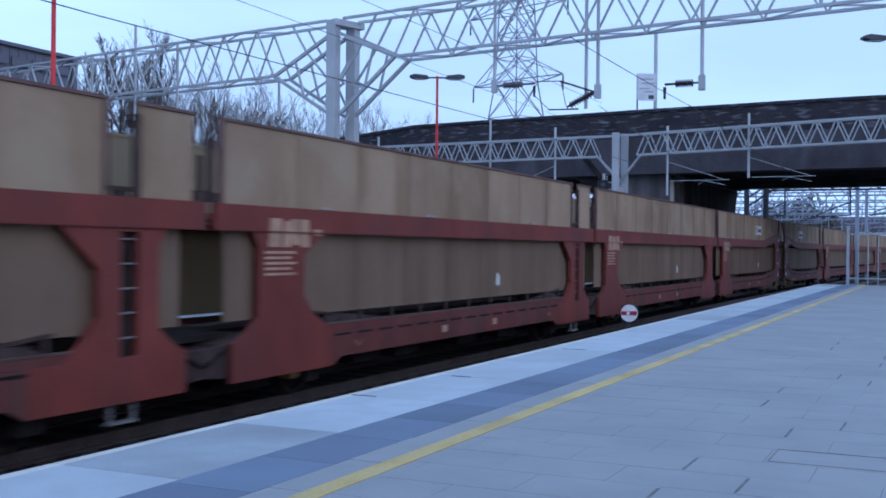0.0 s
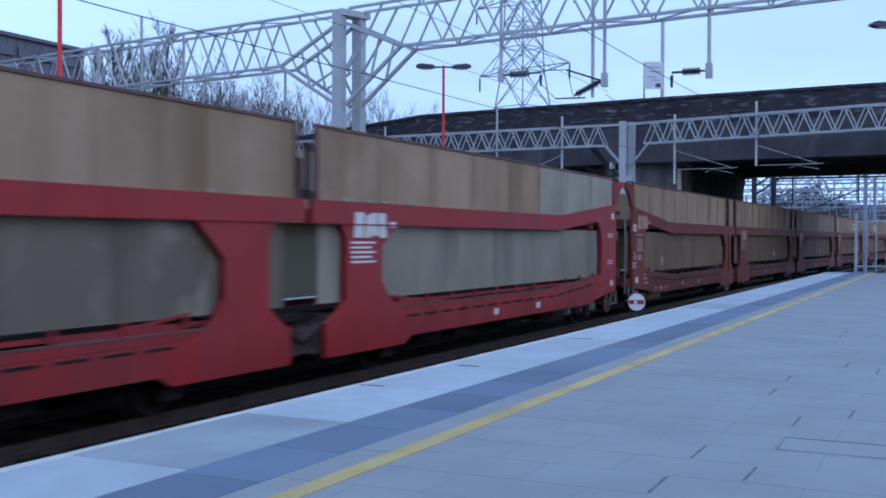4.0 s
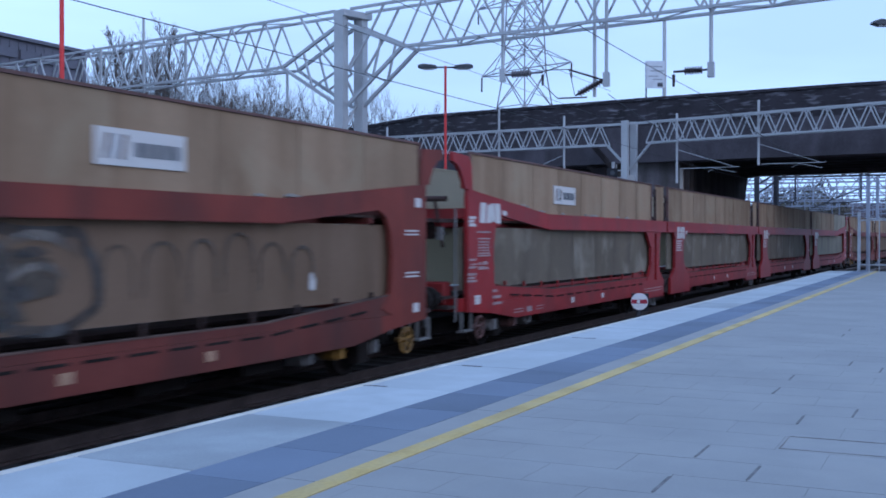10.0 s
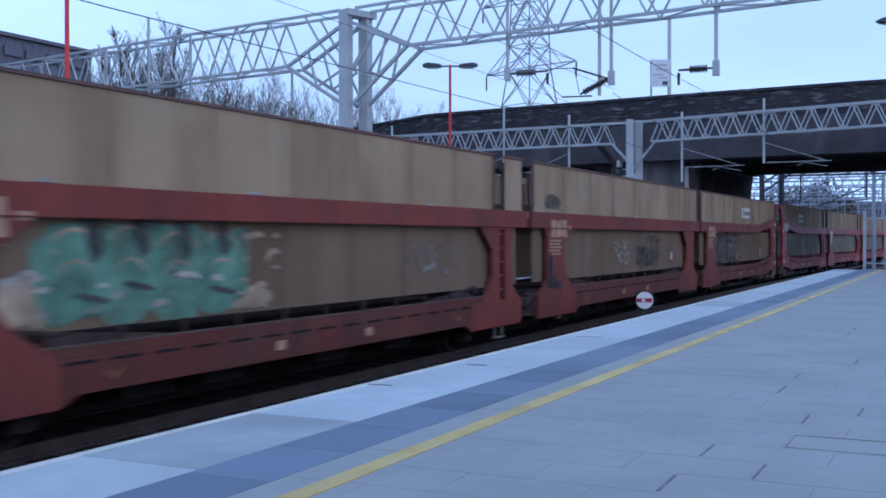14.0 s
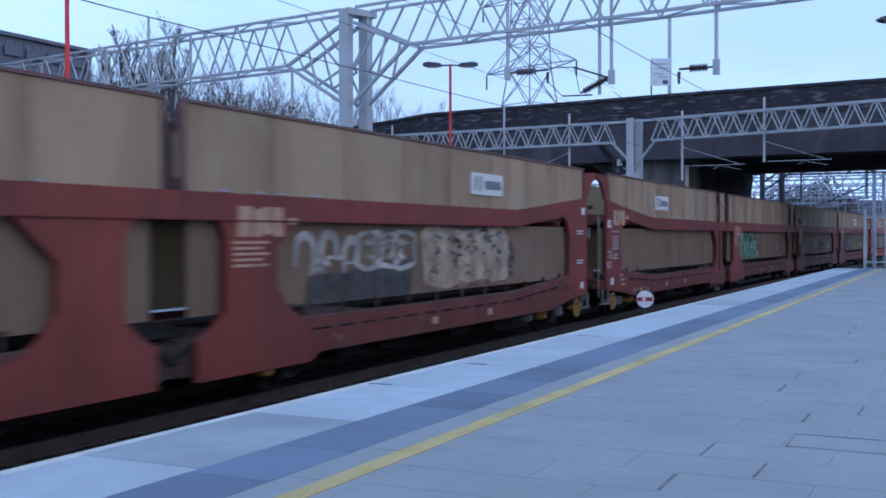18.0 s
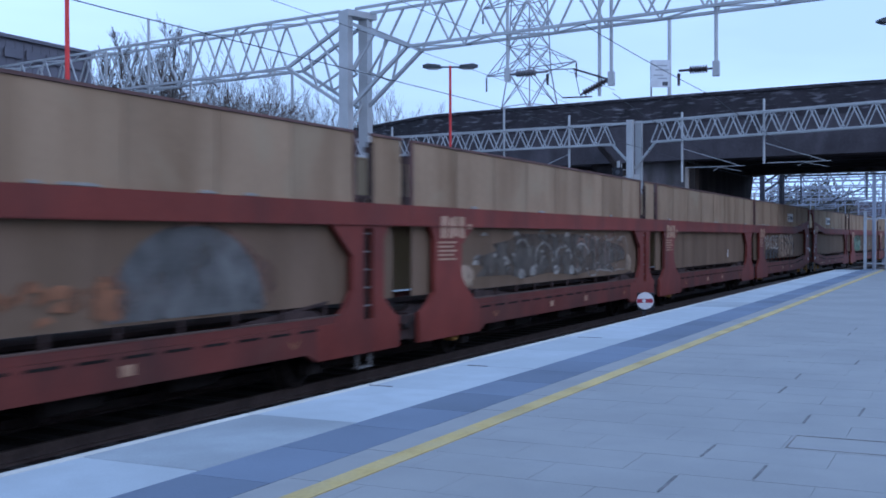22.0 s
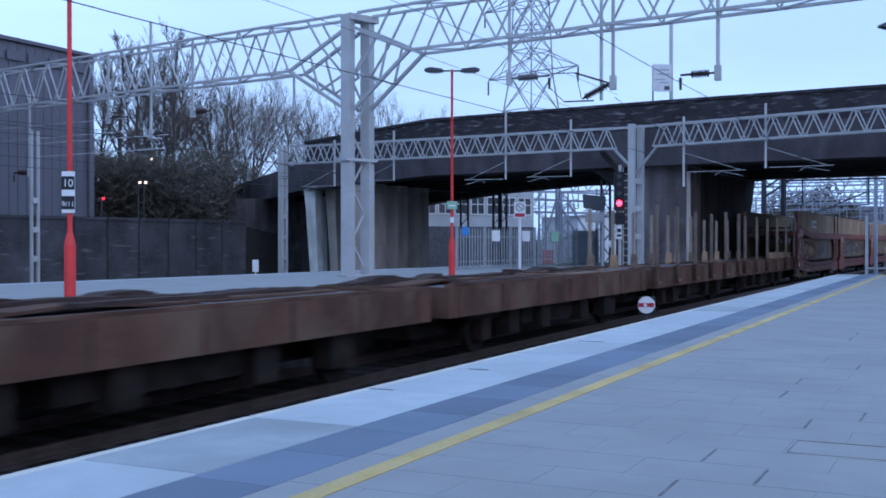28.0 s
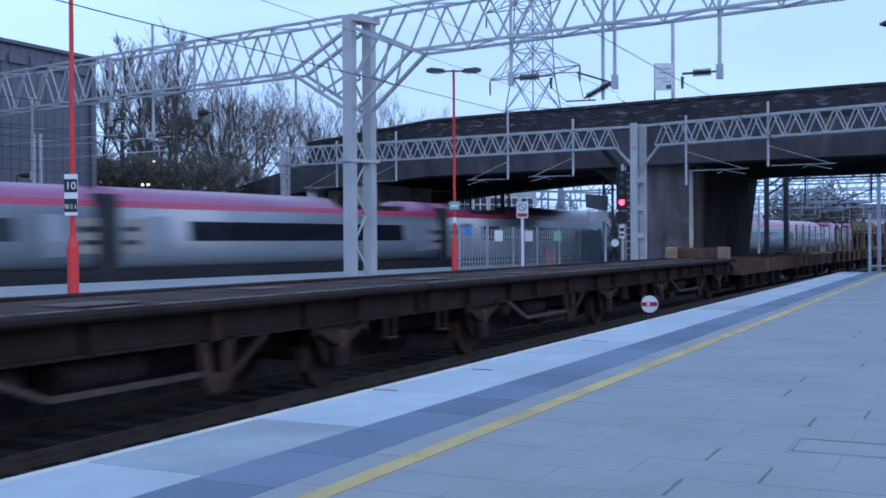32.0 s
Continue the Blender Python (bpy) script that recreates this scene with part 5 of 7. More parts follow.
def arches(parent, mat, x0, z0, pitch, count, height, thick, label, seed=0, lay=-1.239):
    """Upright hoops in a row, as left by a quick hand."""
    rnd = random.Random(seed)
    for c in range(count):
        bm = bmesh.new()
        x, h = x0 + pitch * (c + 0.5), height * rnd.uniform(0.8, 1.05)
        w_ = pitch * rnd.uniform(0.3, 0.42)
        leg = [Vector((x - w_ * 1.05, z0 + rnd.uniform(0, 0.15))), Vector((x - w_, z0 + h * 0.4))]
        ribbon(bm, leg + arc(x, z0 + h - w_, w_, min(w_, h * 0.4), math.pi, 0.1) + [Vector((x + w_ * 1.05, z0 + h * rnd.uniform(0.1, 0.5)))], thick * rnd.uniform(0.8, 1.2), lay - 0.0005 * c)
        part("graffiti_stroke", bm, mat, parent, label)


def dabs(parent, mat, x0, x1, z0, z1, count, size, seed, label, lay=-1.2415):
    """Scattered short arcs and dabs of paint."""
    rnd = random.Random(seed)
    bm = bmesh.new()
    for c in range(count):
        x, z, r = rnd.uniform(x0, x1), rnd.uniform(z0, z1), size * rnd.uniform(0.6, 1.4)
        a = rnd.uniform(0.2, 1.2)
        ribbon(bm, arc(x, z, r, r * rnd.uniform(0.3, 0.9), a, a + rnd.uniform(1.0, 2.6), 9), size * rnd.uniform(0.25, 0.6), lay - 0.0004 * c, 0.9)
    return tagged(part("overspray", bm, mat, parent, label), kind="stuff")


for k, i, w in consist:
    if (k, i) == (2, 3):
        for ob in list(w.children):
            if ob.name.startswith(("sign_plate", "plate_")):
                bpy.data.objects.remove(ob)
        blob(w, GRAFWHITE, -3.45, -3.1, 0.36, 0.72, "round pale mark")
    if (k, i) == (4, 0):
        blob(w, GRAFLOOP, -5.3, -0.9, 0.30, 1.36, "smudged ground of an old graffiti", -1.2355)
        bubbles(w, -5.3, 0.32, 2.2, 1.02, 2, 3, None, GRAFSLATE, None, "dark slate sprayed graffiti", 0.15, 1)
        bubbles(w, -3.1, 0.32, 2.3, 1.02, 2, 31, None, GRAFSLATE, GRAFFAINT, "dark slate sprayed graffiti", 0.12, 2)
        arches(w, GRAFLOOP, -0.6, 0.42, 0.72, 6, 0.82, 0.05, "faint brown hooped graffiti", 4)
        for ob in w.children:
            if ob.name.startswith(("sign_plate", "plate_")):
                ob.matrix_basis = pose(-1.1, 0, 0)
        blob(w, WHITE, 3.52, 3.7, 0.45, 0.75)
    if (k, i) == (4, 1):
        for c, (x, z, r) in enumerate(((-1.45, 0.98, 0.10), (-1.2, 0.86, 0.14), (-0.98, 0.70, 0.13), (-0.7, 1.02, 0.10), (-0.5, 0.62, 0.12), (-0.33, 0.95, 0.19), (-0.85, 0.86, 0.12))):
            bm = bmesh.new()
            ribbon(bm, arc(x, z, r * 1.25, r, 0.4 * c, 0.4 * c + 5.4, 20), 0.05, -1.239 - 0.0005 * c)
            part("graffiti_stroke", bm, GRAFWHITE, w, "white looped graffiti tag")
        blob(w, GRAFLOOP, 0.3, 2.6, 0.32, 1.02, "smudged ground of an old graffiti", -1.2355)
        arches(w, GRAFDARK, 0.4, 0.38, 0.5, 2, 0.55, 0.11, "dark hooped graffiti", 6)
        arches(w, GRAFDARK, 1.5, 0.34, 0.52, 3, 1.0, 0.12, "dark hooped graffiti", 7)
        dabs(w, GRAFDARK, 0.5, 2.8, 0.4, 0.8, 9, 0.16, 61, "dark scrawled dabs")
        blob(w, WHITE, 4.25, 4.45, 0.5, 0.8)
        for a, b, c, d in ((-6.9, -6.15, 0.08, 0.42), (-6.75, -6.45, 0.3, 0.95), (-6.35, -5.85, 0.06, 0.25)):
            blob(w, GRAFBLACK, a, b, c, d, "black paint splash", -1.3575)
        blob(w, GRAFLOOP, -6.9, -5.8, 1.78, 2.16, "dark stain", -1.3115)
    if (k, i) == (4, 2):
        arches(w, GRAFFAINT, 2.6, 0.5, 0.5, 4, 0.62, 0.06, "faint white scrawled graffiti", 8)
        dabs(w, GRAFFAINT, 2.6, 4.6, 0.45, 1.1, 8, 0.16, 88, "faint white dabs")
        blob(w, GRAFCREAM, -5.75, -4.6, 0.28, 0.85, "", -1.2352)
        blob(w, GRAFCREAM, -2.2, -1.1, 0.28, 0.62, "", -1.2352)
        dabs(w, GRAFWHITE, -5.8, -4.9, 0.30, 1.0, 12, 0.13, 92, "cream dabs")
        dabs(w, GRAFCREAM, -1.9, -1.0, 0.35, 1.2, 12, 0.14, 93, "cream dabs")
        bubbles(w, -5.0, 0.29, 3.2, 1.10, 4, 9, GRAFGREEN, None, GRAFCREAM, "green sprayed graffiti", 0.05, 0, 0.14)
        bm = bmesh.new()
        for c in range(4):
            x = -4.35 + 0.72 * c
            bm.faces.new([bm.verts.new((x + u, -1.2425, z)) for u, z in ((-0.13, 1.40), (0.12, 1.40), (0.16, 1.05), (0.02, 0.92 + 0.06 * (c % 2)), (-0.08, 1.12))])
            ribbon(bm, [Vector((x - 0.25 + 0.07 * q, 0.60 + 0.10 * (c % 3) - 0.012 * q + 0.03 * (q % 2))) for q in range(8)], 0.075, -1.2428 - 0.0004 * c)
        tagged(part("graffiti_nick", bm, GRAFDARK, w, "dark gaps between green forms"), kind="stuff")
        dabs(w, GRAFWHITE, -4.7, -2.2, 0.40, 0.75, 7, 0.17, 95, "thin white shine", -1.2446)
    if (k, i) == (5, 0):
        bm = bmesh.new()
        bm.faces.new([bm.verts.new((x, -1.2355, z)) for x, z in ((-4.9, 0.27), (-1.75, 0.27), (-1.72, 0.84), (-2.6, 0.80), (-3.6, 0.72), (-4.8, 0.66))])
        part("graffiti_fill", bm, GRAFDARK, w, "dark rolled-out patch")
        arches(w, GRAFWHITE, -5.2, 0.66, 0.62, 3, 0.62, 0.13, "white and grey graffiti", 11)
        bubbles(w, -3.4, 0.72, 1.7, 0.55, 3, 111, None, GRAFWHITE, GRAFFAINT, "white and grey graffiti", 0.08, 2)
        dabs(w, GRAFWHITE, -5.0, -3.4, 0.62, 0.85, 8, 0.16, 112, "white dabs")
        blob(w, GRAFPINK, -1.0, 2.2, 0.27, 0.62, "dripping lower edge", -1.2358)
        blob(w, GRAFDARK, 1.9, 2.75, 0.34, 1.22, "dark ball of paint", -1.2360)
        bubbles(w, -1.2, 0.36, 3.4, 1.0, 5, 12, GRAFCREAM, None, GRAFWHITE, "cream and black sprayed graffiti", 0.08, 0, 0.3)
        dabs(w, GRAFPINK, -1.0, 1.9, 0.40, 1.2, 16, 0.20, 121, "brownish inner lines", -1.2428)
        dabs(w, GRAFSLATE, -1.0, 1.9, 0.45, 1.25, 10, 0.16, 122, "grey inner lines", -1.2432)
        dabs(w, GRAFWHITE, 2.2, 2.6, 0.5, 0.9, 6, 0.10, 128, "pale splashes")
        bm, rnd = bmesh.new(), random.Random(77)
        for c in range(15):
            x, z = -0.95 + 3.0 * (c % 5) / 4.4 + rnd.uniform(-0.08, 0.08), 1.22 - 0.27 * (c // 5) + rnd.uniform(-0.05, 0.05) - 0.03 * (c % 2)
            n = rnd.uniform(0.22, 0.50) if c < 5 else rnd.uniform(0.12, 0.3)
            ribbon(bm, [Vector((x + n * q / 5, z + 0.03 * math.sin(q + c))) for q in range(6)], 0.055 if c < 10 else 0.04, -1.2445 - 0.0003 * c, 0.6)
        tagged(part("graffiti_nick", bm, GRAFBLACK, w, "black nicks in the cream forms"), kind="stuff")
    if (k, i) == (5, 1):
        blob(w, WHITE, 2.62, 2.82, 0.45, 0.8)
    if (k, i) == (5, 2):
        blob(w, GRAFLOOP, -5.5, 5.2, 0.29, 1.36, "smudged ground of an old graffiti", -1.2352)
        dabs(w, GRAFMID, -4.9, 1.2, 0.35, 1.30, 17, 0.17, 15, "white scrawled graffiti")
        dabs(w, GRAFFAINT, -5.2, 5.0, 0.33, 1.32, 12, 0.20, 25, "faint scrawled graffiti", -1.2372)
        arches(w, GRAFMID, -3.2, 0.55, 1.25, 4, 0.75, 0.06, "white hooped graffiti", 26, -1.2545)
        arches(w, GRAFPINK, 0.8, 0.30, 0.8, 5, 1.02, 0.09, "faded brick-coloured graffiti", 16)
        bubbles(w, 1.6, 0.34, 3.2, 0.92, 4, 19, None, GRAFMID, GRAFFAINT, "pale looped graffiti", 0.035, 0)
        blob(w, GRAFCREAM, 4.8, 5.4, 0.3, 0.8)
        blob(w, GRAFCREAM, -5.6, -4.9, 0.3, 0.75)
        for x, z in ((-2.75, 0.36), (-2.1, 0.40), (-0.7, 0.38), (0.35, 0.36)):
            blob(w, GRAFWHITE, x, x + 0.36, z, z + 0.24, "white dab", -1.2375)
    if (k, i) == (5, 3):
        bubbles(w, -5.4, 0.28, 4.7, 0.95, 5, 17, GRAFORANGE, GRAFPINK, None, "orange and pale sprayed graffiti", 0.075, 0, 0.1)
        arches(w, GRAFCREAM, -5.1, 0.32, 1.35, 3, 0.92, 0.10, "pale inner stroke", 173, -1.2435)
        dabs(w, GRAFCREAM, -4.6, -1.0, 0.4, 1.1, 7, 0.16, 174, "pale dabs", -1.2455)
        dabs(w, GRAFORANGE, -0.9, 0.7, 0.28, 0.6, 10, 0.24, 171, "orange overspray")
        blob(w, GRAFORANGE, 0.85, 2.2, 0.26, 0.95)
        blob(w, GRAFPINK, 2.4, 4.2, 0.26, 1.15, lay=-1.2368)
        bm = bmesh.new()
        bm.faces.new([bm.verts.new((q.x, -1.2378, q.y)) for q in arc(2.42, 0.30, 1.42, 1.09, 0.0, math.pi, 24)])
        part("graffiti_fill", bm, GRAFBLUE, w, "grey-blue sprayed dome")
        bm = bmesh.new()
        ribbon(bm, arc(2.50, 0.28, 1.52, 1.10, 0.15, 1.9, 20), 0.05, -1.2384)
        part("graffiti_outline", bm, GRAFPINK, w, "faded pink outline of the dome")
        blob(w, GRAFORANGE, 0.72, 1.35, 0.27, 0.85, lay=-1.2388)
    if k == 2 and i < 3:
        blob(w, WHITE, 1.52, 1.74, 0.45, 0.75)


# ---- flat wagons at the rear ----
def bm_strip(n, lift, i):
    bm = bmesh.new()
    top = [(n * q / 10, 0.04 + 0.6 * lift * math.sin((q / 10 + 0.2 * i) * math.pi) ** 2) for q in range(11)]
    prism(bm, [(u, v - 0.04) for u, v in top] + top[::-1], -0.25, 0.25)
    return bm


def stake_wagon(length, stakes, boards, seed):
    rnd = random.Random(seed)
    h = length / 2
    w = thing("flat_wagon", "rusty brown flat wagon with " + ("tall upright stakes" if stakes else "loose boards on its deck"), "wagon", group="flat wagons")
    bm = boxes((-h, h, -1.35, -1.27, -0.12, 0.42), (-h, h, 1.27, 1.35, -0.12, 0.42), (-h, -h + 0.1, -1.267, 1.267, -0.12, 0.42), (h - 0.1, h, -1.267, 1.267, -0.12, 0.42))
    part("side_sill", bm, RUST, w)
    for i in range(7):
        x = -h + 0.4 + (length - 0.9) * i / 6
        part("sill_rib", boxes((x, x + 0.07, -1.375, -1.352, -0.10, 0.40)), RUST, w)
    part("deck", boxes((-h + 0.1, h - 0.1, -1.265, 1.265, 0.30, 0.36)), DECKSHEET, w)
    part("edge_rail", boxes((-h, h, -1.33, -1.25, 0.423, 0.47)), RUST, w)
    if stakes:
        for s in (-1, 1):
            for i in range(6 if s < 0 or seed == 1 else 5):
                x, y = h - (0.38 if s < 0 else 0.82) + (0.15 if seed == 2 else 0.0) - 2.35 * i, (-1.425 if s < 0 else 1.2)
                bm = bmesh.new()
                box(bm, x - 0.07, x + 0.07, y - 0.045, y + 0.045, 0.10 if s < 0 else 0.36, 2.22 + rnd.uniform(-0.05, 0.08))
                part("stake", bevelled(bm, 0.015), STAKE if s > 0 else STAKESHADED, w)
                if s > 0:
                    boot = (TIMBER, OLDTIMBER, TIMBER)[i % 3] if seed == 1 else (TIMBER, OLDTIMBER, OLDTIMBER)[i % 3]
                    part("stake_socket", bevelled(prisms(([(x - 0.17, 0.40), (x + 0.17, 0.40), (x + 0.15, 0.50), (x + 0.09, 0.80), (x - 0.09, 0.80), (x - 0.15, 0.50)], 1.08, 1.26)), 0.02), boot, w)
                    part("socket_plank", bevelled(boxes((x - 0.30, x + 0.26, 0.98, 1.26, 0.362, 0.398)), 0.008), boot, w)
                if s < 0:
                    part("bracket_foot", boxes((x - 0.13, x + 0.13, -1.53, -1.503, 0.02, 0.10)), OLDTIMBER, w)
                    part("stake_bracket", prisms(([(x - 0.10, -0.06), (x + 0.10, -0.06), (x + 0.19, 0.16), (x + 0.14, 0.55), (x - 0.14, 0.55), (x - 0.19, 0.16)], -1.50, -1.472), ([(x - 0.12, -0.02), (x - 0.08, -0.02), (x - 0.08, 0.5), (x - 0.12, 0.5)], -1.471, -1.377), ([(x + 0.08, -0.02), (x + 0.12, -0.02), (x + 0.12, 0.5), (x + 0.08, 0.5)], -1.471, -1.377)), RUST, w)
    for i in range(boards):
        x, y = -h + 0.8 + (length - 4.6) * rnd.random(), rnd.uniform(-1.0, 1.0)
        n, lift = rnd.uniform(2.2, 4.2), rnd.uniform(0.0, 0.06)
        bm = bmesh.new()
        top = [(n * q / 8, 0.05 + lift * math.sin(q / 8 * math.pi) ** 2) for q in range(9)]
        prism(bm, [(u, v - 0.05) for u, v in top] + top[::-1], -0.14, 0.14)
        part("loose_board", bm, DECKWOOD if i % 4 else RUST, w, m=pose(x, y, 0.365 + 0.055 * (i % 3), 0, 0, rnd.uniform(-4, 4)))
    if not stakes:
        for i in range(3):
            x, n = -h + 0.5 + (length - 1.0) * i / 3, (length - 1.6) / 3
            bm = bmesh.new()
            lift = 0.02 + 0.09 * ((seed + i) % 2)
            top = [(n * q / 12, 0.07 + lift * math.sin((q / 12 * 1.4 + 0.3 * i) * math.pi) ** 2 + 0.015 * (q % 2)) for q in range(13)]
            prism(bm, [(u, 0.0) for u, v in top] + top[::-1], -0.2, 0.2)
            part("warped_timber", bm, DECKWOOD, w, "long warped timber on the deck", m=pose(x, 1.02 - 0.04 * i, 0.362))
            part("warped_timber", bm_strip(n, lift, i), RUST, w, m=pose(x + 0.2, 0.2 + 0.1 * i, 0.362))
    bm = boxes((-h + 0.3, h - 0.3, -0.4, 0.4, -0.55, 0.29), (-2, 2, -1.0, 1.0, -0.5, -0.14))
    for x in (-3.2, -1.4, 1.2, 3.0):
        box(bm, x, x + 0.5, -1.2, -0.9, -0.62, -0.14)
    part("underframe", bm, UNDER, w)
    for x in (-h + 2.2, h - 2.2):
        for s in (-1, 1):
            part("wheel", tubes(((x, 0.70 * s, RAIL + 0.45), (x, 0.84 * s, RAIL + 0.45), 0.45), seg=20), UNDER, w)
            part("axle_box", boxes((x - 0.2, x + 0.2, 0.98 * s - 0.1, 0.98 * s + 0.1, RAIL + 0.25, RAIL + 0.65)), SKELETAL, w)
            part("leaf_spring", boxes((x - 0.75, x + 0.75, 0.98 * s - 0.06, 0.98 * s + 0.06, RAIL + 0.65, RAIL + 0.77)), UNDER, w)
        part("axle", tubes(((x, -0.9, RAIL + 0.45), (x, 0.9, RAIL + 0.45), 0.08)), UNDER, w)
    for x in (-h, h):
        s = 1 if x > 0 else -1
        for y in (-0.87, 0.87):
            buf = part("buffer", tubes(((x, y, 0.13), (x + 0.2 * s, y, 0.13), 0.09)), UNDER, w)
            part("buffer_head", tubes(((x + 0.2 * s, y, 0.13), (x + 0.24 * s, y, 0.13), 0.2), seg=14), UNDER, buf)
    return w


for front, back, stakes, boards, seed in ((-191.3, -204.0, True, 3, 1), (-204.46, -216.48, True, 2, 2), (-217.3, -229.85, False, 4, 3), (-230.55, -242.3, False, 4, 4)):
    w = stake_wagon(front - back, stakes, boards, seed)
    MOVERS.append((w, (front + back) / 2))
    if boards == 3:
        for i in range(16):
            n = 1.55 + 0.12 * (i % 3)
            part("timber_plank", bevelled(boxes((0, n, -0.1, 0.1, 0, 0.085)), 0.008), TIMBER, w, m=pose(2.75 if i % 2 else 4.5, -1.12 + 0.23 * (i // 2 % 2), 0.365 + 0.092 * (i // 4), 0, 0, 0.8 * (i % 3) - 0.8))


w = MOVERS[-2][0]
for i in range(14):
    n = 1.9 + 0.25 * (i % 3)
    part("timber_plank", bevelled(boxes((0, n, -0.11, 0.11, 0, 0.07)), 0.008), OLDTIMBER, w, m=pose(1.9 + 2.1 * (i % 2), -1.05 + 0.29 * (i // 2), 0.365 + 0.01 * (i % 2), 0, -0.6 + 0.5 * (i % 3), 1.6 * (i % 4) - 2.4))


def container_flat(length, block):
    h = length / 2
    w = thing("container_flat_wagon", "dark rusty two-axle container flat wagon", "wagon", group="flat wagons")
    rnd = random.Random(int(length * 10) + (5 if block else 0))
    part("deck_rail", bevelled(boxes((-h, h, -1.33, -1.12, 0.40, 0.53)), 0.04), SKELETAL, w)
    part("deck_rail", bevelled(boxes((-h, h, 1.12, 1.33, 0.40, 0.56)), 0.02), SKELETAL, w)
    part("side_girder", boxes((-h, h, -1.04, -0.98, 0.06, 0.398), (-h, h, -1.12, -0.97, 0.02, 0.058)), SKELETAL, w)
    part("side_girder", boxes((-h, h, 0.98, 1.04, 0.06, 0.367), (-h, h, 0.97, 1.12, 0.02, 0.058)), SKELETAL, w)
    for i in range(7):
        a = -h + length * i / 7
        part("deck_plate", boxes((a + 0.01, a + length / 7 - 0.01, -1.118, 1.118, 0.44, 0.51 + 0.004 * (i % 3))), DECKWOOD, w)
    # Pale raised strips stand for the scuffed rail and its bluish highlight.
    scuff = bmesh.new()
    x = -h + 0.1
    while x < h - 1.2:
        n = rnd.uniform(0.5, 1.1)
        prism(scuff, [(x, 0.5305), (x + n, 0.5305), (x + n * 0.8, 0.536), (x + n * 0.2, 0.536)], -1.27, -1.16)
        x += n + rnd.uniform(0.0, 0.25)
    tagged(part("scuff", scuff, DECKSHEET, w, "scuffed metal with a painted highlight along the deck rail"), kind="stuff")
    for i in range(3):
        a = -h + 1.2 + length * i / 3
        part("worn_sheet", boxes((0, rnd.uniform(0.9, 1.9), -0.3, 0.3, 0.0, 0.012)), DECKRUST, w, "scuffed bare sheet on the deck", m=pose(a, rnd.uniform(-0.5, 0.6), 0.525, 0, 0, rnd.uniform(-4, 4)))
    x, k = -h + 0.25, 0
    while x < h - 0.3:
        f = rnd.uniform(0.05, 0.09)
        part("girder_rib", prisms(([(x, 0.38), (x + f + 0.10, 0.38), (x + f, 0.02), (x, 0.02)], -1.16, -1.042)), OLDRUST if k % 4 == 0 else SKELETAL, w)
        part("cross_member", boxes((x, x + 0.16, -0.96, 0.96, 0.0, 0.365)), UNDER, w)
        x, k = x + rnd.uniform(1.2, 2.1), k + 1
    part("spine", boxes((-h + 0.2, h - 0.2, -0.3, 0.3, -0.35, 0.0)), UNDER, w)
    # brake rigging: a broad hanger with a stay, and a cranked rod behind it
    v = h - 5.25
    part("v_hanger", prisms(([(v - 0.42, 0.06), (v - 0.26, 0.06), (v - 0.14, -0.38), (v + 0.06, -0.38), (v + 0.10, 0.06), (v + 0.26, 0.06), (v + 0.20, -0.50), (v + 0.12, -0.62), (v - 0.22, -0.62), (v - 0.32, -0.46)], -1.12, -1.06)), OLDRUST, w)
    bm = bmesh.new()
    beam(bm, (v + 0.18, -1.09, -0.46), (v + 0.95, -1.09, 0.02), 0.05, 0.08)
    part("hanger_stay", bm, OLDRUST, w)
    bm = bmesh.new()
    beam(bm, (v - 0.34, -1.10, -0.36), (v - 2.75, -1.10, -0.36), 0.05, 0.07)
    beam(bm, (v - 2.75, -1.10, -0.36), (v - 3.75, -1.10, 0.02), 0.05, 0.07)
    part("brake_rod", bm, RUSTROD, w, "worn cranked rod")
    part("brake_reservoir", tubes(((v - 2.4, -0.72, -0.22), (v - 1.1, -0.72, -0.22), 0.19), seg=14), UNDER, w)
    part("brake_cylinder", tubes(((v - 3.2, -0.6, -0.2), (v - 2.75, -0.6, -0.2), 0.15), seg=12), IRON, w)
    for x in (h - 1.15, -h + 0.55):
        part("shunter_step", boxes((x, x + 0.04, -1.14, -1.10, -0.28, 0.02), (x + 0.30, x + 0.34, -1.14, -1.10, -0.28, 0.02), (x, x + 0.34, -1.18, -1.02, -0.31, -0.282)), OLDRUST, w)
    for x in (h - 2.5, h - 10.3):
        axle = part("wheelset", tubes(((x, -1.0, RAIL + 0.45), (x, 1.0, RAIL + 0.45), 0.08)), IRON, w)
        for s in (-1, 1):
            part("wheel", tubes(((x, 0.70 * s, RAIL + 0.45), (x, 0.84 * s, RAIL + 0.45), 0.45), seg=24), IRON, axle)
        guard = [(x - 0.62, 0.02), (x - 0.30, -0.52), (x - 0.19, -0.52), (x - 0.19, -0.16), (x + 0.19, -0.16), (x + 0.19, -0.52), (x + 0.30, -0.52), (x + 0.62, 0.02)]
        part("axle_guard", prisms((guard, -1.05, -1.0)), SKELETAL, w)
        part("axle_box", bevelled(boxes((x - 0.17, x + 0.17, -1.20, -1.053, -0.60, -0.30)), 0.03), SKELETAL, w)
        spring = bmesh.new()
        for k in range(4):
            n = 0.66 - 0.13 * k
            z = -0.10 - 0.042 * k
            top = [(n * q / 4, z + 0.10 * (q / 4) ** 2 * (n / 0.66)) for q in range(-4, 5)]
            prism(spring, [(x + u, zz - 0.036) for u, zz in top] + [(x + u, zz) for u, zz in top[::-1]], -1.17, -1.08)
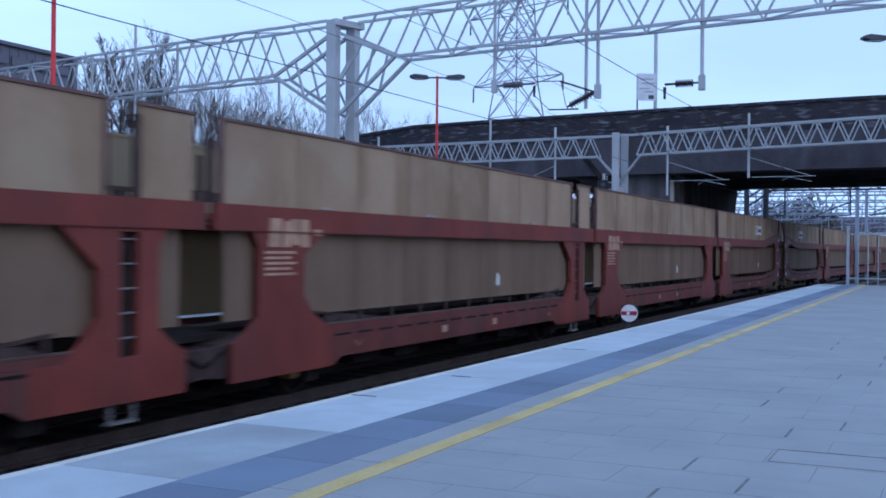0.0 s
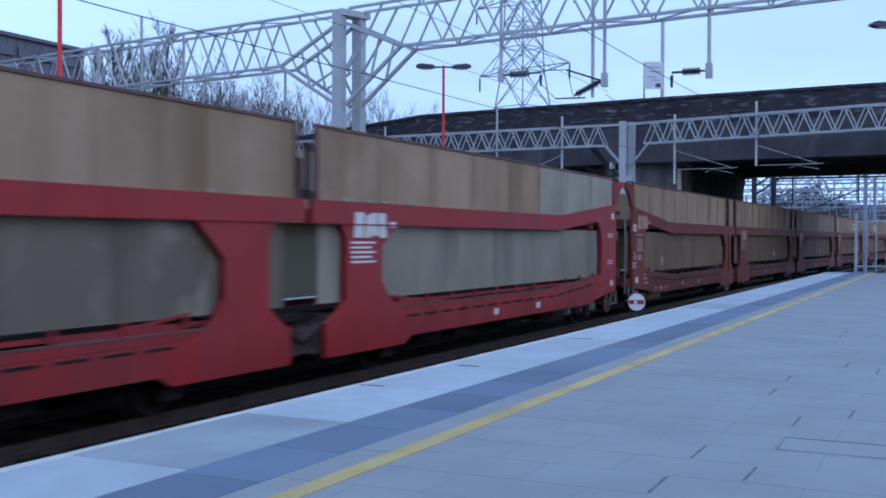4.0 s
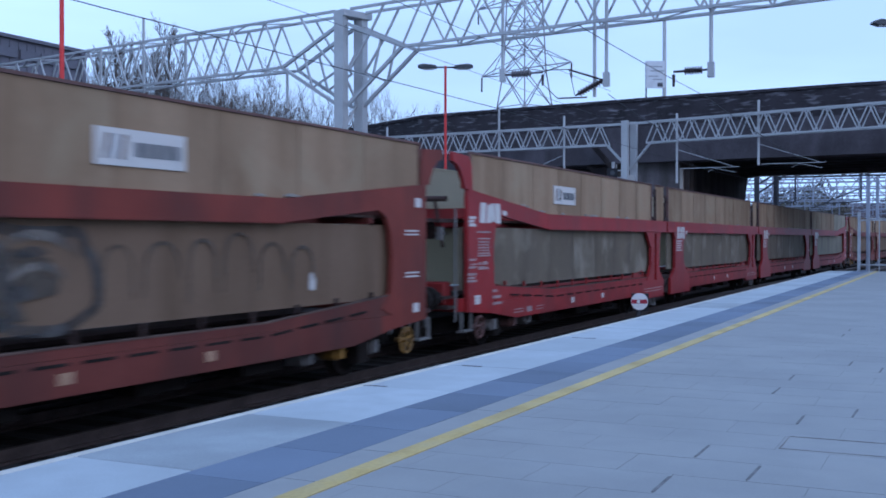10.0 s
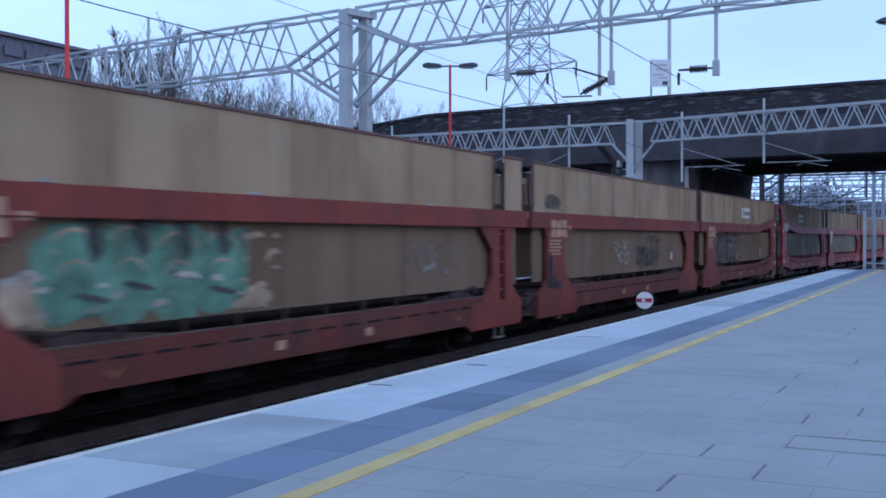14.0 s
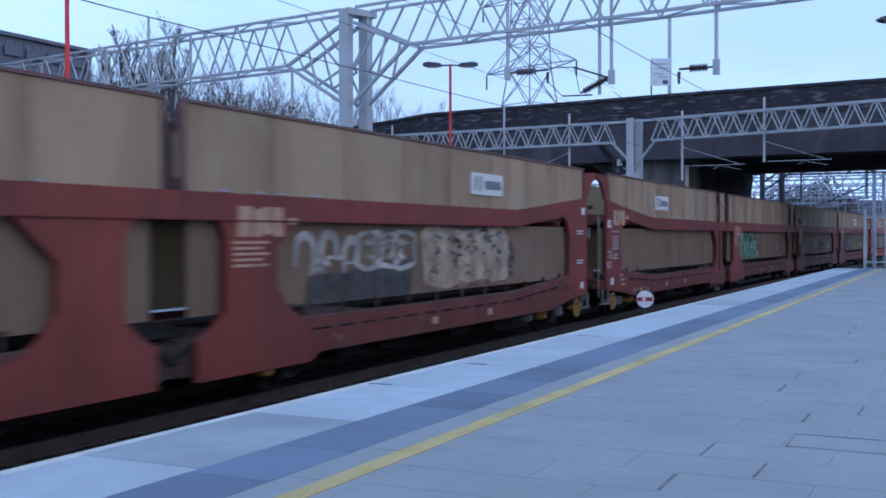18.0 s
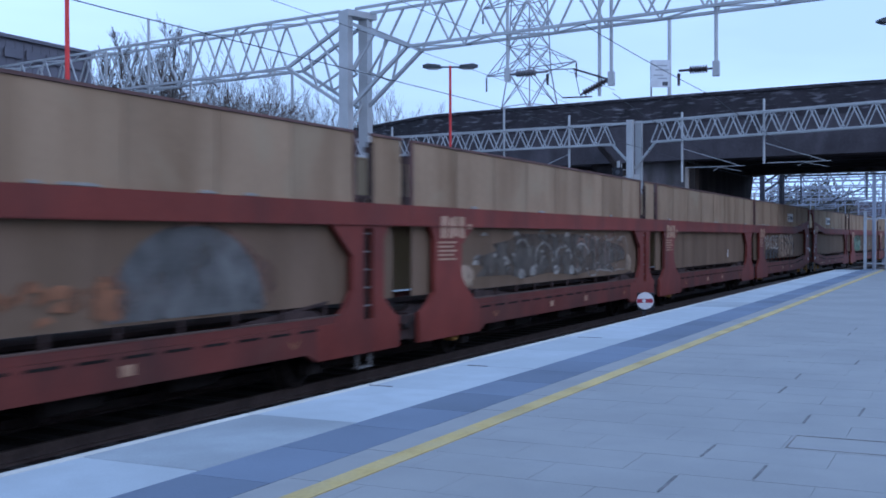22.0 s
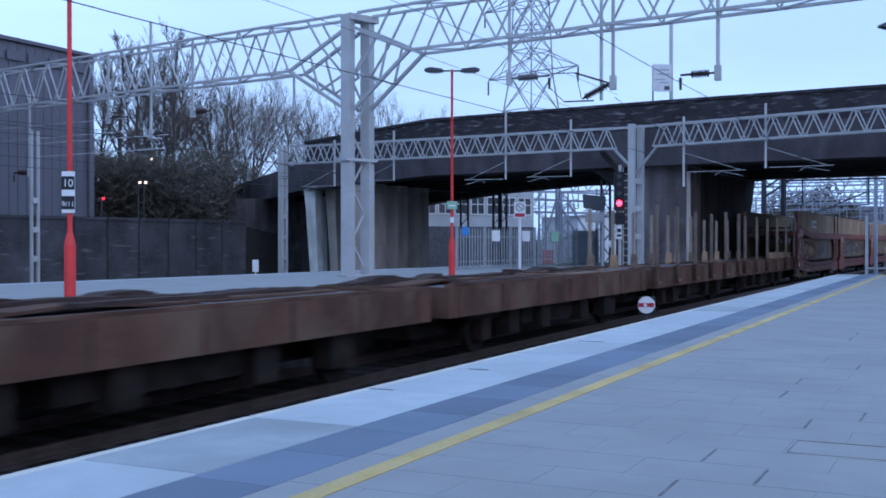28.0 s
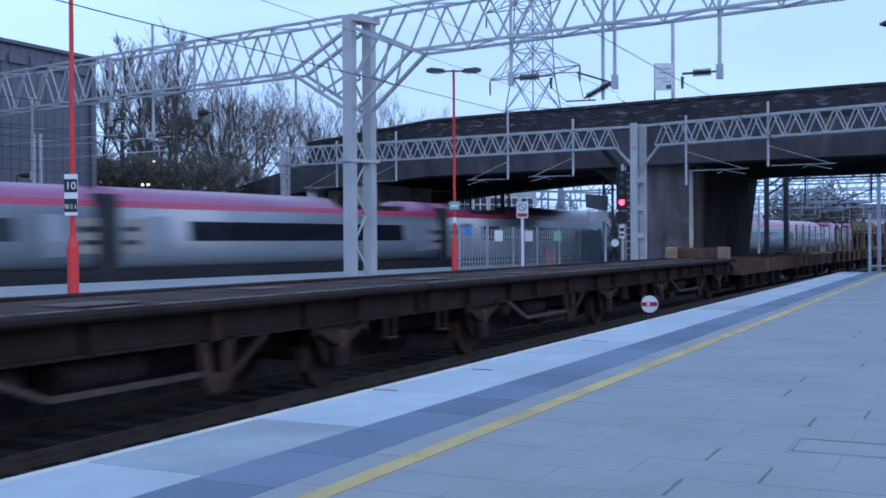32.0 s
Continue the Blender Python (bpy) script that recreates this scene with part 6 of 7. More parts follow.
        part("leaf_spring", spring, OLDRUST, w, "rusty leaf spring")
        part("spring_buckle", boxes((x - 0.07, x + 0.07, -1.19, -1.06, -0.30, -0.06)), RUSTORANGE, w)
        for s in (-1, 1):
            part("spring_shackle", boxes((x + 0.68 * s - 0.05, x + 0.68 * s + 0.05, -1.16, -1.09, -0.10, 0.08)), SKELETAL, w)
            part("brake_block", boxes((x + 0.52 * s - 0.05, x + 0.52 * s + 0.05, -0.86, -0.70, -0.62, -0.28)), OLDRUST, w)
    if block:
        for a, b in ((-1.2, -0.78), (0.74, 1.2)):
            part("timber_block", bevelled(boxes((h - 1.0, h - 0.68, a, b, 0.535, 0.98)), 0.03), TIMBER, w, "pale square timber block")
        part("bulkhead_board", bevelled(boxes((h - 0.95, h - 0.76, -0.777, 0.737, 0.535, 0.95)), 0.015), RUST, w)
        part("brake_stand", boxes((h - 0.36, h - 0.14, -0.5, 0.5, 0.525, 0.80)), SKELETAL, w)
        part("hand_lever", tubes(((h - 0.6, -0.9, 0.58), (h - 0.15, -0.9, 0.62), 0.025), seg=6), WHITE, w)
    return w


for k in range(5):
    front = -243.05 - 12.85 * k
    MOVERS.append((container_flat(12.7, k == 0), front - 6.35))


# ---- passenger train ----
def coach(length, nose=False, way=1):
    """A tilting-train coach: body, roof, window band, doors; the nose tapers and slopes."""
    h = length / 2
    w = thing("passenger_coach", "silver tilting-train coach with magenta roof and dark window band" if not nose else "silver streamlined driving coach with a dark-topped nose", "train coach", group="passenger train")
    prof = [(-1.04, 0.375), (-1.10, 0.38), (-1.22, 0.47), (-1.31, 0.62), (-1.365, 0.82), (-1.388, 1.05), (-1.388, 1.32), (-1.262, 2.28), (-1.215, 2.47), (-1.21, 2.49)]
    roof = [(-1.21, 2.493), (-1.12, 2.723), (-0.98, 3.0), (-0.62, 3.2), (0.0, 3.27), (0.62, 3.2), (0.98, 3.0), (1.12, 2.723), (1.21, 2.493)]
    stations = [(-h + 0.5, 1, 1, 0), (h - 0.5, 1, 1, 0)]
    if nose:
        stations = [(-h + 0.5, 1, 1, 0), (h - 5.0, 1, 1, 0), (h - 3.6, 0.99, 0.96, 0), (h - 2.4, 0.97, 0.86, 0), (h - 1.2, 0.88, 0.68, 0), (h - 0.4, 0.72, 0.48, 0), (h, 0.40, 0.32, 0)]

    def loft(outline, closed, sts):
        bm = bmesh.new()
        rows = [[bm.verts.new((x, y * wy, 0.28 + (z - 0.28) * hz)) for y, z in outline] for x, wy, hz, _ in sts]
        for a, b in zip(rows, rows[1:]):
            for i in range(len(outline) - (0 if closed else 1)):
                j = (i + 1) % len(outline)
                bm.faces.new((a[i], a[j], b[j], b[i]))
        for r in (rows[0], rows[-1]):
            bm.faces.new(r)
        return bm

    side = prof + [(-y, z) for y, z in prof[::-1]]
    body_st, red_st = stations, None
    if nose:
        body_st, red_st = stations[:5], stations[4:]
    part("body", loft(side, True, body_st), TRAINSILVER, w, smooth=True)
    if nose:
        part("roof", loft(roof, True, body_st), TRAINRED, w, smooth=True)
    else:
        part("roof", loft([(-1.21, 2.493), (-1.12, 2.723), (1.12, 2.723), (1.21, 2.493)], True, body_st), TRAINRED, w, "low red roof edge")
        upper = [(-1.12, 2.726), (-1.05, 2.86), (-0.96, 3.0), (-0.62, 3.2), (0.0, 3.27), (0.62, 3.2), (0.96, 3.0), (1.05, 2.86), (1.12, 2.726)]
        for a, b, c, d, tone in ((0.5, 0.5, 2.5, 2.9, TRAINMAUVE), (7.9, 8.5, 13.5, 13.5, TRAINMAUVE), (13.503, 13.503, length - 7.503, length - 7.503, TRAINRED), (length - 7.5, length - 7.5, length - 0.5, length - 0.5, TRAINMAUVE)):
            bm = bmesh.new()
            rows = [[bm.verts.new((way * (h - u), y, 2.726 + (z - 2.726) * f)) for y, z in upper] for u, f in ((a, 0.05 if b > a else 1.0), (b + 0.01, 1.0), (c - 0.01, 1.0), (d, 0.05 if d > c else 1.0))]
            for r, q in zip(rows, rows[1:]):
                for k in range(len(upper) - 1):
                    bm.faces.new((r[k], r[k + 1], q[k + 1], q[k]))
            bm.faces.new(rows[0])
            bm.faces.new(rows[-1])
            part("roof_shroud", bm, tone, w, "mauve roof shroud" if tone is TRAINMAUVE else "red roof shroud", smooth=True)
        for u in (3.3, 4.9, 6.5):
            q = way * (h - u)
            part("roof_equipment", bevelled(boxes((q - 0.62, q + 0.62, -0.75, 0.75, 2.726, 2.98)), 0.05), TRAINDARK, w, "dark equipment in the roof well")
    if nose:
        part("nose", loft(side, True, red_st), TRAINSILVER, w, "rounded silver nose")
        part("nose_top", loft(roof, True, red_st), WINDOWDARK, w, "dark sloping nose top")
        part("windscreen", prisms(([(h - 3.4, 2.66), (h - 2.3, 2.36), (h - 1.5, 2.05), (h - 1.7, 2.30), (h - 2.4, 2.66), (h - 3.2, 2.90)], -0.8, 0.8)), WINDOWDARK, w)
    wx0, wx1 = -h + 3.6, (h - 3.6 if not nose else h - 8.2)
    for s in (-1, 1):
        for i in range(9):
            a, b = wx0 + (wx1 - wx0) * i / 9, wx0 + (wx1 - wx0) * (i + 1) / 9
            bm = bmesh.new()
            v = [bm.verts.new(p) for p in ((a, 1.399 * s, 1.32), (b - 0.008, 1.399 * s, 1.32), (b - 0.008, 1.303 * s, 2.05), (a, 1.303 * s, 2.05))]
            bm.faces.new(v)
            v2 = [bm.verts.new(p) for p in ((a, 1.377 * s, 1.32), (b - 0.008, 1.377 * s, 1.32), (b - 0.008, 1.28 * s, 2.05), (a, 1.28 * s, 2.05))]
            bm.faces.new(v2[::-1])
            for q in range(4):
                bm.faces.new((v[q], v2[q], v2[(q + 1) % 4], v[(q + 1) % 4]))
            part("window", bm, WINDOWDARK, w)
        for x in ((-h + 1.6, h - 2.6) if not nose else (-h + 1.6,)):
            bm = bmesh.new()
            rows = [[bm.verts.new((q, y * s, z)) for q in (x, x + 1.0)] for y, z in ((1.375, 0.80), (1.397, 1.05), (1.397, 1.32), (1.284, 2.2), (1.262, 2.2), (1.375, 1.32), (1.375, 1.05), (1.355, 0.80))]
            for r, q in zip(rows, rows[1:] + rows[:1]):
                bm.faces.new((r[0], r[1], q[1], q[0]))
            for k in range(2):
                bm.faces.new([r[k] for r in rows])
            part("door", bm, TRAINSILVER, w)
    part("underframe", boxes((-h + 0.4, (h - 0.4 if not nose else h - 2.5), -1.2, 1.2, -0.45, 0.372)), TRAINDARK, w)
    for x in (-h + 3.4, h - 3.4 if not nose else h - 4.6):
        bogie = part("bogie", boxes((x - 2.0, x + 2.0, -1.22, -1.05, -0.6, -0.3)), TRAINDARK, w)
        for dx in (-1.3, 1.3):
            for s in (-1, 1):
                part("wheel", tubes(((x + dx, 0.70 * s, RAIL + 0.44), (x + dx, 0.86 * s, RAIL + 0.44), 0.44), seg=18), TRAINDARK, bogie)
    part("gangway", boxes((-h - 0.49, -h + 0.49, -1.15, 1.15, -0.2, 2.95)), BELLOWS, w, "black concertina gangway")
    for z, dx in ((1.12, 0.95), (1.5, 1.05), (2.0, 0.9)):
        part("end_panel", boxes((-h + 0.505, -h + 0.505 + dx, -1.40, -1.382, z - 0.22, z + 0.1)), PALEFITTING, w)
        if not nose:
            part("end_panel", boxes((h - 0.505 - dx, h - 0.505, -1.40, -1.382, z - 0.22, z + 0.1)), PALEFITTING, w)
    for z in (1.2, 1.66):
        part("end_fitting", boxes((-h + 0.505, -h + 1.1, -1.42, -1.401, z, z + 0.16)), BELLOWS, w)
        if not nose:
            part("end_fitting", boxes((h - 1.1, h - 0.505, -1.42, -1.401, z, z + 0.16)), BELLOWS, w)
    if nose:
        part("pantograph_well", prisms(([(h - 8.0, 3.15), (h - 5.6, 3.1), (h - 6.0, 3.38), (h - 7.6, 3.40)], -0.6, 0.6)), TRAINRED, w)
        part("emblem", boxes((h - 5.4, h - 4.0, -1.33, -1.30, 1.35, 1.75)), TRAINRED, w, "red plain emblem")
    return w


COACHES = []
lead = coach(21.75, True)
COACHES.append((lead, 21.75 / 2))
plain, turned = coach(20.9), coach(20.9, way=-1)
for i in range(8):
    c = turned if i == 0 else plain if i == 1 else copy_thing(plain if i == 5 else turned, Matrix())
    COACHES.append((c, -20.9 * (i + 0.5)))


# ---- lamps, signs and signals ----
def at(across, away):
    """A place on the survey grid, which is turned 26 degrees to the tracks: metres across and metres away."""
    return away * 0.898 + across * 0.44, away * 0.44 - across * 0.898 - 4.55


def lamp_post(x, y, turn, signs):
    w = thing("platform_lamp", "red painted platform lamp post with twin flat dark heads", "lamp post", pose(x, y, 0, 0, 0, turn), group="platform lamps")
    bm = bmesh.new()
    tube(bm, (0, 0, 0), (0, 0, 1.15), 0.115, seg=16)
    tube(bm, (0, 0, 1.15), (0, 0, 1.4), 0.115, 0.062, seg=16)
    part("base_sleeve", bm, LAMPRED, w)
    bm = bmesh.new()
    tube(bm, (0, 0, 1.4), (0, 0, 7.35), 0.053, 0.044, seg=12)
    part("pole", bm, LAMPRED, w)
    part("crossbar", tubes(((-0.35, 0, 7.3), (0.35, 0, 7.3), 0.03)), LAMPGREY, w)
    for s in (-1, 1):
        bm = bmesh.new()
        pts = [(0.3 * s, 7.265), (0.82 * s, 7.25), (0.98 * s, 7.30), (0.97 * s, 7.36), (0.8 * s, 7.41), (0.35 * s, 7.36)]
        prism(bm, pts if s > 0 else pts[::-1], -0.17, 0.17)
        head = part("lamp_head", bm, LAMPGREY, w)
        part("lens", boxes((min(0.42 * s, 0.8 * s), max(0.42 * s, 0.8 * s), -0.12, 0.12, 7.225, 7.249)), GALV, head)
    if signs:
        part("sign_board", boxes((-0.132, 0.132, -0.10, -0.075, 1.80, 2.64)), WHITESIGN, w)
        for z, txt, size in ((2.29, "10", 0.22), (1.89, "9/11", 0.145)):
            part("sign_panel", boxes((-0.132, 0.132, -0.108, -0.101, z - 0.02, z + 0.25)), BLACKSIGN, w)
            c = bpy.data.curves.new("number", "FONT")
            c.body, c.size, c.align_x, c.extrude = txt, size, "CENTER", 0.001
            c.materials.append(WHITESIGN)
            ob = new("number", c)
            ob.parent = w
            ob.matrix_basis = pose(0, -0.110, z + 0.04, 90, 0, 0)
    else:
        part("sign_board", boxes((-0.18, 0.18, -0.10, -0.08, 2.38, 2.66)), GREENSIGN, w, "small green notice")
        part("notice_strip", boxes((-0.12, 0.12, -0.106, -0.101, 2.48, 2.53)), WHITESIGN, w)
        part("blue_notice", boxes((0.35, 0.60, -0.10, -0.08, 1.45, 1.75)), BLUESIGN, w)
        part("band", tubes(((0, 0, 1.9), (0, 0, 2.1), 0.07), seg=12), WHITESIGN, w)
    return w


lamp_post(16.3, 11.9, -64, True)
lamp_post(34.45, 11.97, -64, False)
lamp_post(33.15, -3.15, -64, False)

disc = thing("shunting_disc", "round white shunting disc with a red bar beside the track", "railway signal", pose(27.08, 2.89, -0.41, 0, 0, -65))
part("disc_plate", tubes(((0, 0.0, 0), (0, 0.03, 0), 0.22), seg=32), WHITESIGN, disc)
part("red_bar", boxes((-0.21, 0.19, -0.006, -0.001, -0.05, 0.05)), REDSIGN, disc)
part("lens", tubes(((-0.03, -0.012, 0), (-0.03, -0.007, 0), 0.045), seg=16), WHITESIGN, disc)
part("lens", tubes(((0.14, -0.012, 0.0), (0.14, -0.007, 0.0), 0.06), seg=16), REDSIGN, disc)
part("case", boxes((-0.17, 0.24, 0.031, 0.25, -0.25, 0.2)), BLACKSIGN, disc)
part("post", boxes((-0.05, 0.05, 0.10, 0.2, -0.78, -0.251)), LAMPGREY, disc)

signal = thing("colour_light_signal", "black colour-light signal showing red on a post", "railway signal", pose(45.6, 9.2, 0, 0, 0, -68))
part("post", tubes(((0.05, 0.25, 0.0), (0.05, 0.25, 4.6), 0.07)), GALV, signal)
head = part("head", boxes((-0.22, 0.22, 0.05, 0.22, 2.6, 4.3)), BLACKSIGN, signal)
part("lit_lens", tubes(((0, 0.0, 2.92), (0, 0.04, 2.92), 0.125), seg=20), SIGNALRED, head, "glowing red lens")
for z in (3.35, 3.75, 4.1):
    part("dark_lens", tubes(((0, 0.02, z), (0, 0.046, z), 0.1), seg=16), LAMPGREY, head)
part("hood", prisms(([(-0.17, 3.0), (-0.12, 3.1), (0.0, 3.14), (0.12, 3.1), (0.17, 3.0), (0.15, 3.0), (0.11, 3.08), (0.0, 3.115), (-0.11, 3.08), (-0.15, 3.0)], -0.15, 0.049)), BLACKSIGN, head)
part("lower_box", boxes((-0.25, 0.25, 0.05, 0.3, 2.0, 2.5)), BLACKSIGN, signal)
plate = part("number_plate", boxes((-0.12, 0.12, 0.02, 0.06, 1.35, 1.95)), WHITESIGN, signal)
for z0, z1 in ((1.45, 1.55), (1.65, 1.8)):
    part("plate_bar", boxes((-0.09, 0.09, 0.012, 0.018, z0, z1)), BLACKSIGN, plate)
part("white_plate", tubes(((-0.3, 0.0, 1.15), (-0.3, 0.03, 1.15), 0.17), seg=20), WHITESIGN, signal)
part("ladder", boxes((0.18, 0.22, 0.3, 0.34, 0, 4.5), (0.5, 0.54, 0.3, 0.34, 0, 4.5), *[(0.2, 0.52, 0.31, 0.33, 0.3 * i, 0.3 * i + 0.03) for i in range(1, 15)]), GALV, signal)
mon = thing("platform_monitor", "grey monitor case on a bracket beside the signal", "monitor", pose(46.2, 10.4, 0, 0, 0, -62))
part("case", prisms(([(-0.55, 2.75), (0.35, 2.6), (0.4, 3.25), (-0.6, 3.35)], 0, 0.4)), LAMPGREY, mon)
part("hood", boxes((-0.45, 0.35, 0.0, 0.5, 2.1, 2.55)), GALV, mon)
part("post", tubes(((0.3, 0.3, 0.0), (0.3, 0.3, 3.3), 0.06)), GALV, mon)

nosign = thing("warning_sign", "white warning sign with a red ring on a pale post", "sign", pose(45.4, 13.8, 0, 0, 0, -65))
part("post", tubes(((0, 0.08, 0), (0, 0.08, 3.0), 0.07)), WHITESIGN, nosign)
part("board", boxes((-0.26, 0.26, 0, 0.03, 2.3, 3.05)), WHITESIGN, nosign)
bm = bmesh.new()
prev = None
for k in range(21):
    p = (0.17 * math.cos(k * math.tau / 20), -0.008, 2.80 + 0.17 * math.sin(k * math.tau / 20))
    if prev:
        tube(bm, prev, p, 0.018, seg=5)
    prev = p
tube(bm, (-0.12, -0.008, 2.92), (0.12, -0.008, 2.68), 0.018, seg=5)
part("ring", bm, BLACKSIGN, nosign)
part("red_strip", boxes((-0.22, 0.22, -0.006, -0.001, 2.36, 2.52)), REDSIGN, nosign)

# palisade fence on the island platform
fence = thing("palisade_fence", "galvanised palisade fence at the end of the island platform", "fence")
pale_mesh = mesh_of(prisms(([(-0.04, 0.05), (0.04, 0.05), (0.04, 1.72), (0.0, 1.86), (-0.04, 1.72)], -0.012, 0.012)), "pale")
A, B = Vector((42.4, 15.5, 0)), Vector((57.5, 14.0, 0))
way = (B - A).normalized()
turn = math.degrees(math.atan2(way.y, way.x))
n = int((B - A).length / 0.25)
for i in range(n):
    p = A + way * 0.25 * i
    link("pale", pale_mesh, FENCE, fence, m=pose(p.x, p.y, 0, 0, 0, turn))
for z in (0.35, 1.45):
    bar("rail", A + Vector((0.02, 0.03, z)), B + Vector((0.02, 0.03, z)), 0.045, FENCE, fence)
for i in range(7):
    p = A + way * 2.5 * i
    bar("fence_post", p + Vector((0, 0.05, 0)), p + Vector((0, 0.05, 1.95)), 0.09, FENCE, fence)
for i, (s, mat) in enumerate(((3.2, WHITESIGN), (6.2, WHITESIGN), (9.4, GREENSIGN))):
    p = A + way * s
    ob = thing("notice_box", "small %s notice on the palisade fence" % ("white" if mat is WHITESIGN else "green"), "sign", pose(p.x, p.y - 0.1, 1.25, 0, 0, turn - 40))
    part("plate", boxes((-0.2, 0.2, -0.08, 0.05, 0, 0.5)), mat, ob)
    part("bracket", boxes((-0.03, 0.03, 0.05, 0.25, 0.1, 0.4)), FENCE, ob)

cabinet = thing("lineside_cabinet", "small red lineside cabinet behind the palisade fence", "cabinet", pose(*at(5.87, 60), 0, 0, 0, -60))
part("case", bevelled(boxes((-0.28, 0.28, -0.2, 0.2, 0, 0.72)), 0.02), LAMPRED, cabinet)
part("lid", boxes((-0.31, 0.31, -0.23, 0.23, 0.723, 0.78)), LAMPRED, cabinet)
hoard = thing("hoarding", "blue-grey sheet hoarding behind the palisade fence", "hoarding", pose(*at(8.12, 61), 0, 0, 0, -60))
for i in range(3):
    part("sheet", boxes((-0.75 + 0.5 * i, -0.26 + 0.5 * i, -0.02, 0.02, 0.05, 1.85)), HOARDING, hoard)
for x in (-0.7, 0.7):
    part("post", boxes((x - 0.04, x + 0.04, 0.021, 0.10, 0, 1.9)), FENCE, hoard)
marker = thing("track_marker", "small white board on a short post beside the far track", "sign", pose(39.7, 24.3, -1.08, 0, 0, -55))
part("post", tubes(((0, 0.04, 0), (0, 0.04, 1.5), 0.035)), WHITESIGN, marker)
part("board", boxes((-0.14, 0.14, -0.02, 0.005, 0.95, 1.5)), WHITESIGN, marker)

# fence at the end of the near platform
endf = thing("end_fence", "blue-grey steel fence closing the end of the platform", "fence")
for i in range(18):
    y = -1.15 - 0.35 * i
    bar("fence_post" if i % 4 == 0 else "pale", (42.6, y, 0), (42.6, y, 2.2 if i % 4 == 0 else 2.05), 0.1 if i % 4 == 0 else 0.035, FENCE, endf)
for z in (0.25, 1.9):
    bar("rail", (42.6, -1.1, z), (42.6, -7.2, z), 0.05, FENCE, endf)


# ---- retaining wall and buildings ----
wall = thing("wall_retaining", "dark stained retaining wall beyond the far tracks", "wall", kind="structure")
for i in range(26):
    x = -4 + 2.2 * i
    bm = boxes((x, x + 2.197, 0, 0.4, -1.2, 2.35), (x, x + 2.197, -0.06, 0.46, 2.352, 2.5))
    part("wall_panel", bm, DARKWALL, wall, m=pose(0, 36.4 - 0.06 * (x - 25), 0, 0, 0, 0))
bm = bmesh.new()
rnd = random.Random(4)
for i in range(420):
    x = rnd.uniform(0, 52)
    y = 34.5 + rnd.uniform(-2.0, 1.6) - 0.06 * (x - 25)
    s = rnd.uniform(0.1, 0.4)
    for k in range(5):
        a = rnd.uniform(0, 6.28)
        tube(bm, (x, y, -1.15), (x + s * math.cos(a), y + s * math.sin(a), -1.15 + s * rnd.uniform(1, 2)), 0.02, 0.004, seg=4)
tagged(part("trackside_weeds", bm, SCRUB, None), "low dark weeds along the foot of the wall", "weeds", kind="stuff")

hall = thing("industrial_building", "tall blue-grey clad industrial building with ribbed sheeting", "building")
part("wall", boxes((-30, 46.8, 41.2, 75, -1.2, 11.9)), CLADDING, hall)
part("roof", boxes((-30.2, 47.0, 41.0, 75.2, 11.903, 12.1)), CLADDING, hall)
rib = mesh_of(boxes((0, 0.10, 41.165, 41.197, -1.1, 11.8)), "cladding_rib")
for i in range(70):
    link("cladding_rib", rib, CLADDING, hall, m=pose(5 + 0.6 * i, 0, 0))
band = mesh_of(boxes((0, 1.2, 41.05, 41.115, 10.9, 11.4)), "vent_louvre")
for i in range(28):
    link("vent_louvre", band, CLADDING, hall, m=pose(6 + 1.45 * i, 0, 0))
part("corner_trim", boxes((46.6, 46.95, 40.95, 41.1, -1.1, 11.9)), CLADDING, hall)

office = thing("office_building", "low office building with white window frames behind the bridge", "building")
part("wall", boxes((0, 17, 0, 12, -1.2, 6.6)), OFFICE, office, m=pose(78, 41, 0, 0, 0, -35))
part("lower_wall", boxes((-0.05, 17, -0.08, -0.003, -1.2, 2.6)), OFFICEDARK, office, m=pose(78, 41, 0, 0, 0, -35))
pane = mesh_of(boxes((0.08, 1.35, -0.05, -0.004, 3.75, 5.2)), "window_pane")
fr = bmesh.new()
for d in ((0, 1.45, -0.09, -0.052, 3.65, 3.75), (0, 1.45, -0.09, -0.052, 5.2, 5.3), (0, 0.08, -0.09, -0.052, 3.751, 5.199), (1.37, 1.45, -0.09, -0.052, 3.751, 5.199), (0.68, 0.75, -0.09, -0.052, 3.751, 5.199), (0.08, 1.37, -0.09, -0.053, 4.55, 4.61)):
    box(fr, *d)
fr = mesh_of(fr, "window_frame")
for i in range(10):
    m = pose(78, 41, 0, 0, 0, -35) @ pose(0.4 + 1.65 * i, 0, 0)
    window = link("window_frame", fr, WHITESIGN, office, m=m)
    link("window_pane", pane, GLASSDARK, window)
part("roof_edge", boxes((-0.2, 17.2, -0.3, 12.2, 6.603, 6.8)), WHITESIGN, office, m=pose(78, 41, 0, 0, 0, -35))

shed = thing("pale_shed", "pale sheet-clad shed seen under the bridge", "building")
part("wall", boxes((0, 18, 0, 10, -1.2, 3.6)), SHEDWHITE, shed, m=pose(92, 27, 0, 0, 0, -50))
part("roof", prisms(([(-0.3, 3.603), (18.3, 3.603), (9, 5.0)], -0.3, 10.3)), SHEDWHITE, shed, m=pose(92, 27, 0, 0, 0, -50))


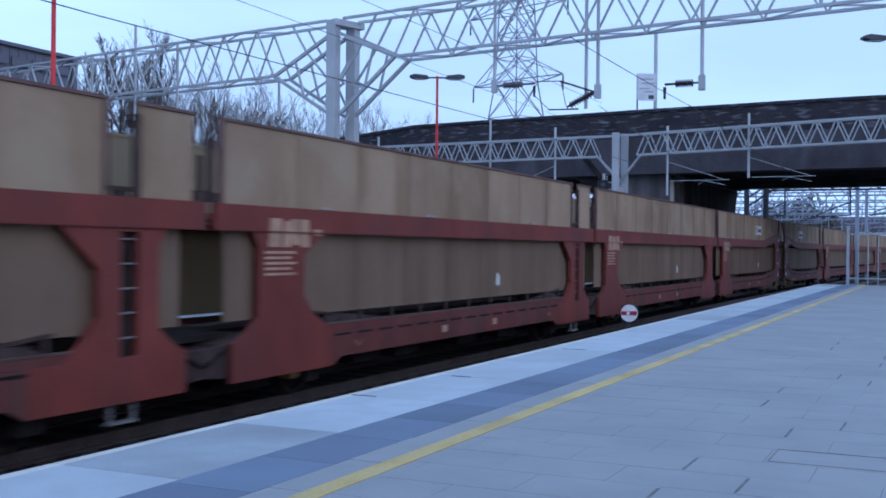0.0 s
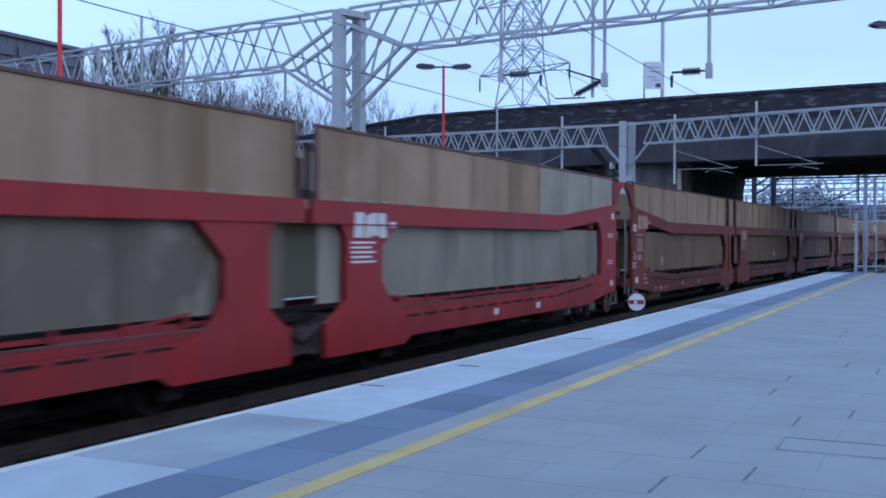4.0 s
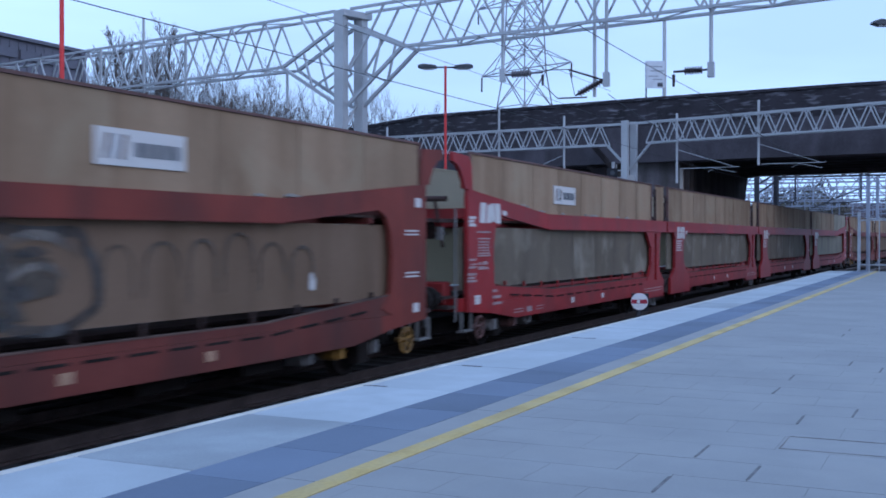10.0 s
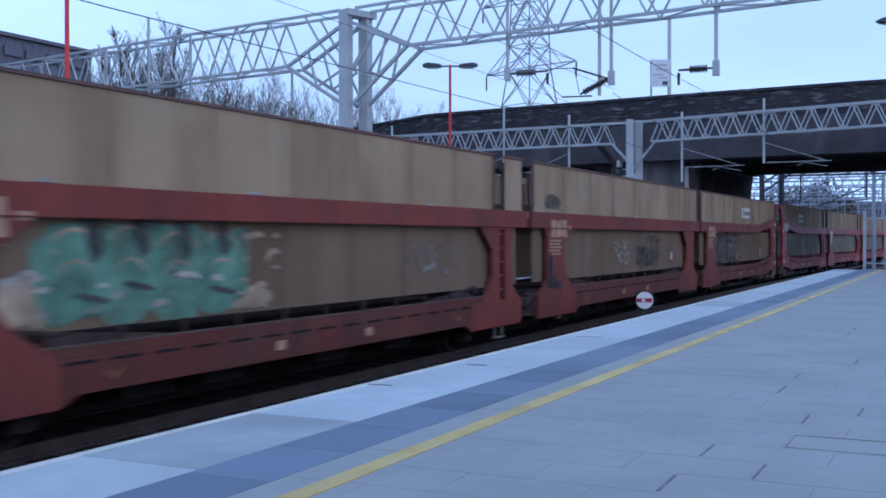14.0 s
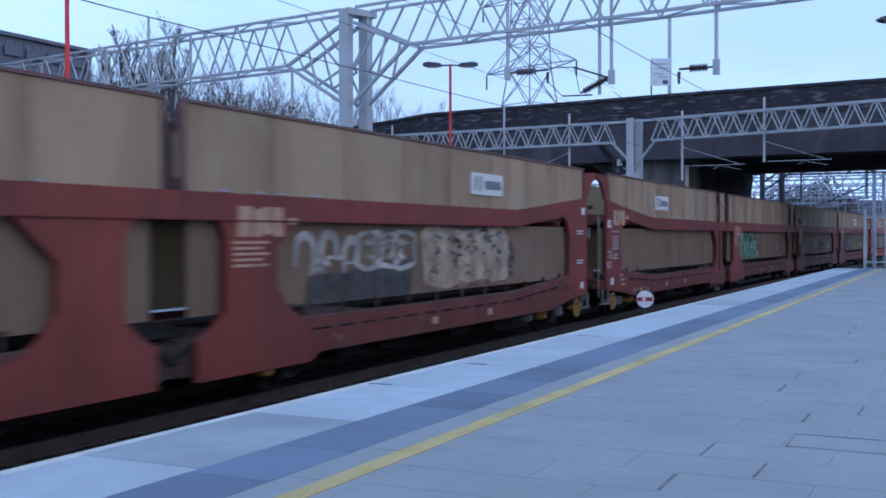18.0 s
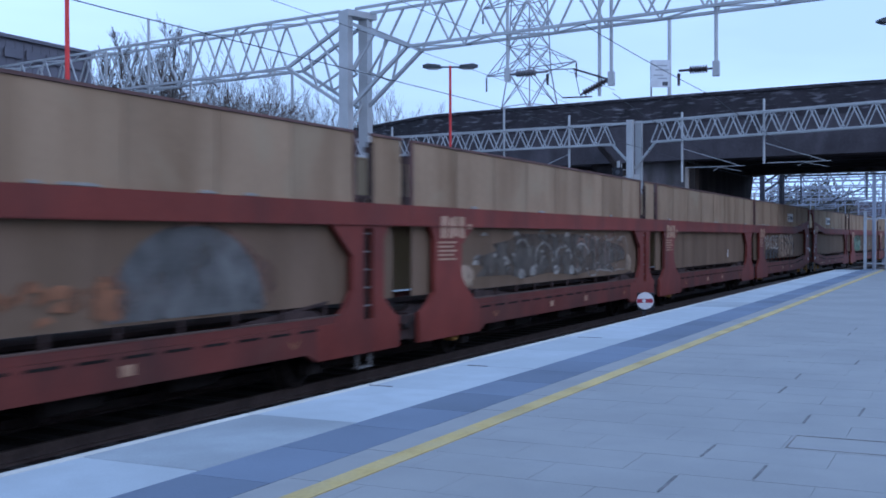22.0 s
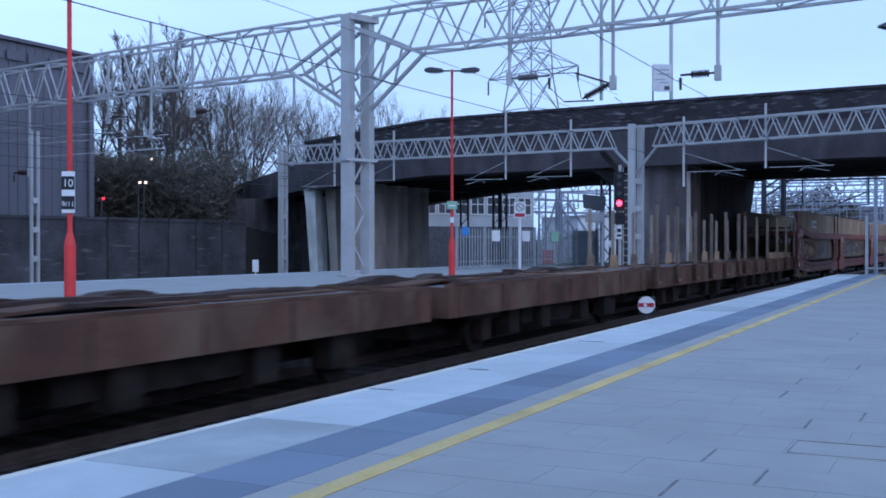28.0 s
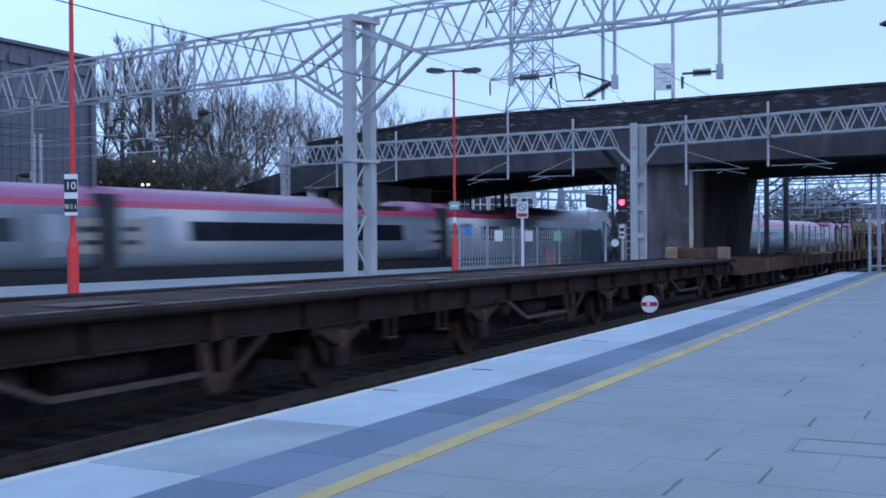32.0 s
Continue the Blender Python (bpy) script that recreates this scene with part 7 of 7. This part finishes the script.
# ---- pylon ----
pylon = thing("electricity_pylon", "tall grey lattice electricity pylon on the skyline", "pylon", pose(187.6, 69.0, -1.2, 0, 0, 66.4))
for a, b, w0, w1, n in ((0, 27, 13.4, 7.3, 3), (27, 33.7, 7.3, 5.6, 1), (33.7, 47, 5.6, 4.7, 3), (47, 64, 4.7, 2.2, 4)):
    for i in range(n):
        z0, z1 = a + (b - a) * i / n, a + (b - a) * (i + 1) / n
        r0, r1 = (w0 + (w1 - w0) * i / n) / 2, (w0 + (w1 - w0) * (i + 1) / n) / 2
        for k in range(4):
            c0, c1 = ((-1, -1), (1, -1), (1, 1), (-1, 1))[k], ((-1, -1), (1, -1), (1, 1), (-1, 1))[(k + 1) % 4]
            bar("leg", (c0[0] * r0, c0[1] * r0, z0), (c0[0] * r1, c0[1] * r1, z1), 0.24, PYLONGREY, pylon)
            bar("brace", (c0[0] * r0, c0[1] * r0, z0), (c1[0] * r1, c1[1] * r1, z1), 0.13, PYLONGREY, pylon)
            bar("brace", (c1[0] * r0, c1[1] * r0, z0), (c0[0] * r1, c0[1] * r1, z1), 0.13, PYLONGREY, pylon)
            bar("brace", (c0[0] * r1, c0[1] * r1, z1), (c1[0] * r1, c1[1] * r1, z1), 0.14, PYLONGREY, pylon)
for z, reach, half in ((33.7, 11.8, 2.8), (47.0, 12.8, 2.35), (57, 9.5, 1.7)):
    for s in (-1, 1):
        for y in (-half, half):
            bar("arm", (s * half, y, z), (s * reach, 0, z + 0.3), 0.18, PYLONGREY, pylon)
            bar("arm", (s * half, y, z + 4.0), (s * reach, 0, z + 0.3), 0.13, PYLONGREY, pylon)
            bar("arm_brace", (s * (half + reach) / 2, y / 2, z + 0.15), (s * half, y, z + 4.0), 0.10, PYLONGREY, pylon)
        part("insulator_string", tubes(((s * reach, 0, z + 0.1), (s * reach, 0, z - 2.6), 0.16), seg=6), INSUL, pylon)


# ---- bare trees ----
def bare_tree(name, x, y, z, height, seed, vase=False, width=0.30, label="bare winter tree with a fine dark crown of twigs"):
    """A bare tree: a leading trunk with rising limbs, or a short trunk that forks into a rounded crown."""
    rnd = random.Random(seed)
    w = thing(name, label, "tree", pose(x, y, z), group="trees behind the wall")
    store = {"trunk": ([], []), "crown": ([], [])}

    def limb(kind, p, q, r0, r1, seg):
        vs, fs = store[kind]
        d = (q - p).normalized()
        u = d.orthogonal()
        v = d.cross(u)
        n = len(vs)
        for c, r in ((p, r0), (q, r1)):
            for k in range(seg):
                a = k * math.tau / seg
                vs.append(c + u * (r * math.cos(a)) + v * (r * math.sin(a)))
        for k in range(seg):
            j = (k + 1) % seg
            fs.append((n + k, n + j, n + seg + j, n + seg + k))

    def branch(p, d, length, r, level):
        steps, pts, dirs = (5, 4, 3, 2)[level], [p], [d]
        bend_ = (0.16, 0.13, 0.11, 0.08)[level]
        for k in range(steps):
            d = (d + Vector((rnd.uniform(-bend_, bend_), rnd.uniform(-bend_, bend_), rnd.uniform(0.0, 0.16)))).normalized()
            pts.append(pts[-1] + d * length / steps)
            dirs.append(d)
        for k in range(steps):
            limb("trunk" if level == 0 else "crown", pts[k], pts[k + 1], r * (1 - 0.85 * k / steps) + 0.002, r * (1 - 0.85 * (k + 1) / steps) + 0.002, 5 if level == 0 else 3)
        if level >= 3:
            return
        for k in range((7, 6, 5)[level]):
            t = rnd.uniform(0.15, 1.0) * steps
            i = min(int(t), steps - 1)
            base = pts[i].lerp(pts[i + 1], t - i)
            a = rnd.uniform(0, math.tau)
            side = Vector((math.cos(a), math.sin(a), rnd.uniform(-0.2, 0.5)))
            nd = (dirs[i] + side * rnd.uniform(0.35, 0.8)).normalized()
            branch(base, nd, length * rnd.uniform(0.34, 0.60) * (1.15 - 0.4 * t / steps), max(0.0062, r * 0.38), level + 1)

    stem = 0.34 if vase else 0.92
    lead = [Vector((0, 0, 0))]
    for k in range(8):
        lead.append(lead[-1] + Vector((rnd.uniform(-0.012, 0.012), rnd.uniform(-0.012, 0.012), stem / 8)) * height)
    for k in range(8):
        f0, f1 = (1 - 0.35 * k / 8, 1 - 0.35 * (k + 1) / 8) if vase else (1 - k / 8.4, 1 - (k + 1) / 8.4)
        limb("trunk", lead[k], lead[k + 1], height * 0.012 * f0, height * 0.012 * f1, 7)
    n = 13 if vase else 15
    for k in range(n):
        a = k * 2.4 + rnd.uniform(-0.5, 0.5)
        if vase:
            t, out = rnd.uniform(0.62, 1.0) * 8, rnd.uniform(0.15, 1.25)
            d = Vector((math.cos(a) * out, math.sin(a) * out, 1.0)).normalized()
            long = height * rnd.uniform(0.58, 0.74) * (1.0 - 0.20 * out)
        else:
            t = (0.22 + 0.76 * k / n) * 8
            d = Vector((math.cos(a), math.sin(a), 0.75 + 0.9 * k / n)).normalized()
            long = height * width * rnd.uniform(0.85, 1.2) * (1.15 - 0.70 * k / n)
        i = min(int(t), 7)
        branch(lead[i].lerp(lead[i + 1], t - i), d, long, height * 0.0042 * (1.1 - (0.3 if vase else 0.6) * k / n), 0)
    for kind, mat in (("trunk", BARK), ("crown", TWIG)):
        me = bpy.data.meshes.new(kind)
        me.from_pydata(store[kind][0], [], store[kind][1])
        link(kind, me, mat, w)
    return w


kinds = [bare_tree("bare_tree", *at(-25.8, 86), 1.5, 16.6, 1, False, 0.27), bare_tree("bare_tree", *at(-21.13, 84), 1.5, 17.0, 2, False, 0.26), bare_tree("bare_tree", *at(-18.74, 104), 1.5, 15.6, 3, True), bare_tree("bare_tree", *at(-5.05, 112), 1.5, 14.6, 4, True)]
for across, dist, k, size, turn in ((-28.52, 90, 0, 0.95, 40), (-24.83, 88, 1, 0.92, 100), (-23.2, 90, 0, 0.96, 200), (-20.6, 94, 3, 0.95, 330), (-26.4, 99, 2, 1.05, 75),
                                (-19.9, 97, 3, 0.96, 10), (-15.4, 112, 2, 0.94, 20), (-12.9, 112, 3, 0.97, 70)):
    x, y = at(across, dist)
    copy_thing(kinds[k], Matrix.Translation((x, y, 1.5)) @ Euler((0, 0, radians(turn))).to_matrix().to_4x4() @ Matrix.Diagonal((size, size, size, 1)))

vs, fs = [], []
rnd = random.Random(8)
for i in range(15000):
    across, dist = (rnd.uniform(-27.7, -15.4) if i % 3 else rnd.uniform(-28.0, -21.7)), rnd.uniform(74, 96)
    x, y = at(across, dist)
    z = 1.0 + 6.4 * rnd.random() ** 1.25
    for k in range(4):
        d = Vector((rnd.uniform(-1, 1), rnd.uniform(-1, 1), rnd.uniform(0.1, 1.6))) * rnd.uniform(0.4, 1.3)
        s = d.orthogonal().normalized() * 0.045
        n = len(vs)
        vs += [Vector((x, y, z)) - s, Vector((x, y, z)) + s, Vector((x, y, z)) + d]
        fs.append((n, n + 1, n + 2))
me = bpy.data.meshes.new("undergrowth")
me.from_pydata(vs, [], fs)
tagged(link("undergrowth", me, SCRUB), "tangled dark undergrowth between the trees", "shrubs", kind="stuff")
bank = thing("bank", "dark earth bank under the trees", "bank", kind="structure")
part("slope", prisms(([(-40, -1.2), (66, -1.2), (66, 1.6), (60, 2.4), (-40, 2.4)], 40.4, 41.1), ([(47.5, -1.2), (150, -1.2), (150, 1.6), (47.5, 1.6)], 52, 100)), EARTH, bank)

# small lights far off
for i, (across, z, dist, mat, name) in enumerate(((-22.14, 4.07, 70, TAILRED, "red"), (-20.88, 5.33, 74, HEADLAMP, "warm"), (-20.49, 5.33, 74, HEADLAMP, "warm"), (-20.6, 7.08, 76, HEADLAMP, "warm"))):
    x, y = at(across, dist)
    ob = thing("street_light", "small %s glowing lamp on a thin post far behind" % name, "street lamp", pose(x, y, 0))
    part("lamp", tubes(((-0.06, 0, z), (0.06, 0, z), 0.08), seg=10), mat, ob)
    part("post", tubes(((0, 0.15, 0), (0, 0.15, z + 0.1), 0.05)), LAMPGREY, ob)


# ---- beyond the bridge ----
def far_gantry(x, y0, y1, top, mat, seed):
    rnd = random.Random(seed)
    w = thing("distant_gantry", "hazy overhead line gantry beyond the bridge", "gantry", group="distant gantries")
    n = int((y1 - y0) / 1.3)
    for z in (top - 0.9, top):
        bar("chord", (x, y0, z), (x, y1, z), 0.12, mat, w)
    for i in range(n):
        a, b = y0 + (y1 - y0) * i / n, y0 + (y1 - y0) * (i + 1) / n
        bar("diagonal", (x, a, top - 0.9), (x, (a + b) / 2, top), 0.07, mat, w)
        bar("diagonal", (x, (a + b) / 2, top), (x, b, top - 0.9), 0.07, mat, w)
    for y in (y0, (y0 + y1) / 2 + rnd.uniform(-2, 2), y1):
        bar("mast_leg", (x - 0.3, y, -1.2), (x - 0.3, y, top + 0.1), 0.22, mat, w)
        bar("mast_leg", (x + 0.3, y, -1.2), (x + 0.3, y, top + 0.1), 0.22, mat, w)
        for k in range(5):
            bar("lacing_bar", (x - 0.3, y, 0.2 + k * 1.2), (x + 0.3, y, 0.8 + k * 1.2), 0.09, mat, w)
    y = y0 + 1.5
    while y < y1:
        low = top - 2.2 - rnd.uniform(0, 0.5)
        bar("drop_tube", (x, y, top), (x, y, low), 0.09, mat, w)
        bar("registration_arm", (x, y, low), (x, y + 2.2, low - 0.1), 0.06, mat, w)
        bar("registration_arm", (x, y, low + 0.8), (x, y + 2.0, low), 0.05, HAZEDARK, w)
        y += rnd.uniform(2.6, 4.0)
    return w


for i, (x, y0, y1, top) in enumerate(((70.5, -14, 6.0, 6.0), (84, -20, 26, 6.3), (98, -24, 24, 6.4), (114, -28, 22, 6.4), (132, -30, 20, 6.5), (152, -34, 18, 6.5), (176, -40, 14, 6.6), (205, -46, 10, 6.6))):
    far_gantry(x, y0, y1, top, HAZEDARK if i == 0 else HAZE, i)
fm = thing("overhead_line_mast", "dark braced steel mast just beyond the bridge pier", "mast")
x, y = at(21.52, 72)
bar("mast_leg", (x, y, -1.2), (x, y, 6.0), 0.3, HAZEDARK, fm)
bar("knee_brace", (x, y, 4.2), (x + 0.4, y - 2.0, 5.6), 0.14, HAZEDARK, fm)
bar("knee_brace", (x, y, 4.8), (x + 0.2, y - 1.2, 5.6), 0.12, HAZEDARK, fm)
# White colour stands in for the light falling on this post.
x, y = at(20.7, 71)
part("pale_pipe", tubes(((x, y, -1.2), (x, y, 4.2), 0.09)), WHITESIGN, fm)
for i, (across, dist, wid, top, mat) in enumerate(((76.1, 190, 26, 6.2, SHEDWHITE), (79.41, 230, 14, 5.6, SHEDWHITE), (94.21, 250, 30, 6.5, OFFICE))):
    x, y = at(across, dist)
    b = thing("distant_house", "small pale house with a dark roof far down the line", "house", pose(x, y, -1.2, 0, 0, -58), group="distant houses")
    part("wall", boxes((-wid / 2, wid / 2, 0, 8, 0, top)), mat, b)
    part("roof", prisms(([(-wid / 2 - 0.4, top + 0.003), (wid / 2 + 0.4, top + 0.003), (wid / 2 - 1.5, top + 2.6), (-wid / 2 + 1.5, top + 2.6)], -0.3, 8.3)), ROOFTILE, b)
    for k in range(int(wid / 3)):
        part("window", boxes((-wid / 2 + 0.8 + 3 * k, -wid / 2 + 2.2 + 3 * k, -0.06, -0.003, top - 2.6, top - 1.2)), GLASSDARK, b)
vs, fs = [], []
for i in range(5200):
    a = rnd.uniform(0, math.pi)
    r = rnd.random() ** 0.5
    across = 54.7 - 5.3 * r * math.cos(a) + rnd.uniform(-0.5, 0.5)
    dist = rnd.uniform(150, 175)
    x, y = at(across, dist)
    z = max(0, 9.0 * r * math.sin(a)) * (0.85 + 0.2 * math.sin(across * 2.3))
    d = Vector((rnd.uniform(-1, 1), rnd.uniform(-1, 1), rnd.uniform(-0.3, 1.2))) * rnd.uniform(0.7, 1.6)
    s = d.orthogonal().normalized() * 0.22
    n = len(vs)
    vs += [Vector((x, y, z)) - s, Vector((x, y, z)) + s, Vector((x, y, z)) + d]
    fs.append((n, n + 1, n + 2))
me = bpy.data.meshes.new("distant_thicket")
me.from_pydata(vs, [], fs)
tagged(link("distant_thicket", me, SCRUB), "rounded dark thicket far beyond the bridge", "shrubs", kind="stuff")

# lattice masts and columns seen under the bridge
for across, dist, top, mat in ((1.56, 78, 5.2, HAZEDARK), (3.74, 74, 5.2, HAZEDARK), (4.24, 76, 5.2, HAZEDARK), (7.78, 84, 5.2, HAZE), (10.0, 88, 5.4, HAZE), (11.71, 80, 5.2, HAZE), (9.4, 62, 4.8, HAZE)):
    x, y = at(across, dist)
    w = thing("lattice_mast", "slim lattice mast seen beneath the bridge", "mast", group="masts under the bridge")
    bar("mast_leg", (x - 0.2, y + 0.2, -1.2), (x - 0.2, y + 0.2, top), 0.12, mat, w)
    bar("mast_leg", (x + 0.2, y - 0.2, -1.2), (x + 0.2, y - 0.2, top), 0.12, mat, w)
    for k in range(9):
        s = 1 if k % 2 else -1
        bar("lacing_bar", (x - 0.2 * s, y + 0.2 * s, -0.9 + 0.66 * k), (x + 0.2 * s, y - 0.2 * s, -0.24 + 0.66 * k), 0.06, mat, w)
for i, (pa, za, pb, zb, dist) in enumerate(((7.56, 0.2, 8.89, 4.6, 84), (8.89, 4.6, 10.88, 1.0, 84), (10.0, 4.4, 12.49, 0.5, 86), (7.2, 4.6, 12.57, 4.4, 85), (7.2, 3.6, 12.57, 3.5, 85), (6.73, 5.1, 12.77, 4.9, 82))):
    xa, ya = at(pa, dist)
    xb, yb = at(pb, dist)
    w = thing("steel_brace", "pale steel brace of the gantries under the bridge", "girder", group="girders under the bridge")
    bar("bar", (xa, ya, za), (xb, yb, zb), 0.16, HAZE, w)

# sign on the bridge
bsign = thing("road_sign", "white road direction sign standing on the bridge", "sign", pose(55.0, 9.7, 7.0, 0, 0, -60))
board = part("board", boxes((-0.54, 0.44, -0.03, 0.03, 2.02, 3.42)), PALESIGN, bsign)
for d in ((-0.42, 0.3, -0.037, -0.031, 3.1, 3.16), (-0.32, 0.38, -0.037, -0.031, 2.88, 2.94), (-0.42, 0.1, -0.037, -0.031, 2.6, 2.66), (-0.2, 0.3, -0.037, -0.031, 2.44, 2.5)):
    part("text_bar", boxes(d), FENCE, board)
part("arrow_block", boxes((0.05, 0.33, -0.037, -0.031, 2.1, 2.3)), LAMPGREY, board)
part("sign_post", tubes(((0.45, 0.08, 0), (0.45, 0.08, 5.6), 0.1)), GALV, bsign)
part("sign_post", tubes(((-0.52, 0.06, 0), (-0.52, 0.06, 3.4), 0.04)), LAMPGREY, bsign)

# overhead wires
wire("catenary_wire", sagging((-30, 4.9, 5.95), (31.1, 4.9, 5.62), 0.12), 0.006, "sagging catenary wire over the freight track")
wire("catenary_wire", sagging((31.2, 5.0, 5.55), (43.0, 4.4, 4.4), 0.1), 0.010, "catenary wire running under the bridge")
wire("contact_wire", [(-30, 4.85, 3.95), (10, 4.85, 4.01), (22, 4.85, 4.14), (43, 4.75, 4.02), (90, 3.2, 4.0)], 0.008, "contact wire over the freight track")
wire("catenary_wire", sagging((18.0, 1.5, 4.95), (28.5, 1.5, 4.95), 0.03), 0.008, "thin wire over the near track")
wire("catenary_wire", sagging((28.5, 1.5, 4.95), (43.0, 0.8, 4.2), 0.1), 0.010, "catenary wire dropping towards the bridge")
for dy in (1.45, 5.2):
    wire("catenary_wire", sagging((-30, far_edge(-30) + dy, 5.6), (34, far_edge(34) + dy, 4.9), 0.5), 0.012, "sagging catenary wire over the far track")
    wire("catenary_wire", sagging((34, far_edge(34) + dy, 4.9), (45, far_edge(45) + dy, 4.4), 0.2), 0.012, "catenary wire over the far track")
    wire("contact_wire", [(-30, far_edge(-30) + dy, 4.3), (45, far_edge(45) + dy, 3.9), (100, far_edge(100) + dy, 3.9)], 0.010, "contact wire over the far track")
for dy, z in ((3.0, 6.3), (3.4, 5.3), (6.4, 5.8)):
    wire("catenary_wire", sagging((-30, far_edge(-30) + dy, z + 0.5), (34.6, far_edge(34.6) + dy, z), 0.25), 0.014, "sagging catenary wire beyond the island platform")
    wire("catenary_wire", sagging((34.6, far_edge(34.6) + dy, z), (46, far_edge(46) + dy, 4.5), 0.1), 0.014, "catenary wire running towards the bridge")
wire("feeder_cable", [(-20, 9.0, 6.35), (16, 9.0, 6.4), (43.8, 9.0, 6.3)], 0.007, "thin cable running above the island platform")


# ---- paving of the near platform ----
pave_mesh = mesh_of(boxes((0.0022, 0.4478, -0.3286, 0.3286, -0.02, 0.0)), "paving_slab")
far_slabs = bmesh.new()
count = 0
for i in range(-38, 84):
    x = 5.43 + 0.45 * i
    for j in range(13):
        y = -2.25 - 0.66 * j - (0.0 if i % 2 else 0.36)
        if x > 42.5 or x < -12:
            continue
        if j == 0:
            box(far_slabs, x + 0.003, x + 0.447, y + 0.332, -1.824, -0.02, -0.001)
        dz = random.uniform(-0.0014, 0.0)
        if 3.0 < x < 16.5 and y > -8.2:
            link("paving_slab", pave_mesh, SLAB, platform, m=pose(x, y, dz))
        else:
            box(far_slabs, x + 0.0005, x + 0.4495, y - 0.3296, y + 0.3296, -0.02, dz * 0.4)
tagged(part("paving_rest", far_slabs, SLAB, platform), kind="stuff")
gap_mesh = mesh_of(boxes((0.03, 0.40, -0.008, 0.008, -0.01, 0.0012)), "open_joint")
rnd = random.Random(23)
for i in range(-1, 26):
    for j in range(1, 6):
        if rnd.random() < 0.30 or (i, j) in ((-1, 1), (0, 1), (1, 1), (4, 1)):
            x, y = 5.43 + 0.45 * i, -2.25 - 0.66 * j - (0.0 if i % 2 else 0.36) - 0.33 + 0.66
            link("open_joint", gap_mesh, OPENJOINT, platform, m=pose(x, y - 0.66, 0, 0, 0, rnd.uniform(-1, 1)))
for x, y, n in ((7.64, -0.36, 0.22), (9.24, -0.5, 0.2), (12.44, -0.6, 0.3)):
    part("open_joint", boxes((-0.012, 0.012, 0, n, -0.01, 0.004)), OPENJOINT, platform, m=pose(x, y, 0))
cover = thing("manhole_cover", "rectangular recessed cover filled with the same paving", "manhole cover", pose(6.37, -3.62, 0.0))
part("frame", boxes((-0.006, 0.416, -0.007, 0.0, -0.01, 0.003), (-0.006, 0.416, -1.1, -1.093, -0.01, 0.003), (-0.006, 0.0, -1.092, -0.008, -0.01, 0.003), (0.41, 0.416, -1.092, -0.008, -0.01, 0.003)), COVERRIM, cover)


# ---- what moves ----
def freight_at(u, t):
    x = u + 8.1776 * t + 0.022398 * t * t
    a, b = bend(x - 5), bend(x + 5)
    return pose(x, FREIGHT_Y + (a + b) / 2, 0, 0, 0, math.degrees(math.atan2(b - a, 10)))


def passenger_at(u, t):
    s = t - 28.7
    x = u + 27.88 + 39.9 * s - (0.565 * s * s if s > 0 else 0)
    return pose(x, far_edge(x) + 1.55, 0, 0, 0, math.degrees(math.atan(-0.12)))


def motions():
    for w, u in MOVERS:
        walk(w, [(t, freight_at(u, t)) for t in range(33)])
    for w, u in COACHES:
        walk(w, [(t, passenger_at(u, t)) for t in (0, 8, 16, 24, 28, 28.7, 29.5, 30.3, 31.1, 32)])


motions()
